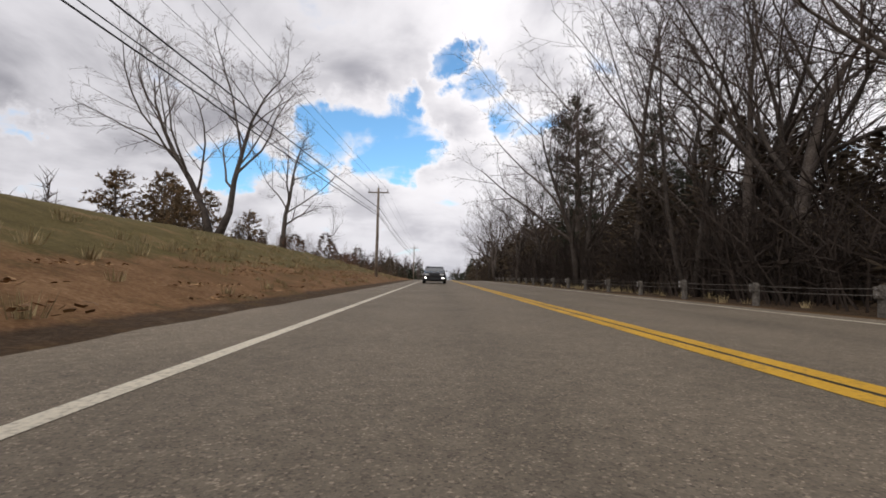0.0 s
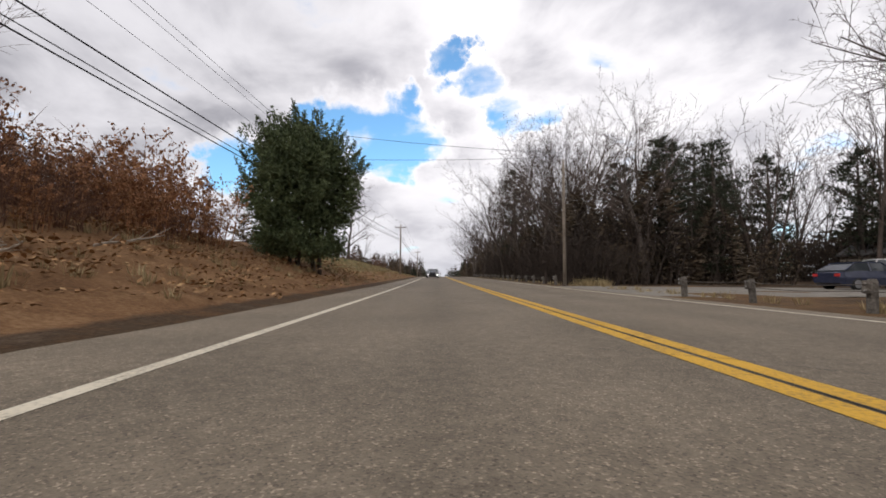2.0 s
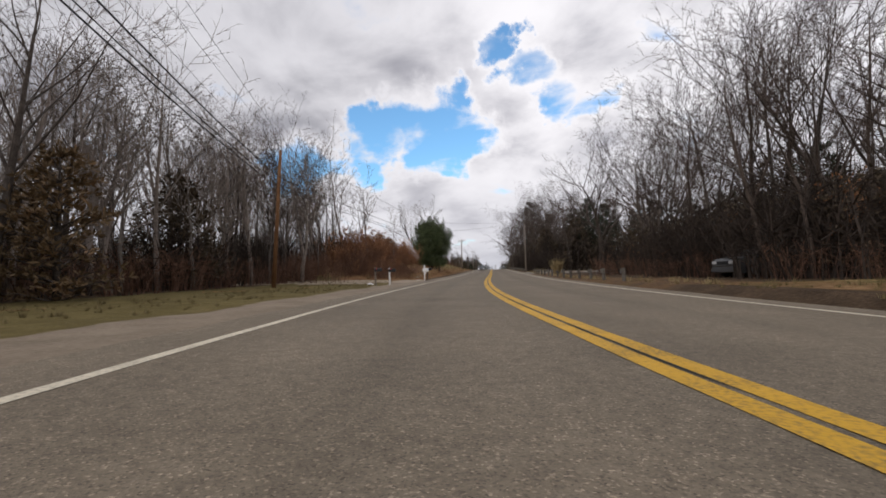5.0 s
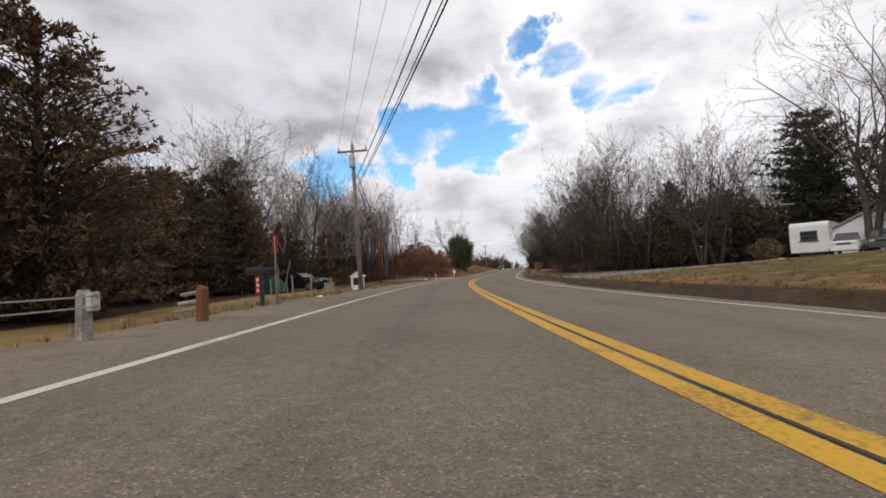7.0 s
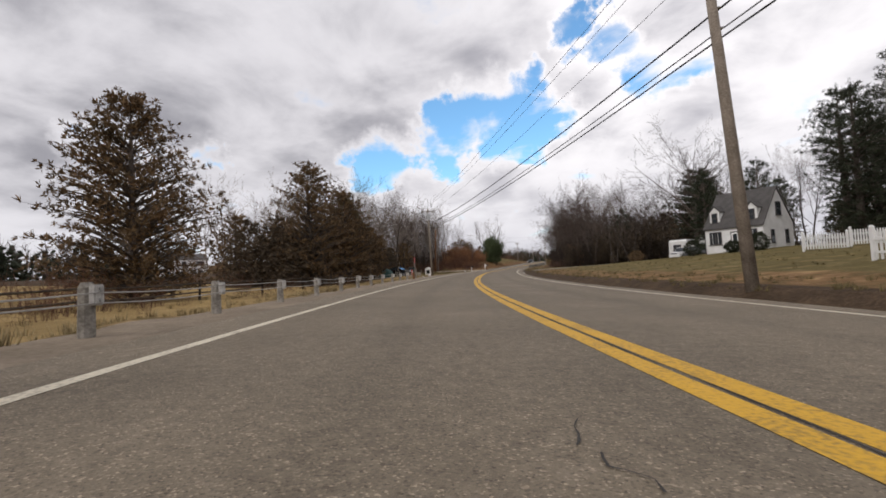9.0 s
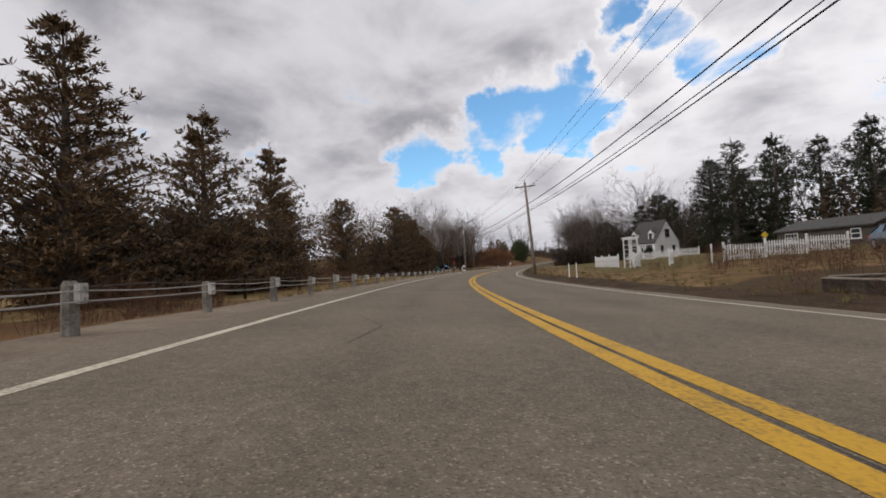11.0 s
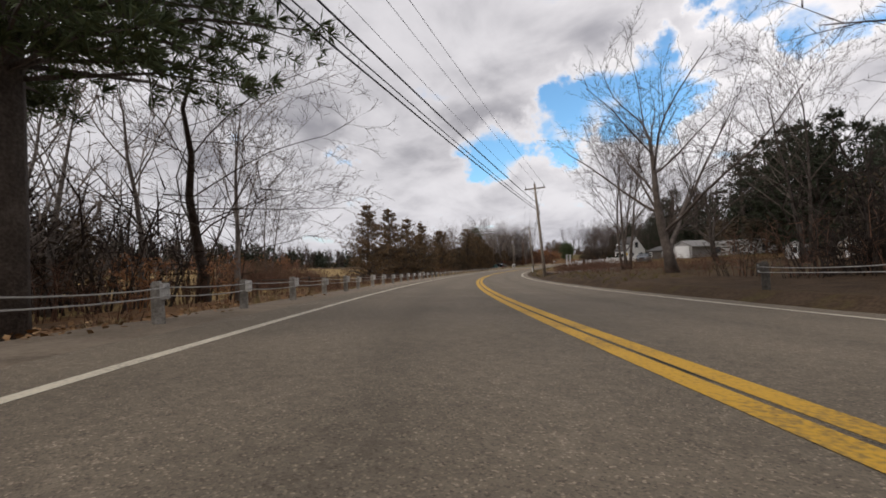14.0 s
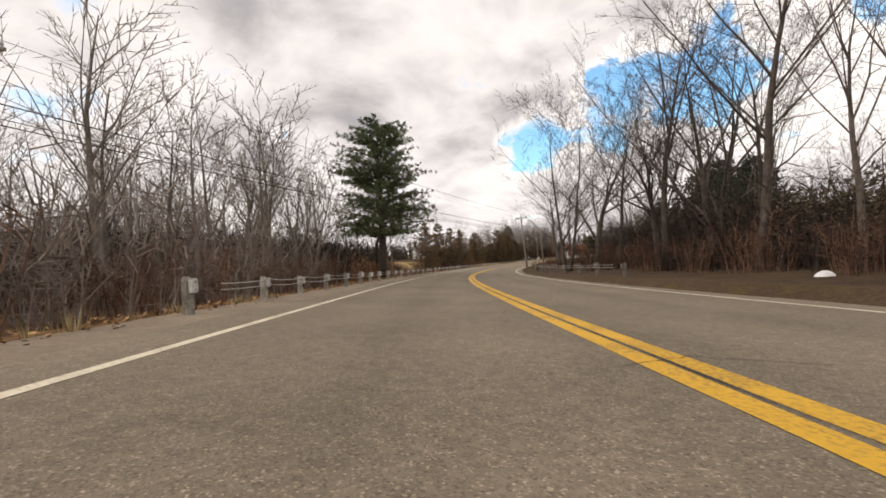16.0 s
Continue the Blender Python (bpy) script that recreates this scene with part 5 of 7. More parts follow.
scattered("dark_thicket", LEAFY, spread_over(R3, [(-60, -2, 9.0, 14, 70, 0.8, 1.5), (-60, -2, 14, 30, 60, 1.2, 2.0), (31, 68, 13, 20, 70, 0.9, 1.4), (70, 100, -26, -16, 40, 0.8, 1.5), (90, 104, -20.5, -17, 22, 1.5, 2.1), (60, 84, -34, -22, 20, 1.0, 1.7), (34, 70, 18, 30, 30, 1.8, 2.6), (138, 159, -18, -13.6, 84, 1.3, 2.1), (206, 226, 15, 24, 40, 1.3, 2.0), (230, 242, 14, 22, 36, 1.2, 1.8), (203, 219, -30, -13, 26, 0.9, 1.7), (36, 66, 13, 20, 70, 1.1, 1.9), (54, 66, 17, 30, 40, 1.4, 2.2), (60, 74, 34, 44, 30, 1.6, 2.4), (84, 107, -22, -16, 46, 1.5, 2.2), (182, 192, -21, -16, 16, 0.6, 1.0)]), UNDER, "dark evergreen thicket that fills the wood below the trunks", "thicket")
COARSE = [leaf_template(i, 2.2, 2.0, 190, 0.29, 0.2) for i in (21, 22, 23)]
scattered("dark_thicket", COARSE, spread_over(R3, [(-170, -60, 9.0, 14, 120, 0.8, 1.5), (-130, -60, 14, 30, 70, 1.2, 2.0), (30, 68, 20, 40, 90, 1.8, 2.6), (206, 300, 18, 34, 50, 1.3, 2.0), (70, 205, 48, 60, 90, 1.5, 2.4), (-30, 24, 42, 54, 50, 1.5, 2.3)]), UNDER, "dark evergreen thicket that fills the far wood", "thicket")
scattered("russet_brush", BRUSH, spread_over(R3, [(14, 37, -15, -11.4, 150, 0.5, 0.9), (28, 38, -12, -8.4, 60, 0.4, 0.8), (12, 38, -24, -13.5, 190, 0.9, 1.7), (36, 82, -26, -17, 90, 0.8, 1.8), (38, 44, -22, -13, 24, 0.8, 1.4), (44, 78, -24, -18, 50, 0.9, 1.7), (-100, -36, -20, -12, 46, 0.6, 1.3), 
           (160, 205, -12, -8.2, 60, 0.3, 0.6), (104, 160, -13, -9.0, 30, 0.25, 0.45), (185, 206, -18, -9, 30, 0.6, 1.1), (206, 300, -14, -8.3, 120, 0.6, 1.3), (206, 300, -28, -14, 90, 1.0, 1.7), (206, 290, 9.5, 18, 150, 0.8, 1.6), (180, 206, -20, -9, 24, 0.4, 0.8), (181, 193, -22, -14.5, 60, 0.8, 1.4), (126, 168, -18.5, -13, 110, 0.5, 1.0), (160, 200, -10, -8, 60, 0.3, 0.5), (164, 206, 6.6, 20, 150, 0.25, 0.7), (31, 68, 9.5, 14, 60, 0.6, 1.2), (146, 170, 9, 19, 70, 0.3, 0.7), (104, 150, -16, -13, 24, 0.4, 0.8), (60, 104, -32, -20, 50, 1.2, 2.0)]), TWIG_RED, "tangled russet brush and briars on the roadside", "brush")
scattered("field_hedge", BRUSH, spread_over(R3, [(128, 205, -62, -52, 110, 1.2, 2.1)]), TWIG_RED, "brown leafless hedges between the fields", "hedge")
scattered("pale_thicket", BRUSH, spread_over(R3, [(203, 226, -28, -14, 36, 2.4, 3.6), (226, 262, -28, -15, 14, 2.4, 3.2), (206, 300, -34, -14, 150, 1.6, 2.8), (225, 300, -16, -9.5, 90, 1.2, 2.2), (44, 78, -40, -24, 40, 1.5, 2.4)]), TWIG_PALE, "pale grey thicket of thin stems between the trunks", "thicket")
scattered("oak_leaf_scrub", [oak_template(i, 2.2, 1.7) for i in (1, 2, 3)], spread_over(R3, [(12, 36, -14.5, -11, 60, 0.45, 0.8), (12, 34, -18, -13, 40, 1.0, 1.5), (12, 28, -21, -15, 16, 1.5, 2.0), (11.3, 19, -15, -10.8, 20, 1.0, 1.4), (32, 66, 13, 20, 14, 1.0, 1.6), (206, 240, -13, -9, 14, 0.6, 1.0), (120, 205, -60, -52, 40, 1.2, 1.8)]), DRY_LEAF, "oak scrub still holding brown winter leaves", "scrub")
scattered("fallen_leaves", [litter_template(i, 2.0, 60, 0.11) for i in (1, 2, 3)], spread_over(R3, [(-4, 38, -12.5, -6.9, 250, 0.8, 1.2), (-30, -4, -10, -6.9, 40, 0.6, 0.9), (38, 80, -14, -9.6, 8, 0.5, 0.7), (206, 265, -9.5, -6.8, 70, 0.8, 1.1)]), LITTER_LEAF, "orange-brown leaves lying over the bank", "leaves")
GRASS = [grass_template(i, 0.3, 0.45, 26) for i in (1, 2, 3)]
scattered("dry_grass_tufts", GRASS, spread_over(R3, [(-60, 38, -12.5, -6.9, 420, 0.5, 1.2), (78, 158, -9.5, -6.3, 420, 0.4, 0.9), (158, 206, -9.0, -6.4, 90, 0.35, 0.7), (104, 150, -16, -9.5, 160, 0.4, 0.8), (150, 206, -14, -9.5, 90, 0.3, 0.6), (206, 265, -8.6, -6.5, 60, 0.5, 1.0), (0, 4, 7.5, 9, 26, 1.2, 2.2), (-60, 66, 5.9, 7.4, 200, 0.5, 1.0)]), DRY_GRASS, "pale dry grass tufts along the verge and fence", "grass")
scattered("lawn_tufts", GRASS, spread_over(R3, [(40, 78, -14, -7.6, 420, 0.25, 0.5), (66, 205, 5.5, 8.5, 900, 0.25, 0.6), (66, 205, 8.5, 20, 700, 0.3, 0.55)]), LAWN_GRASS, "short olive winter grass on the lawns", "grass")


def far_woods():
    """The distant tree line round the pasture and beyond the road's far ends: crowns of bare twigs and dark evergreens."""
    rng, sp, ev = random.Random(3), Soup(), Soup()
    spots = [(rng.uniform(20, 215), -rng.uniform(90, 124)) for i in range(560)] + [(rng.uniform(-330, -130), rng.choice((-1, -1, 1)) * rng.uniform(8.5, 50)) for i in range(260)] + \
            [(rng.uniform(205, 330), -rng.uniform(42, 90)) for i in range(70)] + [(rng.uniform(-140, 60), -rng.uniform(50, 80)) for i in range(60)] + [(rng.uniform(-120, -30), -rng.uniform(60, 100)) for i in range(70)] + [(rng.uniform(-416, -380), rng.uniform(-60, 60)) for i in range(60)]
    for s, lat in spots:
        if 10 < s < 62 and -102 < lat < -45:
            continue
        p = spot(s, lat)
        h = rng.uniform(6, 11)
        if rng.random() < 0.42:
            h *= 0.75
            for k in range(100):
                u = rng.random() ** 1.2
                a, r = rng.uniform(0, 6.28), (1 - u) * h * 0.26 + 0.2
                c = p + Vector((math.cos(a) * r, math.sin(a) * r, u * h))
                ev.blade(c, c + Vector((math.cos(a), math.sin(a), rng.uniform(-0.5, 0.4))) * 1.1, 0.42, Vector((rng.uniform(-1, 1), rng.uniform(-1, 1), rng.uniform(-1, 1))))
            continue
        sp.spike(p, p + Vector((rng.uniform(-0.6, 0.6), rng.uniform(-0.6, 0.6), h)), 0.14)
        for k in range(30):
            u = rng.uniform(0.12, 0.85)
            b = p + Vector((0, 0, u * h))
            e = b + Vector((rng.uniform(-1, 1), rng.uniform(-1, 1), rng.uniform(0.3, 1.1))).normalized() * h * rng.uniform(0.12, 0.38)
            sp.spike(b, e, 0.09)
            m = b.lerp(e, 0.5)
            sp.spike(m, m + Vector((rng.uniform(-1, 1), rng.uniform(-1, 1), rng.uniform(0, 1))).normalized() * h * 0.2, 0.06)
    single("far_woods", sp, TWIG, "distant bare woods along the skyline", "woods", kind="stuff")
    single("far_evergreens", ev, NEEDLE_DARK, "distant dark evergreens in the tree line", "woods", kind="stuff")


far_woods()


# ---- cable fence ----
def fence_post(wood, label, block):
    e = thing("guide_post", label, "post", "posts of the cable fence")
    sp = Soup()
    sp.tube([(0, 0, -0.3), (0, 0, 0.56), (0.0, 0, 0.62)], [0.092, 0.085, 0.060], 8)
    part("shaft", sp, wood, e, smooth=False)
    sp = Soup()
    sp.box((0.115, 0, 0.47), (0.08, 0.15, 0.24))
    part("block", sp, block, e, "wooden block that carries the cables", bevel=0.012)
    for z in (0.54, 0.41):
        sp = Soup()
        sp.tube([(0.15, 0, z), (0.175, 0, z)], [0.022, 0.022], 6)
        part("bolt", sp, STEEL, e)
    return e


def cable_run(rows, side, label, mat=None):
    """The two cables of a fence, sagging a little from post to post."""
    for off in (0.54, 0.41):
        sp, rng = Soup(), random.Random(int(off * 100) + len(rows))
        pts = []
        for (s0, l0), (s1, l1) in zip(rows, rows[1:]):
            a, b = spot(s0, l0 + side * 0.17, off), spot(s1, l1 + side * 0.17, off)
            sag = rng.uniform(0.01, 0.05)
            pts += [a.lerp(b, u) - Vector((0, 0, sag * 4 * u * (1 - u))) for u in (0, 0.25, 0.5, 0.75)]
        sp.tube(pts, [0.011] * len(pts), 4, False)
        single("fence_cable", sp, mat or CABLE, label, "cable", "cables of the fence")


POST = fence_post(POST_WOOD, "weathered pale wooden guide post with a whitewashed cable block", BLOCK_WHITE)
POST_DARK = fence_post(POST_GREY, "grey unpainted wooden guide post with a cable block", POST_GREY)
RP = random.Random(4)
post_row = [106.4 + 3.18 * i for i in range(23)] + [179.0, 181.6] + [184.2 + 3.08 * i for i in range(7)] + [205.2 + 2.95 * i for i in range(9)] + [231.4, 234.0, 237.0, 240.1, 243.1, 246.0, 249.1]
left_posts = [(s, -6.12 + RP.uniform(-0.05, 0.05)) for s in post_row]
right_first = [(-62 + 3.35 * i, 5.9 + RP.uniform(-0.05, 0.05)) for i in range(20)]
right_next = [(17.1 + 3.25 * i, 6.0 + RP.uniform(-0.05, 0.05)) for i in range(14)]
right_last = [(213.0 + 3.6 * i, 6.0 + RP.uniform(-0.06, 0.06)) for i in range(8)]
for pattern, row, turn in ((POST, left_posts, 0), (POST_DARK, right_first + right_next + right_last, 180)):
    for i, (s, lat) in enumerate(row):
        k = RP.uniform(0.93, 1.08)
        if i:
            put_copy(pattern, s, lat, turn + RP.uniform(-10, 10), 0, k, RP.uniform(-3, 3))
    place(pattern, *row[0], turn)
cable_run(left_posts, 1, "slack grey steel cable strung along the posts")
cable_run(right_first, -1, "slack dull dark cable strung along the posts", DULL_CABLE)
cable_run(right_next, -1, "slack dull dark cable strung along the posts", DULL_CABLE)
cable_run(right_last, -1, "slack grey steel cable strung along the posts")
end_post = thing("corner_post", "short dark weathered end post with loose rails", "post")
sp = Soup()
sp.tube([(0, 0, -0.3), (0.03, 0, 0.55), (0.05, 0, 0.6)], [0.11, 0.10, 0.08], 8)
part("shaft", sp, POLE_BROWN, end_post)
for i, z in enumerate((0.2, 0.34, 0.5)):
    sp = Soup()
    sp.tube([(-0.1, 0.1, z), (-0.55, 0.15 + 0.1 * i, z - 0.04)], [0.04, 0.035], 6)
    part("rail", sp, PALE_WOOD, end_post, "short bleached rail end")
place(end_post, 104.0, -6.0, 0)


# ---- pole line ----
def utility_pole(label, height, wood, arm=True, drum=False, thick=1.0):
    e = thing("utility_pole", label, "utility pole")
    sp = Soup()
    sp.tube([(0, 0, -0.6), (0, 0, height * 0.5), (0, 0, height)], [0.155 * thick, 0.13 * thick, 0.10 * thick], 10)
    part("shaft", sp, wood, e, smooth=True)
    if arm:
        sp = Soup()
        sp.box((0, 0, height - 0.42), (1.9, 0.10, 0.12))
        part("crossarm", sp, wood, e, bevel=0.012)
        for x in (-0.85, 0.85):
            sp = Soup()
            sp.tube([(x, 0, height - 0.36), (x, 0, height - 0.24), (x, 0, height - 0.2), (x, 0, height - 0.12)], [0.02, 0.055, 0.035, 0.03], 8)
            part("insulator", sp, PORCELAIN, e)
        for x in (-1, 1):
            sp = Soup()
            sp.tube([(x * 0.5, 0.06, height - 0.46), (x * 0.08, 0.1, height - 0.95)], [0.016, 0.016], 4)
            part("brace", sp, STEEL, e)
        sp = Soup()
        sp.tube([(0, 0, height), (0, 0, height + 0.12), (0, 0, height + 0.24)], [0.025, 0.055, 0.03], 8)
        part("insulator", sp, PORCELAIN, e)
    if drum:
        sp = Soup()
        sp.tube([(0.02, -0.32, height - 1.55), (0.02, -0.32, height - 1.5), (0.02, -0.32, height - 0.8), (0.02, -0.32, height - 0.72)], [0.17, 0.19, 0.19, 0.15], 12)
        part("transformer", sp, STEEL, e, "grey transformer can", smooth=False)
    for z in (height - 2.0, height - 2.5):
        sp = Soup()
        sp.tube([(0.1, 0, z), (0.2, 0, z)], [0.02, 0.03], 6)
        part("bracket", sp, STEEL, e)
    return e


POLES = [(-190, -8.2, 8.4, POLE_WOOD, True, False, "distant wooden utility pole with a crossarm"), (-110, -8.0, 8.4, POLE_WOOD, True, False, "wooden utility pole with a crossarm on the verge"), (-40.8, -8.1, 8.2, POLE_WOOD, True, False, "grey wooden utility pole with a crossarm on the bank"),
         (51.4, -14.6, 9.4, POLE_BROWN, False, False, "reddish-brown wooden utility pole at the edge of the wood"), (84.8, -7.05, 9.1, POLE_WOOD, True, True, "pale wooden utility pole with crossarm and transformer"),
         (133.3, 5.6, 8.8, POLE_WOOD, True, False, "weathered wooden utility pole on the grass verge"), (181.8, 5.8, 8.7, POLE_WOOD, True, False, "weathered wooden utility pole with a crossarm on the verge"), (243.0, -16.0, 8.8, POLE_WOOD, True, False, "wooden utility pole among the bare trees")]


def pole_lean(s, lat):
    return -3.5 if lat > 0 else (-1.0 if s > 60 else (3.5 if s > 40 else 0.0))


for s, lat, h, wood, arm, drum, label in POLES:
    place(utility_pole(label, h, wood, arm, drum), s, lat, 0, tip=pole_lean(s, lat))
guy = utility_pole("plain grey wooden pole at the edge of the wood", 8.1, POLE_WOOD, False, False, 0.75)
place(guy, 4.2, 5.75, 0)


def wire(a, b, sag, r, mat, label, group="overhead wires"):
    sp = Soup()
    pts = [a.lerp(b, i / 14) - Vector((0, 0, sag * 4 * (i / 14) * (1 - i / 14))) for i in range(15)]
    sp.tube(pts, [r] * 15, 4, False)
    single("overhead_wire", sp, mat, label, "wire", group)


def head(k, x, drop):
    s, lat, h = POLES[k][:3]
    p = spot(s, lat)
    a = float(np.interp(s, SG, HG))
    x += (h - drop) * math.sin(radians(pole_lean(s, lat)))
    return Vector((p.x + x * math.cos(a), p.y + x * math.sin(a), p.z + h - drop))


for k in range(len(POLES) - 1):
    for x, drop in ((-0.85, 0.12), (0.0, -0.24), (0.85, 0.12)):
        wire(head(k, x, drop), head(k + 1, x, drop), 0.5, 0.008, BLACK_CABLE, "thin black overhead power wire")
    for x, drop, r in ((0.22, 2.0, 0.024), (0.22, 2.5, 0.016), (0.2, 2.7, 0.022)):
        wire(head(k, x, drop), head(k + 1, x, drop), 0.55, r, BLACK_CABLE, "thick black overhead cable")
g = spot(4.2, 5.75)
for x, drop, top in ((0, 0.3, 8.5), (0, 2.0, 8.3)):
    m = head(2, 0, drop).lerp(head(3, 0, drop), 0.52)
    wire(m, Vector((g.x, g.y, g.z + top)), 0.2, 0.012, BLACK_CABLE, "black service wire crossing over the road")


# ---- houses ----
def window(parent, x, y, z, w, h, way, trim, sashes=1, name="window"):
    """A framed window on a wall that faces along way ('y-' or 'x+')."""
    def put(name, c, size, mat, par, label=""):
        sp = Soup()
        if way == "y-":
            sp.box((x + c[0], y - c[2], z + c[1]), (size[0], size[2], size[1]))
        else:
            sp.box((x + c[2], y + c[0], z + c[1]), (size[2], size[0], size[1]))
        return part(name, sp, mat, par, label)
    fr = put(name, (0, 0, 0.02), (w, h, 0.08), trim, parent)
    each = (w - 0.08 * (sashes + 1)) / sashes
    for i in range(sashes):
        cx = -w / 2 + 0.08 + each / 2 + i * (each + 0.08)
        for k in (-1, 1):
            put("pane", (cx, k * (h / 4 - 0.02), 0.055), (each, h / 2 - 0.11, 0.03), GLASS, fr)
            if sashes == 2:
                put("muntin", (cx, k * (h / 4 - 0.02), 0.075), (0.03, h / 2 - 0.11, 0.012), TRIM_WHITE, fr)
    put("sill", (0, -h / 2 - 0.03, 0.05), (w + 0.12, 0.06, 0.14), trim, fr)
    return fr


def gable_roof(parent, w, d, eave, ridge, over, mat, along="x", y0=0.0, thick=0.14, name="roof"):
    """Two slabs that meet at a ridge along x or y, with the front eave at y0."""
    sp = Soup()
    if along == "x":
        half, mid = d / 2, y0 + d / 2
        rise = ridge - eave
        drop = rise * over / half
        sec = [(y0 - over, eave - drop), (mid, ridge), (y0 + d + over, eave - drop), (y0 + d + over, eave - drop + thick), (mid, ridge + thick * 1.2), (y0 - over, eave - drop + thick)]
        i = len(sp.v)
        for x in (-w / 2 - over * 0.6, w / 2 + over * 0.6):
            sp.v += [Vector((x, y, z)) for y, z in sec]
    else:
        half = w / 2
        drop = (ridge - eave) * over / half
        sec = [(-half - over, eave - drop), (0, ridge), (half + over, eave - drop), (half + over, eave - drop + thick), (0, ridge + thick * 1.2), (-half - over, eave - drop + thick)]
        i = len(sp.v)
        for y in (y0 - over * 0.6, y0 + d + over * 0.6):
            sp.v += [Vector((x, y, z)) for x, z in sec]
    sp.f += [tuple(i + k for k in (0, 1, 4, 5)), tuple(i + k for k in (1, 2, 3, 4)), tuple(i + 6 + k for k in (5, 4, 1, 0)), tuple(i + 6 + k for k in (4, 3, 2, 1))]
    for k in range(6):
        j = (k + 1) % 6
        sp.f.append((i + k, i + 6 + k, i + 6 + j, i + j))
    return part(name, sp, mat, parent)


def clapboards(parent, x0, x1, z0, z1, y, mat, n):
    """Overlapping boards on a front wall."""
    for k in range(n):
        h = (z1 - z0) / n
        sp = Soup()
        i = len(sp.v)
        za, zb = z0 + k * h, z0 + (k + 1) * h
        sp.v += [Vector(p) for p in ((x0, y - 0.035, za), (x1, y - 0.035, za), (x1, y - 0.008, zb), (x0, y - 0.008, zb), (x0, y + 0.01, za), (x1, y + 0.01, za), (x1, y + 0.01, zb), (x0, y + 0.01, zb))]
        sp.f += [tuple(i + q for q in f) for f in ((0, 1, 2, 3), (4, 7, 6, 5), (0, 4, 5, 1), (3, 2, 6, 7), (0, 3, 7, 4), (1, 5, 6, 2))]
        part("clapboard", sp, mat, parent)


def walls(parent, w, d, eave, ridge, mat, along="x", y0=0.0, name="wall"):
    """The four walls, with the gables carried up to the ridge."""
    sp = Soup()
    if along == "x":
        sec = [(y0, -0.6), (y0 + d, -0.6), (y0 + d, eave), (y0 + d / 2, ridge), (y0, eave)]
        i = len(sp.v)
        for x in (-w / 2, w / 2):
            sp.v += [Vector((x, y, z)) for y, z in sec]
    else:
        sec = [(-w / 2, -0.6), (w / 2, -0.6), (w / 2, eave), (0, ridge), (-w / 2, eave)]
        i = len(sp.v)
        for y in (y0, y0 + d):
            sp.v += [Vector((x, y, z)) for x, z in sec]
    sp.f += [tuple(i + k for k in range(5)), tuple(i + 5 + k for k in reversed(range(5)))]
    for k in range(5):
        j = (k + 1) % 5
        sp.f.append((i + k, i + 5 + k, i + 5 + j, i + j))
    return part(name, sp, mat, parent)


def door_on(parent, x, y, z0, w, h, mat, trim, knob=True):
    sp = Soup()
    sp.box((x, y - 0.03, z0 + h / 2), (w, 0.06, h))
    fr = part("door_frame", sp, trim, parent)
    sp = Soup()
    sp.box((x, y - 0.06, z0 + h / 2 - 0.03), (w - 0.22, 0.06, h - 0.16))
    d = part("door", sp, mat, parent)
    sp = Soup()
    sp.box((x, y - 0.095, z0 + h * 0.66), (w - 0.5, 0.02, h * 0.42))
    part("pane", sp, GLASS, d)
    if knob:
        sp = Soup()
        sp.tube([(x + w / 2 - 0.2, y - 0.09, z0 + h * 0.45), (x + w / 2 - 0.2, y - 0.14, z0 + h * 0.45)], [0.02, 0.03], 8)
        part("knob", sp, STEEL, d)
    return fr


def cape_house():
    e = thing("cape_house", "small white clapboard cape house with a steep dark roof", "house")
    W, D, E, RZ = 5.7, 5.4, 2.65, 6.15
    walls(e, W, D, E, RZ, SIDING)
    clapboards(e, -W / 2, W / 2, 0.0, E, 0.0, SIDING, 18)
    gable_roof(e, W, D, E + 0.02, RZ + 0.06, 0.2, SHINGLE)
    window(e, -1.75, -0.04, 1.5, 1.25, 1.3, "y-", TRIM_DARK, 2)
    window(e, 1.65, -0.04, 1.5, 1.25, 1.35, "y-", TRIM_DARK, 2)
    door_on(e, 0.25, -0.04, 0.12, 0.9, 1.95, TRIM_WHITE, TRIM_DARK)
    sp = Soup()
    sp.box((0.25, -0.45, -0.1), (1.6, 0.85, 0.36))
    part("step", sp, CONCRETE, e, bevel=0.02)
    for y, z, w, h in ((1.5, 1.35, 0.6, 1.35), (4.1, 1.35, 0.6, 1.35), (2.8, 4.1, 0.95, 1.35)):
        window(e, W / 2, y, z, w, h, "x+", TRIM_DARK)
    for x in (-1.9, 1.75):
        sp = Soup()
        sp.box((x, 0.98, 3.55), (1.0, 1.4, 1.5))
        dm = part("dormer", sp, SIDING, e, "white gabled dormer")
        sp = Soup()
        sec = [(-0.62, 4.22), (0, 4.85), (0.62, 4.22), (0.62, 4.31), (0, 4.96), (-0.62, 4.31)]
        for y in (0.18, 1.9):
            sp.v += [Vector((x + a, y, b)) for a, b in sec]
        sp.f += [(0, 1, 4, 5), (1, 2, 3, 4), (11, 10, 7, 6), (10, 9, 8, 7)] + [(k, 6 + k, 6 + (k + 1) % 6, (k + 1) % 6) for k in range(6)]
        part("dormer_roof", sp, SHINGLE, dm)
        sp = Soup()
        sp.prism([(x - 0.49, 4.26), (x + 0.49, 4.26), (x, 4.8)], 0.29, 0.45)
        part("dormer_gable", sp, SIDING, dm)
        window(dm, x, 0.28, 3.62, 0.6, 1.1, "y-", TRIM_DARK)
    return e


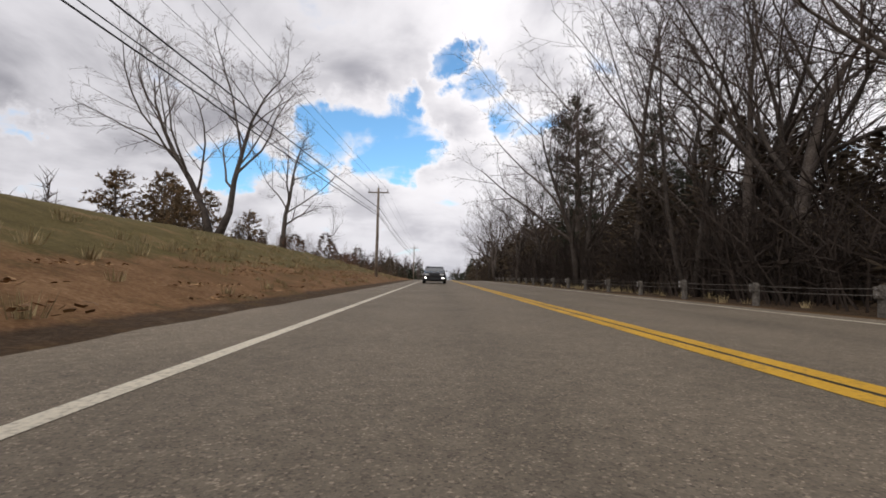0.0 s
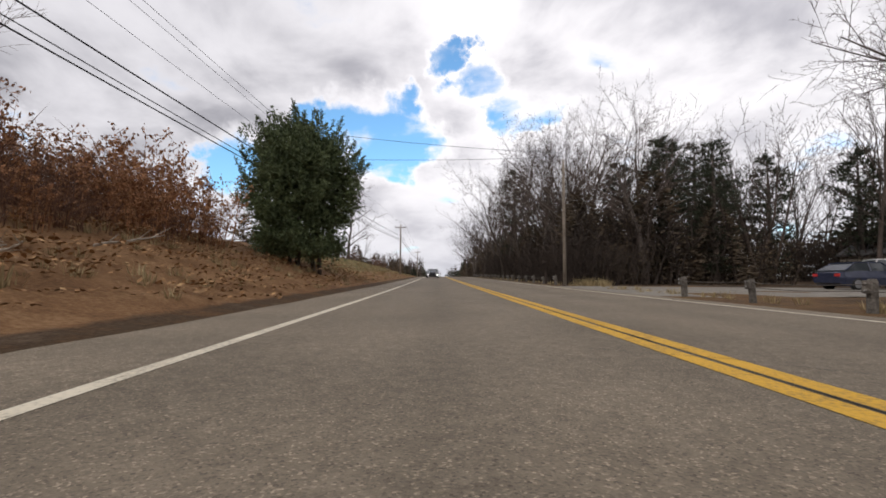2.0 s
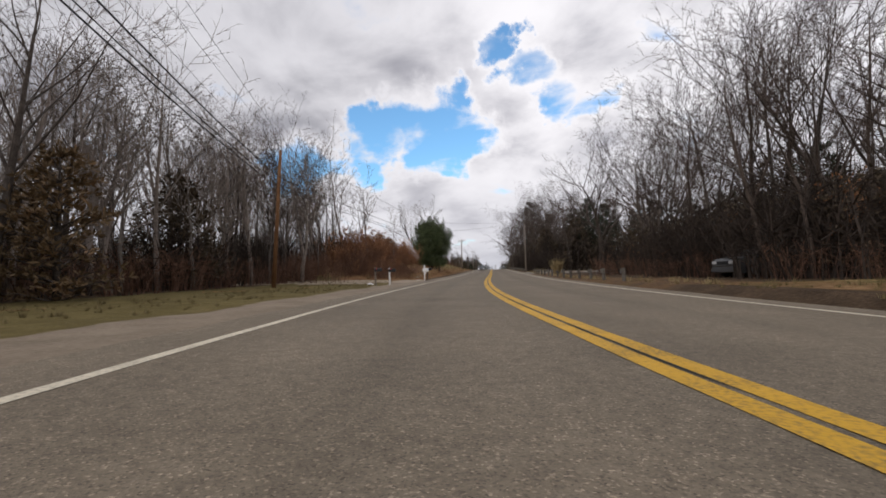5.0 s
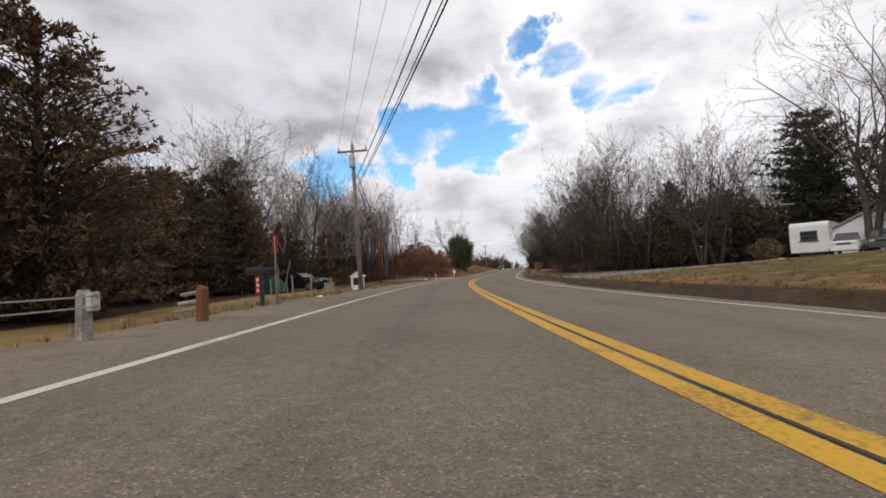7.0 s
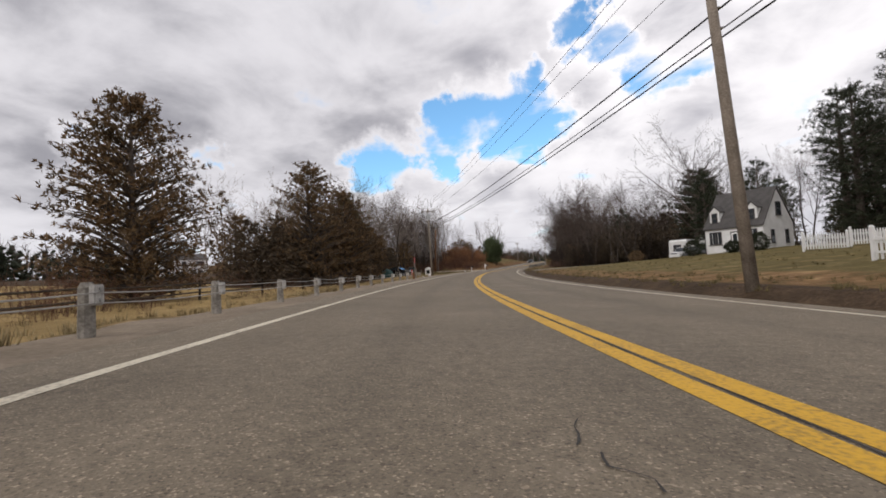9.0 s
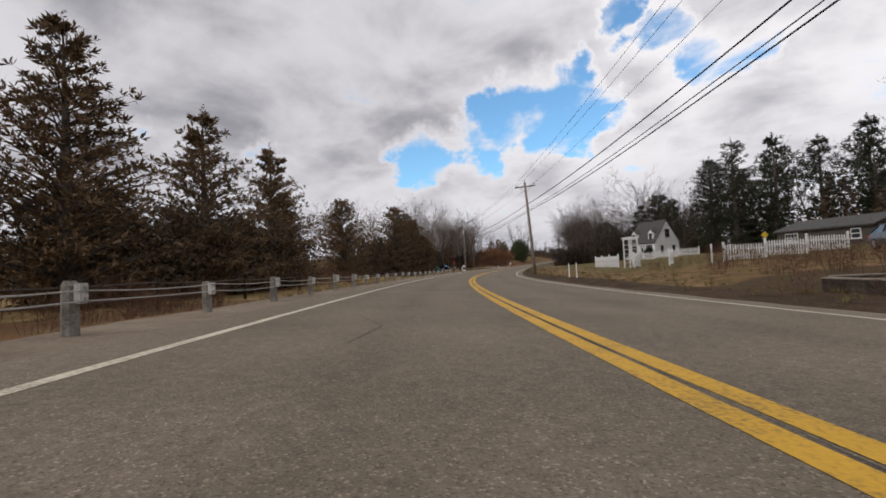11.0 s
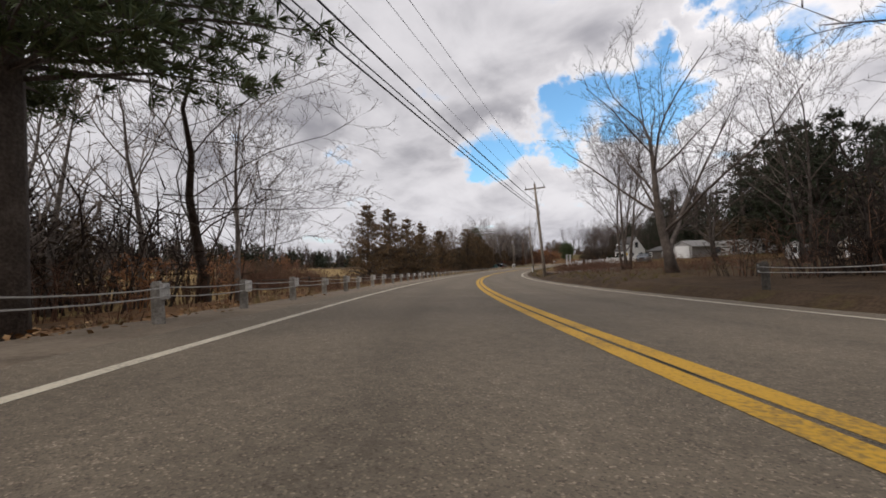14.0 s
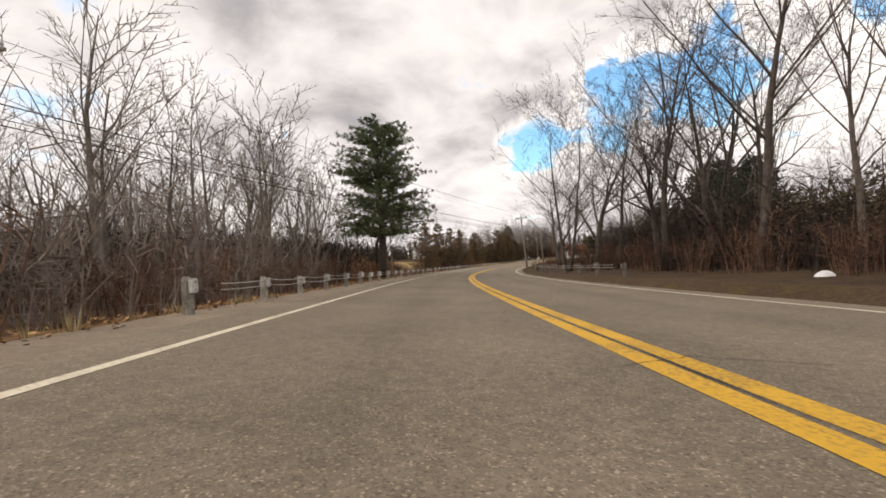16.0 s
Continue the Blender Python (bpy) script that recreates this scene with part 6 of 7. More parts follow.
def garage(label, w, d, eave, ridge, doors, siding, roof):
    e = thing("garage", label, "garage")
    walls(e, w, d, eave, ridge, siding, "y")
    gable_roof(e, w, d, eave + 0.02, ridge + 0.05, 0.3, roof, "y")
    for x, dw in doors:
        sp = Soup()
        sp.box((x, -0.03, 1.05), (dw + 0.16, 0.06, 2.2))
        fr = part("door_frame", sp, TRIM_WHITE, e)
        for k in range(4):
            sp = Soup()
            sp.box((x, -0.07, 0.27 + 0.5 * k), (dw, 0.05, 0.47))
            part("door_panel", sp, SIDING, fr, bevel=0.012)
    return e


def long_house(name, label, w, d, eave, ridge, siding, roof, wins, category="house", along="x", doors=()):
    e = thing(name, label, category)
    walls(e, w, d, eave, ridge, siding, along)
    gable_roof(e, w, d, eave + 0.02, ridge + 0.05, 0.3, roof, along)
    for x, z, ww, hh in wins:
        window(e, x, -0.02, z, ww, hh, "y-", TRIM_WHITE if siding is SIDING_DARK else TRIM_DARK, 2 if ww > 1.3 else 1)
    for x in doors:
        door_on(e, x, -0.02, 0.05, 1.0, 2.1, TRIM_WHITE, TRIM_DARK)
    return e


# fronts look along -y of the thing; a turn of 90 faces the road from its right-hand side
place(cape_house(), 99.3, 24.0, -57, 0.0, 0.93)
place(garage("white two-door garage with a gabled grey roof", 6.4, 4.8, 2.15, 3.5, ((-1.55, 2.5), (1.55, 2.5)), SIDING, SHINGLE_PALE), 75.5, 30.5, -73, -0.1, 0.92)
place(long_house("ranch_house", "low dark-sided ranch house with a shallow roof", 10.0, 5.0, 2.2, 3.05, SIDING_DARK, SHINGLE, ((-3.2, 1.5, 1.5, 0.9), (3.4, 1.5, 0.9, 0.9))), 138.6, 27.2, -81, -0.4, 0.82)
place(garage("white shed with a gabled roof and a wide door", 3.6, 4.2, 2.0, 2.8, ((0, 2.5),), SIDING_GREY, SHINGLE_PALE), 147.3, 29.2, -60, -0.3)
place(long_house("mobile_home", "long pale mobile home with a nearly flat roof", 11.0, 3.8, 2.5, 2.85, SIDING_GREY, SHINGLE_PALE, ((-3.8, 1.5, 0.8, 1.0), (-1.0, 1.5, 0.8, 1.0), (3.9, 1.5, 0.8, 1.0)), "mobile home", "x", (1.8,)), 142.5, 39.0, -52, -0.5, 0.95)
place(long_house("garden_shed", "small white garden shed with a low gabled roof", 2.6, 2.6, 1.9, 2.6, SIDING_GREY, SHINGLE_PALE, (), "shed", "y", (0,)), 166.0, 36.0, -40, 0, 0.75)
place(long_house("garden_shed", "small grey-white shed with a dark doorway", 2.8, 2.8, 1.8, 2.7, SIDING_TAN, SHINGLE_PALE, (), "shed", "y", (0,)), 172.0, 38.0, -40, 0, 0.75)
place(long_house("bungalow", "tan clapboard bungalow half hidden in the trees", 11.0, 8.0, 2.7, 4.9, SIDING_TAN, SHINGLE, ((-3.6, 1.5, 1.2, 1.2), (0.5, 1.5, 1.2, 1.2), (3.8, 1.5, 1.2, 1.2)), "house", "x"), -5.0, 38.0, -80)
place(long_house("raised_ranch", "white two-storey raised ranch across the pasture", 13.0, 8.0, 4.6, 6.3, SIDING, SHINGLE, ((-4.2, 3.4, 2.4, 1.3), (0.0, 3.4, 1.2, 1.3), (4.2, 3.4, 2.0, 1.3), (-4.2, 1.0, 1.4, 1.0), (4.2, 1.0, 1.4, 1.0))), 40.0, -95.0, 60)


# ---- vehicles ----
def wheel(parent, x, y, r, w):
    sp = Soup()
    sx = 1 if x > 0 else -1
    sp.tube([(x - sx * w, y, r), (x - sx * w * 0.9, y, r), (x - sx * w * 0.1, y, r), (x, y, r)], [r * 0.9, r, r, r * 0.9], 18)
    wh = part("tyre", sp, RUBBER, parent)
    sp = Soup()
    sp.tube([(x - sx * 0.02, y, r), (x + sx * 0.008, y, r), (x + sx * 0.012, y, r)], [r * 0.66, r * 0.66, r * 0.2], 14)
    part("rim", sp, RIM, wh)


def loft(parent, name, sections, mat, bevel=0.0, label=""):
    """A shell through cross-sections given as y, half width low, half width high, z low, z high."""
    sp = Soup()
    for y, w0, w1, z0, z1 in sections:
        zm = z0 + (z1 - z0) * 0.55
        wm = max(w0, w1) * 1.0
        sp.v += [Vector(p) for p in ((-w0 * 0.93, y, z0), (w0 * 0.93, y, z0), (wm, y, zm - 0.12), (wm, y, zm), (w1 * 0.93, y, z1 - 0.02), (w1 * 0.6, y, z1), (-w1 * 0.6, y, z1), (-w1 * 0.93, y, z1 - 0.02), (-wm, y, zm), (-wm, y, zm - 0.12))]
    n = 10
    sp.f.append(tuple(reversed(range(n))))
    sp.f.append(tuple((len(sections) - 1) * n + k for k in range(n)))
    for i in range(len(sections) - 1):
        for k in range(n):
            a, b = i * n + k, i * n + (k + 1) % n
            sp.f.append((a, b, b + n, a + n))
    return part(name, sp, mat, parent, label, False, bevel)


def vehicle(name, label, category, paint, length, width, hood_z, belt_z, roof_z, cab, clear=0.24, wheel_r=0.34, bed=None, lit=False):
    """A vehicle whose nose points along -y. cab: the glasshouse's y at the belt's front, roof's front, roof's back and belt's back."""
    e = thing(name, label, category)
    h, w = length / 2, width / 2
    secs = [(-h, w * 0.80, w * 0.74, clear + 0.16, hood_z - 0.20), (-h + 0.12, w * 0.93, w * 0.86, clear + 0.02, hood_z - 0.06), (-h + 0.6, w, w * 0.94, clear, hood_z), (cab[0], w, w * 0.95, clear, belt_z), ((cab[0] + cab[3]) / 2, w, w * 0.95, clear, belt_z + 0.02),
            (cab[3], w, w * 0.94, clear, belt_z), (h - 0.3, w * 0.98, w * 0.9, clear + 0.03, belt_z - 0.02), (h, w * 0.88, w * 0.8, clear + 0.18, belt_z - 0.1)]
    if bed:
        secs = secs[:6] + [(h - 0.2, w, w * 0.96, clear + 0.03, bed), (h, w * 0.97, w * 0.93, clear + 0.1, bed - 0.02)]
    body = loft(e, "body", secs, paint)
    tw = w * 0.74
    gl = [(cab[0], w * 0.90, w * 0.90, belt_z - 0.04, belt_z + 0.03), (cab[1], w * 0.88, tw, belt_z - 0.04, roof_z - 0.05), (cab[2], w * 0.88, tw, belt_z - 0.04, roof_z - 0.05), (cab[3], w * 0.90, w * 0.88, belt_z - 0.04, belt_z + 0.03)]
    for k, pane in enumerate(("windshield", "cabin_glass", "rear_window")):
        sp = Soup()
        for y, w0, w1, z0, z1 in gl[k:k + 2]:
            sp.v += [Vector(p) for p in ((-w0, y, z0), (w0, y, z0), (w1, y, z1), (-w1, y, z1))]
        sp.f += [(3, 2, 1, 0), (4, 5, 6, 7)] + [(q, (q + 1) % 4, 4 + (q + 1) % 4, 4 + q) for q in range(4)]
        part(pane, sp, GLASS, e)
    sp = Soup()
    sp.box((0, (cab[1] + cab[2]) / 2, roof_z - 0.03), (tw * 2 + 0.03, cab[2] - cab[1] + 0.1, 0.07))
    part("roof_panel", sp, paint, e, bevel=0.02)
    for sx in (-1, 1):
        for (ya, za), (yb, zb) in (((cab[0] + 0.04, belt_z), (cab[1], roof_z - 0.05)), ((cab[3] - 0.04, belt_z), (cab[2], roof_z - 0.05)), (((cab[1] + cab[2]) / 2, belt_z), ((cab[1] + cab[2]) / 2, roof_z - 0.05))):
            sp = Soup()
            sp.tube([(sx * w * 0.9, ya, za), (sx * (tw + 0.01), yb, zb)], [0.045, 0.035], 5)
            part("pillar", sp, paint, e)
        sp = Soup()
        sp.box((sx * (w + 0.06), cab[0] + 0.35, belt_z + 0.06), (0.16, 0.1, 0.12))
        part("mirror", sp, paint, e, bevel=0.02)
        for yy in (-h + 0.85, h - 0.9):
            wheel(e, sx * (w + 0.005), yy, wheel_r, 0.22)
        sp = Soup()
        sp.box((sx * w * 0.62, -h + 0.02, hood_z - 0.24), (width * 0.17, 0.1, 0.13))
        part("headlight", sp, LAMP_OFF, e, bevel=0.015)
        if lit:
            sp = Soup()
            sp.tube([(sx * w * 0.72, -h - 0.02, clear + 0.24), (sx * w * 0.72, -h + 0.03, clear + 0.24)], [0.075, 0.095], 12)
            part("fog_lamp", sp, LAMP_ON, e, "bright lit fog lamp")
        sp = Soup()
        sp.box((sx * w * 0.72, h - 0.01, belt_z - 0.22), (width * 0.16, 0.06, 0.14))
        part("tail_light", sp, RED, e)
    sp = Soup()
    sp.box((0, -h + 0.015, hood_z - 0.26), (width * 0.44, 0.07, 0.16))
    part("grille", sp, BLACK_TRIM, e, bevel=0.01)
    sp = Soup()
    sp.box((0, -h + 0.02, clear + 0.14), (width * 0.86, 0.16, 0.18))
    part("bumper", sp, BLACK_TRIM if lit else paint, e, bevel=0.03)
    return e


place(vehicle("black_car", "black two-door coupe with lit fog lamps on the road", "car", CAR_BLACK, 4.9, 1.92, 0.95, 0.98, 1.43, (-0.75, 0.05, 1.15, 1.9), 0.17, 0.36, lit=True), -37.9, -2.75, 0, 0.0)
place(vehicle("blue_car", "dark blue hatchback parked on the gravel drive", "car", CAR_BLUE, 4.3, 1.75, 0.98, 1.0, 1.46, (-0.9, -0.3, 1.2, 1.9), 0.2, 0.32), 8.8, 20.4, 92)
place(vehicle("white_suv", "white sport utility vehicle parked before the bungalow", "car", CAR_WHITE, 4.6, 1.85, 1.1, 1.12, 1.75, (-0.9, -0.4, 1.9, 2.2), 0.25, 0.36), 6.5, 25.5, 70)
place(vehicle("pickup_truck", "white pickup truck parked before the garage", "truck", CAR_WHITE, 5.5, 1.95, 1.15, 1.18, 1.85, (-1.0, -0.5, 0.5, 0.85), 0.32, 0.40, bed=1.2), 79.0, 26.8, -46, 0, 0.86)
place(vehicle("grey_suv", "dark grey sport utility vehicle parked beside the pickup", "car", CAR_GREY, 4.5, 1.85, 1.05, 1.08, 1.7, (-0.9, -0.35, 1.8, 2.15), 0.25, 0.35), 81.2, 27.6, -48, 0, 0.86)
place(vehicle("grey_car", "old grey car parked on the grass by the ranch house", "car", CAR_GREY, 4.4, 1.75, 0.95, 0.98, 1.42, (-0.9, -0.2, 1.1, 1.8), 0.2, 0.32), 151.5, 22.6, -20)
place(vehicle("grey_car", "old grey car half hidden in the brush by the wood", "car", CAR_GREY, 4.4, 1.75, 0.95, 0.98, 1.42, (-0.9, -0.2, 1.1, 1.8), 0.2, 0.32), 58.0, 13.0, -80)


def camper():
    e = thing("travel_trailer", "white travel trailer with a rounded front", "trailer")
    sp = Soup()
    out = [(-2.8, 0.55), (2.8, 0.55), (2.8, 2.55), (2.5, 2.8), (-2.3, 2.8), (-2.75, 2.3), (-2.95, 1.3)]
    sp.prism(out, -1.15, 1.15)
    part("body", sp, SIDING, e, bevel=0.05)
    for x in (-1.5, 0.3, 1.8):
        window(e, x, -1.16, 1.75, 0.85, 0.6, "y-", TRIM_DARK)
    window(e, 2.8, 0, 1.8, 1.0, 0.7, "x+", TRIM_DARK)
    for y in (-1.1, 1.1):
        sp = Soup()
        sp.tube([(0.2, y - 0.1, 0.34), (0.2, y + 0.1, 0.34)], [0.34, 0.34], 14)
        part("tyre", sp, RUBBER, e)
    sp = Soup()
    sp.box((0, 0, 0.45), (5.4, 1.4, 0.2))
    part("chassis", sp, BLACK_TRIM, e)
    return e


place(camper(), 70.7, 30.0, 226, 0, 1.12)


# ---- mailboxes, signs, fences and yard things ----
def mailbox(name, label, post_mat, box_mat, h, finial=False, arm=True):
    e = thing(name, label, "mailbox")
    sp = Soup()
    sp.box((0, 0, h / 2 - 0.15), (0.1, 0.1, h + 0.3))
    part("post", sp, post_mat, e, bevel=0.008)
    if finial:
        sp = Soup()
        sp.tube([(0, 0, h), (0, 0, h + 0.05), (0, 0, h + 0.10), (0, 0, h + 0.15)], [0.08, 0.03, 0.055, 0.008], 8)
        part("finial", sp, post_mat, e)
    if arm:
        sp = Soup()
        sp.box((0.2, 0, h - 0.32), (0.52, 0.08, 0.08))
        part("arm", sp, post_mat, e, bevel=0.006)
    sp = Soup()
    z = h - 0.28
    out = [(-0.085, z), (0.085, z)] + [(0.085 * math.cos(a), z + 0.14 + 0.085 * math.sin(a)) for a in [math.pi * k / 6 for k in range(7)]]
    sp.prism(out, -0.05, 0.43)
    box = part("box", sp, box_mat, e, smooth=False)
    box.matrix_basis = pose(0, 0, 0, 0, 0, -90)
    sp = Soup()
    sp.box((0.1, 0.12, z + 0.2), (0.015, 0.03, 0.14))
    flag = part("flag", sp, RED, e)
    flag.matrix_basis = pose(0, 0, 0, 0, 0, -90)
    return e


def post_box():
    """A tall white post with a ball finial; the box is carried across it on a bracket."""
    e = thing("mailbox", "white mailbox across a tall white post with ball finial", "mailbox")
    sp = Soup()
    sp.box((0, 0, 0.55), (0.10, 0.10, 1.4))
    post = part("post", sp, TRIM_WHITE, e, bevel=0.01)
    sp = Soup()
    sp.tube([(0, 0, 1.25), (0, 0, 1.28), (0, 0, 1.30), (0, 0, 1.33), (0, 0, 1.37), (0, 0, 1.41), (0, 0, 1.43)], [0.07, 0.065, 0.03, 0.045, 0.056, 0.04, 0.006], 10)
    part("finial", sp, TRIM_WHITE, post, smooth=True)
    sp = Soup()
    out = [(-0.10, 0.86), (0.10, 0.86)] + [(0.10 * math.cos(a), 1.0 + 0.12 * math.sin(a)) for a in [math.pi * k / 8 for k in range(9)]]
    sp.prism(out, -0.19, 0.36)
    box = part("box", sp, TRIM_WHITE, e, "white box with a dark latch on its door")
    box.matrix_basis = pose(0, 0.13, 0, 0, 0, -90)
    sp = Soup()
    sp.box((0, 0.365, 1.0), (0.05, 0.012, 0.11))
    part("latch", sp, BLACK_TRIM, box, bevel=0.004)
    sp = Soup()
    sp.box((0.08, 0.13, 0.82), (0.5, 0.16, 0.05))
    sp.prism([(0.05, 0.52), (0.10, 0.56), (0.17, 0.78), (0.05, 0.78)], -0.03, 0.03)
    part("bracket", sp, TRIM_WHITE, e)
    return e


place(post_box(), 39.1, -6.1, 0)
place(mailbox("mailbox", "black mailbox on a dark post behind the white one", TIMBER, BLACK_TRIM, 1.2, False, False), 38.2, -5.98, 0)
place(mailbox("mailbox", "black mailbox on a leaning white post", TRIM_WHITE, BLACK_TRIM, 1.15, False, False), 50.0, -6.9, 0, 0, 1, 4)
place(mailbox("mailbox", "black mailbox on a weathered wooden post", POLE_WOOD, BLACK_TRIM, 1.2, False, False), 51.2, -7.6, 0)


def number_post():
    """A mailbox whose tall stake carries a red plate with plain marks."""
    e = mailbox("mailbox", "black mailbox on a post with a red plate above", PALE_WOOD, BLACK_TRIM, 1.25, False, False)
    sp = Soup()
    sp.tube([(0.0, 0.09, 0.0), (0.0, 0.09, 2.2)], [0.022, 0.022], 6)
    part("stake", sp, STEEL, e)
    sp = Soup()
    sp.box((0.0, 0.055, 1.95), (0.14, 0.02, 0.62))
    plate = part("number_plate", sp, RED, e, "red upright plate with pale marks")
    for z in (2.12, 1.95, 1.78):
        sp = Soup()
        sp.box((0.0, 0.04, z), (0.06, 0.012, 0.1))
        part("mark", sp, TRIM_WHITE, plate)
    return e


place(number_post(), 98.3, -6.8, 180, 0, 0.93)
marker = mailbox("mailbox", "black mailbox on a dark green post with a red plate", TARP, BLACK_TRIM, 1.15, False, False)
sp = Soup()
sp.box((0.085, 0.075, 0.58), (0.13, 0.02, 0.52))
face = part("number_plate", sp, RED, marker, "red upright plate with pale marks", bevel=0.006)
for z in (0.73, 0.58, 0.43):
    sp = Soup()
    sp.box((0.085, 0.09, z), (0.06, 0.012, 0.09))
    part("mark", sp, TRIM_WHITE, face)
place(marker, 99.3, -6.85, 180)


def kiosk():
    e = thing("roadside_hut", "small white wooden hut with a gabled roof on the verge", "hut")
    walls(e, 0.95, 0.85, 1.05, 1.35, TRIM_WHITE, "y")
    gable_roof(e, 0.95, 0.85, 1.06, 1.38, 0.12, TRIM_WHITE, "y", thick=0.05)
    # the wall is closed; a black panel stands in for the shade inside
    sp = Soup()
    sp.box((0, -0.012, 0.62), (0.55, 0.03, 0.62))
    part("opening_shade", sp, BLACK_TRIM, e, "black panel standing in for the shaded open front")
    return e


place(kiosk(), 80.6, -8.35, 0, 0, 0.85)

pallet = thing("wooden_pallet", "bleached wooden pallet propped on its edge", "pallet")
for i in range(5):
    sp = Soup()
    sp.box((0, 0, 0.12 + 0.19 * i), (1.0, 0.03, 0.12))
    part("slat", sp, PALE_WOOD, pallet, bevel=0.004)
for x in (-0.45, 0, 0.45):
    sp = Soup()
    sp.box((x, 0.06, 0.5), (0.07, 0.09, 1.0))
    part("runner", sp, PALE_WOOD, pallet)
place(pallet, 85.2, -8.9, 12, 0, 0.6, -10)

stake = thing("fence_stake", "thin bleached fence stake in the dry grass", "stake", "stakes in the grass")
sp = Soup()
sp.tube([(0, 0, -0.2), (0.02, 0, 0.6), (0.0, 0.02, 1.15)], [0.045, 0.04, 0.03], 6)
part("shaft", sp, PALE_WOOD, stake)
place(stake, 88.2, -11.2, 0, 0, 0.8, 4)
for s, lat, k, ln in ((89.3, -9.6, 0.95, -3), (91.6, -7.9, 0.92, 5), (85.5, -11.4, 0.7, 3), (84.2, -10.4, 0.7, -6)):
    put_copy(stake, s, lat, 40, 0, k, ln)
bar = thing("leaning_plank", "pale plank leaning against the brush", "plank")
sp = Soup()
sp.tube([(0, 0, 0), (0.5, 0, 2.0)], [0.03, 0.022], 5)
part("plank", sp, PALE_WOOD, bar)
place(bar, 84.6, -12.0, 0)
slant = thing("leaning_stake", "bleached stake leaning beside the small pallet", "stake")
sp = Soup()
sp.tube([(0, 0, -0.1), (0.16, 0.05, 0.85)], [0.05, 0.04], 6)
part("shaft", sp, PALE_WOOD, slant)
place(slant, 88.0, -8.1, 0)

tarp = thing("tarp_pile", "pile of wood under a dark green tarp", "tarp")
sp = Soup()
rt = random.Random(2)
nx, ny = 11, 7
for i in range(nx):
    for j in range(ny):
        u, v = i / (nx - 1) * 2 - 1, j / (ny - 1) * 2 - 1
        z = 0.95 * (1 - abs(u) ** 4) * (1 - abs(v) ** 3) + rt.uniform(-0.05, 0.05)
        sp.v.append(Vector((u * 1.6, v * 0.8, max(z, 0))))
sp.f = [(i * ny + j, (i + 1) * ny + j, (i + 1) * ny + j + 1, i * ny + j + 1) for i in range(nx - 1) for j in range(ny - 1)]
part("cover", sp, TARP, tarp, smooth=True)
place(tarp, 80.8, -15.4, 10, 0, 1.3)
place(vehicle("black_car", "old black car parked under the cedars by the tarp", "car", CAR_BLACK, 4.3, 1.75, 0.95, 0.98, 1.42, (-0.9, -0.2, 1.1, 1.8), 0.2, 0.32), 79.0, -13.2, 80)

picnic = thing("plank_bench", "dark wooden bench table beyond the fence", "bench")
for c, size in (((0, 0, 0.72), (1.8, 0.7, 0.05)), ((0, -0.65, 0.42), (1.8, 0.28, 0.05)), ((0, 0.65, 0.42), (1.8, 0.28, 0.05))):
    sp = Soup()
    sp.box(c, size)
    part("board", sp, TIMBER, picnic, bevel=0.01)
for x in (-0.7, 0.7):
    for y in (-1, 1):
        sp = Soup()
        sp.tube([(x, y * 0.6, 0), (x, y * 0.15, 0.7)], [0.05, 0.05], 5)
        part("leg", sp, TIMBER, picnic)
place(picnic, 108.0, -11.0, 10)


# rough rail fence at the pasture
def rail_span(s0, l0, s1, l1, label):
    e = thing("rail_fence", label, "fence")
    for s, lat in ((s0, l0), (s1, l1)):
        p = spot(s, lat)
        sp = Soup()
        sp.tube([p - Vector((0, 0, 0.3)), p + Vector((0.02, 0.01, 0.95))], [0.06, 0.05], 6)
        part("post", sp, TIMBER, e)
    for z in (0.45, 0.85):
        a, b = spot(s0, l0, z), spot(s1, l1, z - 0.03)
        sp = Soup()
        sp.tube([a, a.lerp(b, 0.5) + Vector((0, 0, -0.04)), b], [0.035, 0.04, 0.03], 5)
        part("rail", sp, TIMBER, e)


for i in range(9):
    rail_span(150 + 6 * i, -10.3 - 0.2 * (i % 2), 156 + 6 * i, -10.3 - 0.2 * ((i + 1) % 2), "dark weathered rail fence along the pasture")
for i in range(5):
    rail_span(106 + 6 * i, -13.0, 112 + 6 * i, -13.0, "thin dark rail fence behind the posts")
gate = thing("hurdle", "bleached wooden hurdle by the cable fence", "fence")
for i in range(4):
    sp = Soup()
    sp.tube([(-1.1, 0, 0.18 + 0.17 * i), (1.1, 0.03, 0.16 + 0.17 * i)], [0.035, 0.03], 5)
    part("rail", sp, PALE_WOOD, gate)
for x in (-0.9, 0.9):
    sp = Soup()
    sp.tube([(x, 0.03, -0.2), (x, 0.03, 0.8)], [0.05, 0.045], 6)
    part("post", sp, PALE_WOOD, gate)
place(gate, 174.5, -7.0, 90)


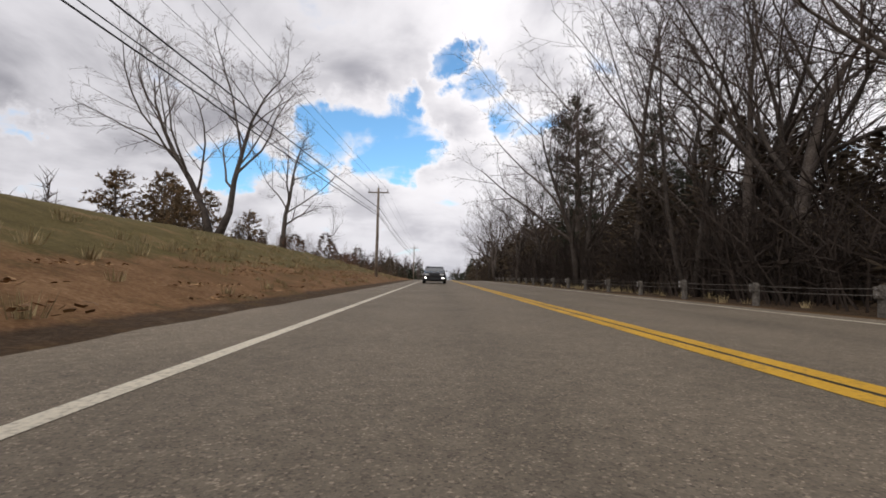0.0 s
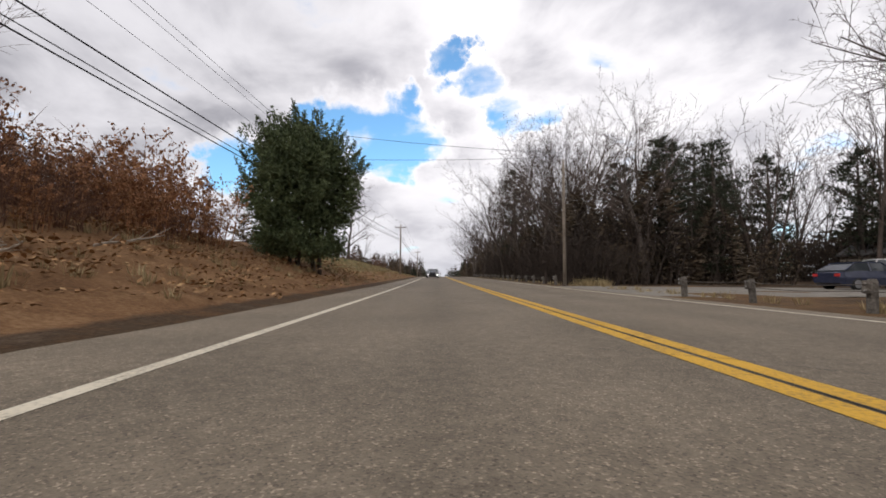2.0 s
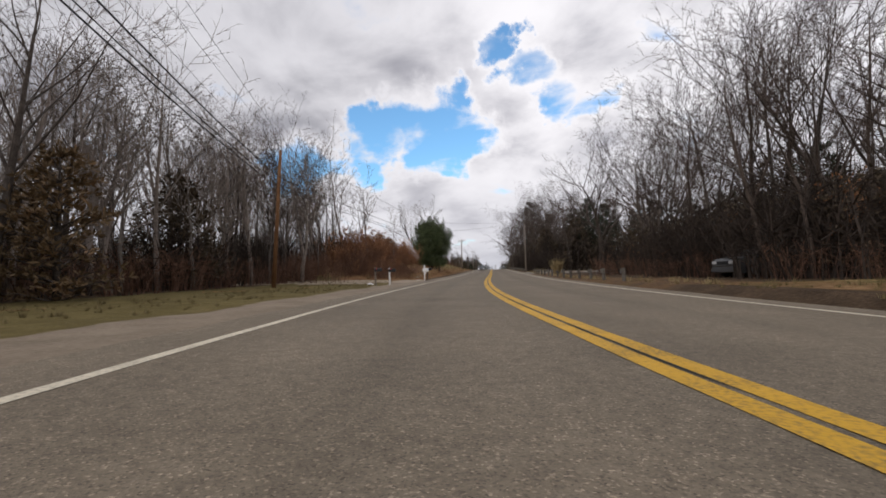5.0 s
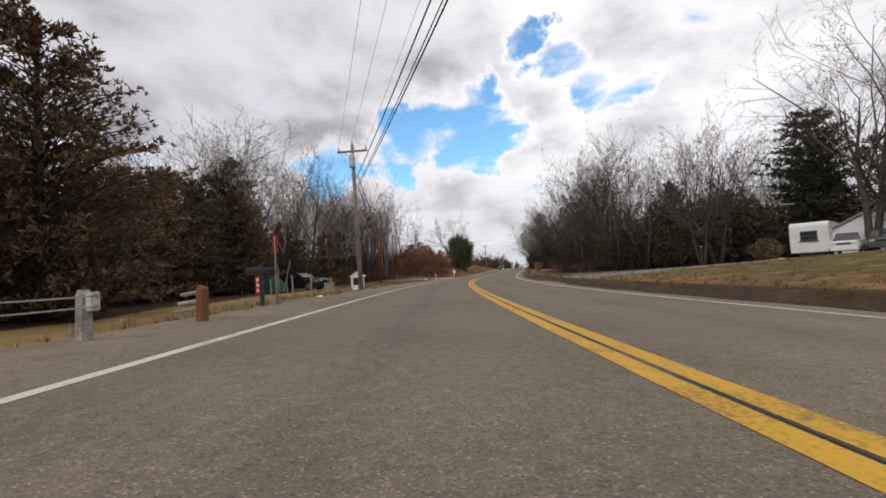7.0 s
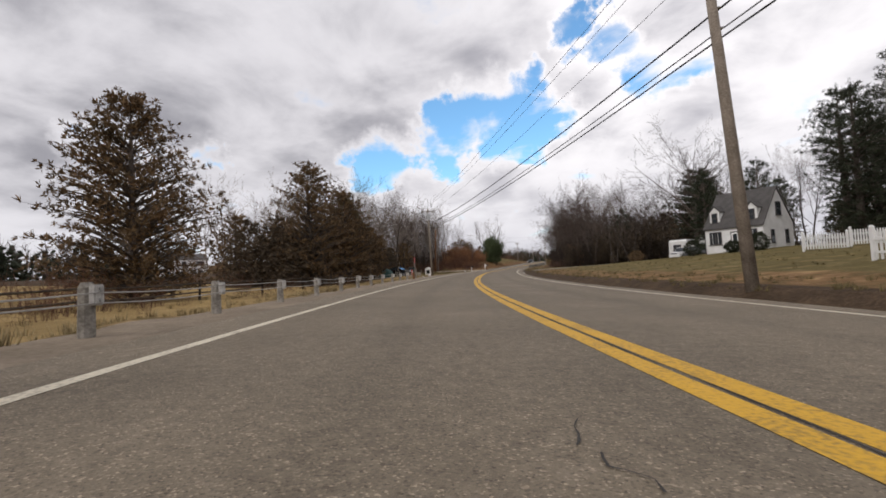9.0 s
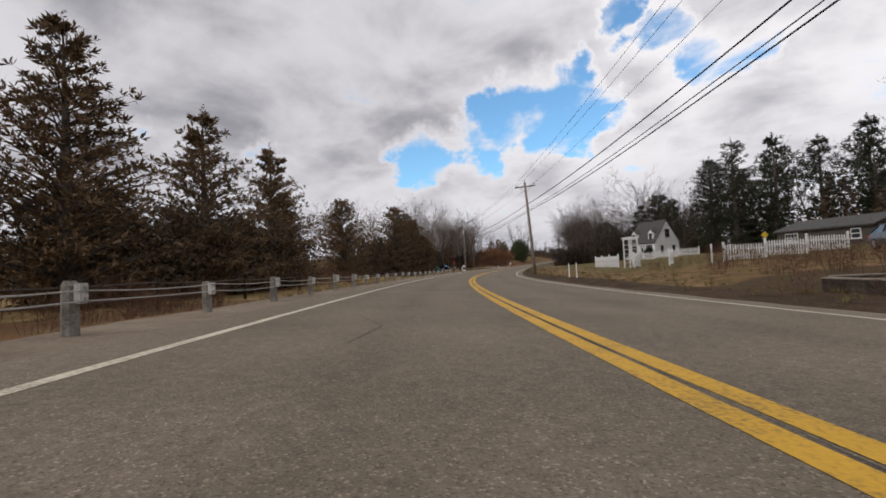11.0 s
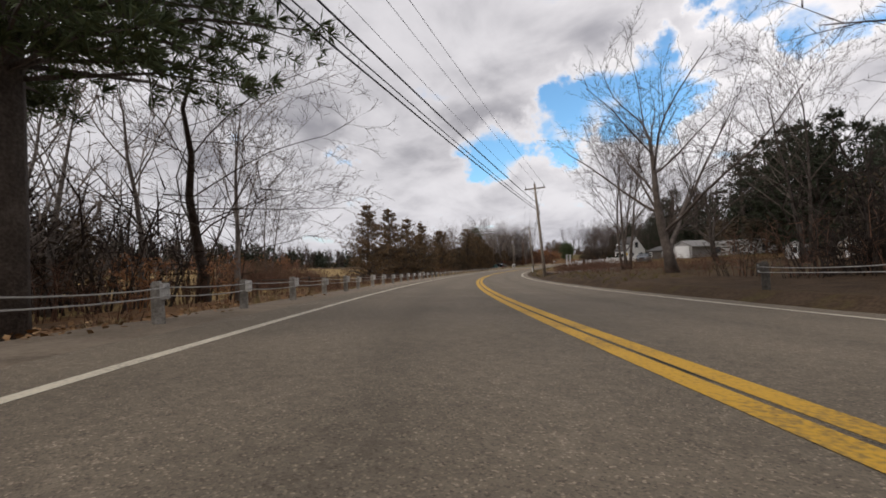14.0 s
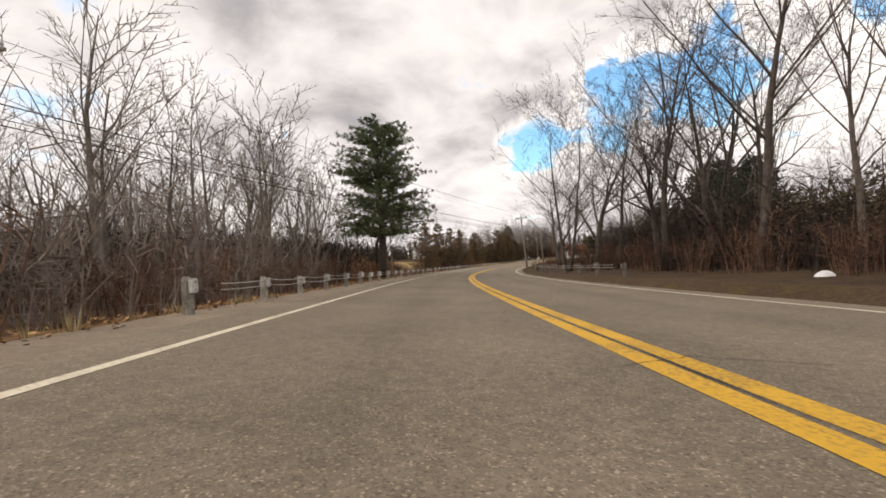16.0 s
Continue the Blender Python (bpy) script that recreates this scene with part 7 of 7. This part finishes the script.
# ---- white picket fence with its arbour ----
def picket_panel(length, label):
    e = thing("picket_fence", label, "fence", "panels of the picket fence")
    n = int(length / 0.16)
    sp = Soup()
    sp.prism([(-0.04, 0.02), (0.04, 0.02), (0.04, 0.88), (0.0, 0.96), (-0.04, 0.88)], -0.012, 0.012)
    me = sp.data("picket", TRIM_WHITE)
    for i in range(n):
        ob = new("picket", me)
        ob.parent = e
        ob.matrix_basis = pose(-length / 2 + (i + 0.5) * length / n, 0, 0.03)
    for z in (0.28, 0.7):
        sp = Soup()
        sp.box((0, 0.03, z), (length, 0.035, 0.08))
        part("rail", sp, TRIM_WHITE, e)
    for x in (-length / 2, length / 2):
        sp = Soup()
        sp.box((x, 0.03, 0.5), (0.1, 0.1, 1.15), None, (1, 1))
        part("post", sp, TRIM_WHITE, e, bevel=0.01)
        sp = Soup()
        sp.box((x, 0.03, 1.11), (0.14, 0.14, 0.07), None, (0.3, 0.3))
        part("cap", sp, TRIM_WHITE, e)
    return e


panel = picket_panel(2.6, "white wooden picket fence panel round the garden")
place(panel, 133.6, 12.0, 90)
for i in (-1, 1):
    put_copy(panel, 133.6 - 2.7 * i, 12.0, 90)
for i in range(3):
    put_copy(panel, 141.6 + 2.7 * i - 0.6, 12.4 + 1.4 * i, 62)
for i in range(3):
    put_copy(panel, 147.5 - 0.2 * i, 16.6 + 2.6 * i, 4)
for i in range(3):
    put_copy(panel, 117.0, 20.0 + 2.65 * i, 0, 0, 0.95)
arbour = thing("garden_arbour", "white wooden garden arbour over a gate", "arbour")
for x in (-0.65, 0.65):
    for y in (-0.3, 0.3):
        sp = Soup()
        sp.box((x, y, 1.05), (0.09, 0.09, 2.3))
        part("post", sp, TRIM_WHITE, arbour, bevel=0.008)
    for k in range(5):
        sp = Soup()
        sp.box((x, 0, 0.35 + 0.35 * k), (0.03, 0.6, 0.04))
        part("lath", sp, TRIM_WHITE, arbour)
for y in (-0.3, 0.3):
    sp = Soup()
    sp.box((0, y, 2.2), (1.7, 0.06, 0.14))
    part("beam", sp, TRIM_WHITE, arbour, bevel=0.008)
for k in range(6):
    sp = Soup()
    sp.box((-0.7 + 0.28 * k, 0, 2.3), (0.05, 0.95, 0.06))
    part("slat", sp, TRIM_WHITE, arbour)
place(arbour, 140.2, 12.2, 90)

# timber edging of the raised bed
bed = thing("timber_wall", "low dark retaining wall of stacked timbers with a bleached cap", "wall")


def timber(a, b, course):
    sp, d = Soup(), b - a
    m = Matrix.Translation((a + b) / 2 + Vector((0, 0, 0.075 * (2 * course + 1)))) @ Matrix.Rotation(math.atan2(d.y, d.x), 4, "Z")
    sp.box((0, 0, 0), (d.length - 0.01, 0.16, 0.146), m)
    part("timber", sp, TIMBER, bed, bevel=0.012)
    if course == 3:
        sp = Soup()
        sp.box((0, 0, 0.088), (d.length - 0.01, 0.17, 0.03), m)
        part("cap_board", sp, PALE_WOOD, bed, "bleached cap board")


for k in range(4):
    low = -0.20 + 0.004 * k
    for i in range(6):
        s0 = 165.0 + 2.25 * i - (0.6 if k % 2 and i else 0)
        s1 = 165.0 + 2.25 * (i + 1) - (0.6 if k % 2 and i < 5 else 0)
        timber(spot(s0, 7.5, low + 0.008 * (s0 - 165), False), spot(s1, 7.5, low + 0.008 * (s1 - 165), False), k)
    timber(spot(165.08, 7.6, low, False), spot(165.08, 9.4, low + 0.1, False), k)
sp = Soup()
for s in np.arange(165.2, 180.3, 1.0):
    for lat, z in ((7.55, 0.36), (9.0, 0.46), (11, 0.58), (14, 0.72)):
        sp.v.append(spot(float(s), lat, z + 0.006 * (s - 165) + 0.04 * R3.uniform(-1, 1) - 0.5 * ramp(s, 178.2, 180.2), False))
sp.f = [(4 * i + k, 4 * i + 4 + k, 4 * i + 5 + k, 4 * i + 1 + k) for i in range(len(sp.v) // 4 - 1) for k in range(3)]
single("planting_bed", sp, MULCH, "raised bed of brown mulch behind the timbers", "bed", kind="structure", smooth=True)
scattered("bed_brush", BRUSH, spread_over(R3, [(166.0, 176.4, 9.4, 14, 60, 0.35, 0.8)]), TWIG_RED, "low russet shrubs in the raised bed", "shrubs")

# drives
SANDY = material("sandy_gravel", ((0.20, 0.155, 0.105), (0.28, 0.22, 0.155), (0.36, 0.29, 0.21)), scale=1.2, fine=30, bump=0.6)


def drive(name, s0, s1, lat0, lat1, mat, label, wide=2.0):
    sp = Soup()
    n, m = 10, 14
    for i in range(n + 1):
        for k in range(m + 1):
            s, lat = s0 + (s1 - s0) * i / n, lat0 + (lat1 - lat0) * k / m
            lift = 0.03 * min(1.0, k / 1.5) - 0.015 + 0.02 * math.sin(math.pi * i / n) - (0.03 if i in (0, n) else 0)
            flare = (1 - k / m) ** 4 * wide * (2 * i / n - 1)
            sp.v.append(spot(s + flare, lat, lift))
    sp.f = [(i * (m + 1) + k, (i + 1) * (m + 1) + k, (i + 1) * (m + 1) + k + 1, i * (m + 1) + k + 1) for i in range(n) for k in range(m)]
    single(name, sp, mat, label, "driveway", kind="structure", smooth=True)


drive("driveway", 39.6, 45.5, -6.0, -26, SANDY, "pale sandy driveway running back to the wood", 3.0)
drive("driveway", 4.5, 16.0, 5.1, 30, GRAVEL, "grey gravel driveway before the bungalow")
drive("driveway", 79.0, 84.5, 5.1, 27, GRAVEL, "grey driveway up to the garage")


# old snow
def snow_patch(s, lat, w, d, h, seed):
    rng, sp = random.Random(seed), Soup()
    rings, n = 4, 14
    edge = [rng.uniform(0.7, 1.15) for k in range(n)]
    sp.v.append(Vector((0, 0, h)))
    for r in range(1, rings + 1):
        for k in range(n):
            a, u = 6.2832 * k / n, r / rings
            sp.v.append(Vector((math.cos(a) * w / 2 * u * edge[k], math.sin(a) * d / 2 * u * edge[k], h * (1 - u ** 2) * rng.uniform(0.75, 1.1) - (0.05 if r == rings else 0))))
    sp.f += [(0, 1 + k, 1 + (k + 1) % n) for k in range(n)]
    for r in range(rings - 1):
        for k in range(n):
            a, b = 1 + r * n + k, 1 + r * n + (k + 1) % n
            sp.f.append((a, a + n, b + n, b))
    ob = single("snow_patch", sp, SNOW, "small heap of old snow on the grass", "snow", "patches of old snow", smooth=True)
    place(ob, s, lat, rng.uniform(0, 90))


for i, (s, lat, w, d, h) in enumerate(((47.5, -9.0, 0.5, 0.3, 0.08), (49.0, -8.4, 0.25, 0.2, 0.05), (94.8, -6.5, 0.6, 0.25, 0.05), (83.0, -7.6, 1.0, 0.5, 0.1), (82.0, -7.2, 0.6, 0.4, 0.06), (70.4, 27.0, 3.8, 1.5, 0.34), (244.0, 9.5, 0.7, 0.4, 0.12), (38.0, -6.9, 0.5, 0.25, 0.05))):
    snow_patch(s, lat, w, d, h, i)


# small upright things
def flag_pole(label, h, r, mat):
    e = thing("thin_pole", label, "pole")
    sp = Soup()
    sp.tube([(0, 0, -0.3), (0, 0, h)], [r, r * 0.8], 8)
    part("shaft", sp, mat, e)
    sp = Soup()
    sp.tube([(0, 0, h), (0, 0, h + 0.08)], [r * 1.3, r * 0.6], 8)
    part("cap", sp, STEEL, e)
    return e


place(flag_pole("thin pale metal pole on the lawn by the drive", 4.2, 0.045, STEEL), 16.7, 15.3)
place(flag_pole("short wooden lamp post at the end of the drive", 1.5, 0.06, TIMBER), 76.0, 18.0)
place(flag_pole("slim white marker post on the verge", 0.8, 0.04, TRIM_WHITE), 147.5, 5.9)
place(flag_pole("slim white marker post on the verge", 0.8, 0.04, TRIM_WHITE), 149.0, 6.0)
sign = thing("warning_sign", "yellow diamond warning sign on a steel post", "sign")
sp = Soup()
sp.tube([(0, 0, -0.3), (0, 0, 2.6)], [0.03, 0.03], 6)
part("post", sp, STEEL, sign)
sp = Soup()
sp.prism([(0, 1.75), (0.45, 2.2), (0, 2.65), (-0.45, 2.2)], -0.05, -0.035)
part("face", sp, YELLOW_SIGN, sign)
place(sign, 140.5, 22.0, 180, 0, 0.62)


def garden_shrub(label, seed, h, w, mat):
    rng, sp, wd = random.Random(seed), Soup(), Soup()
    for i in range(420):
        a, u = rng.uniform(0, 6.28), rng.random()
        r = w / 2 * math.sin(math.pi * (0.12 + 0.8 * u)) * rng.uniform(0.6, 1.05)
        c = Vector((math.cos(a) * r, math.sin(a) * r, h * u))
        needle_clump(sp, c, Vector((math.cos(a), math.sin(a), 0.5)), 0.22, 3, rng, 0.2)
    for i in range(7):
        a = rng.uniform(0, 6.28)
        wd.spike((0, 0, -0.1), (math.cos(a) * w * 0.3, math.sin(a) * w * 0.3, h * 0.8), 0.03)
    e = thing("garden_shrub", label, "shrub")
    part("stems", wd, BARK, e)
    part("foliage", sp, mat, e)
    return e


place(garden_shrub("round dark evergreen shrub by the house front", 1, 1.5, 1.5, NEEDLE_DARK), 103.0, 24.2)
place(garden_shrub("low dark evergreen shrub by the house corner", 2, 1.0, 1.3, NEEDLE_DARK), 101.6, 22.8)
place(garden_shrub("round dark evergreen shrub at the house end", 3, 1.5, 1.7, NEEDLE_DARK), 97.0, 21.3)
place(garden_shrub("clipped brown shrub beside the driveway", 4, 1.5, 2.0, CEDAR), 80.0, 20.5)
reeds = grass_template(8, 1.9, 0.8, 160)
place(tagged(new("pampas_grass", joined("pampas_grass", [reeds], DRY_GRASS)), "tall clump of dry tan ornamental grass", "grass"), 25.6, 7.9)


def fallen_branch(label, seed, length, mat):
    rng, sp = random.Random(seed), Soup()
    pts = [Vector((length * k / 5, rng.uniform(-0.1, 0.1), 0.08 + 0.05 * k + rng.uniform(-0.03, 0.05))) for k in range(6)]
    sp.tube(pts, [0.035 - 0.005 * k for k in range(6)], 6)
    for k in range(5):
        q = pts[1 + k % 4]
        sp.spike(q, q + Vector((rng.uniform(0.1, 0.6), rng.uniform(-0.5, 0.5), rng.uniform(0.0, 0.5))), 0.014)
    e = thing("fallen_branch", label, "branch", "branches on the bank")
    part("branch", sp, mat, e)
    return e


for i, (s, lat, turn, ln) in enumerate(((27.5, -9.0, 20, 1.8), (26.4, -9.6, 75, 1.5), (25.2, -9.2, -30, 1.3), (28.8, -9.4, 130, 1.2), (36.2, -7.6, 60, 1.0), (22.0, -10.0, 10, 1.4))):
    place(fallen_branch("pale dead branch lying on the leafy bank", 80 + i, ln, PALE_WOOD), s, lat, turn)
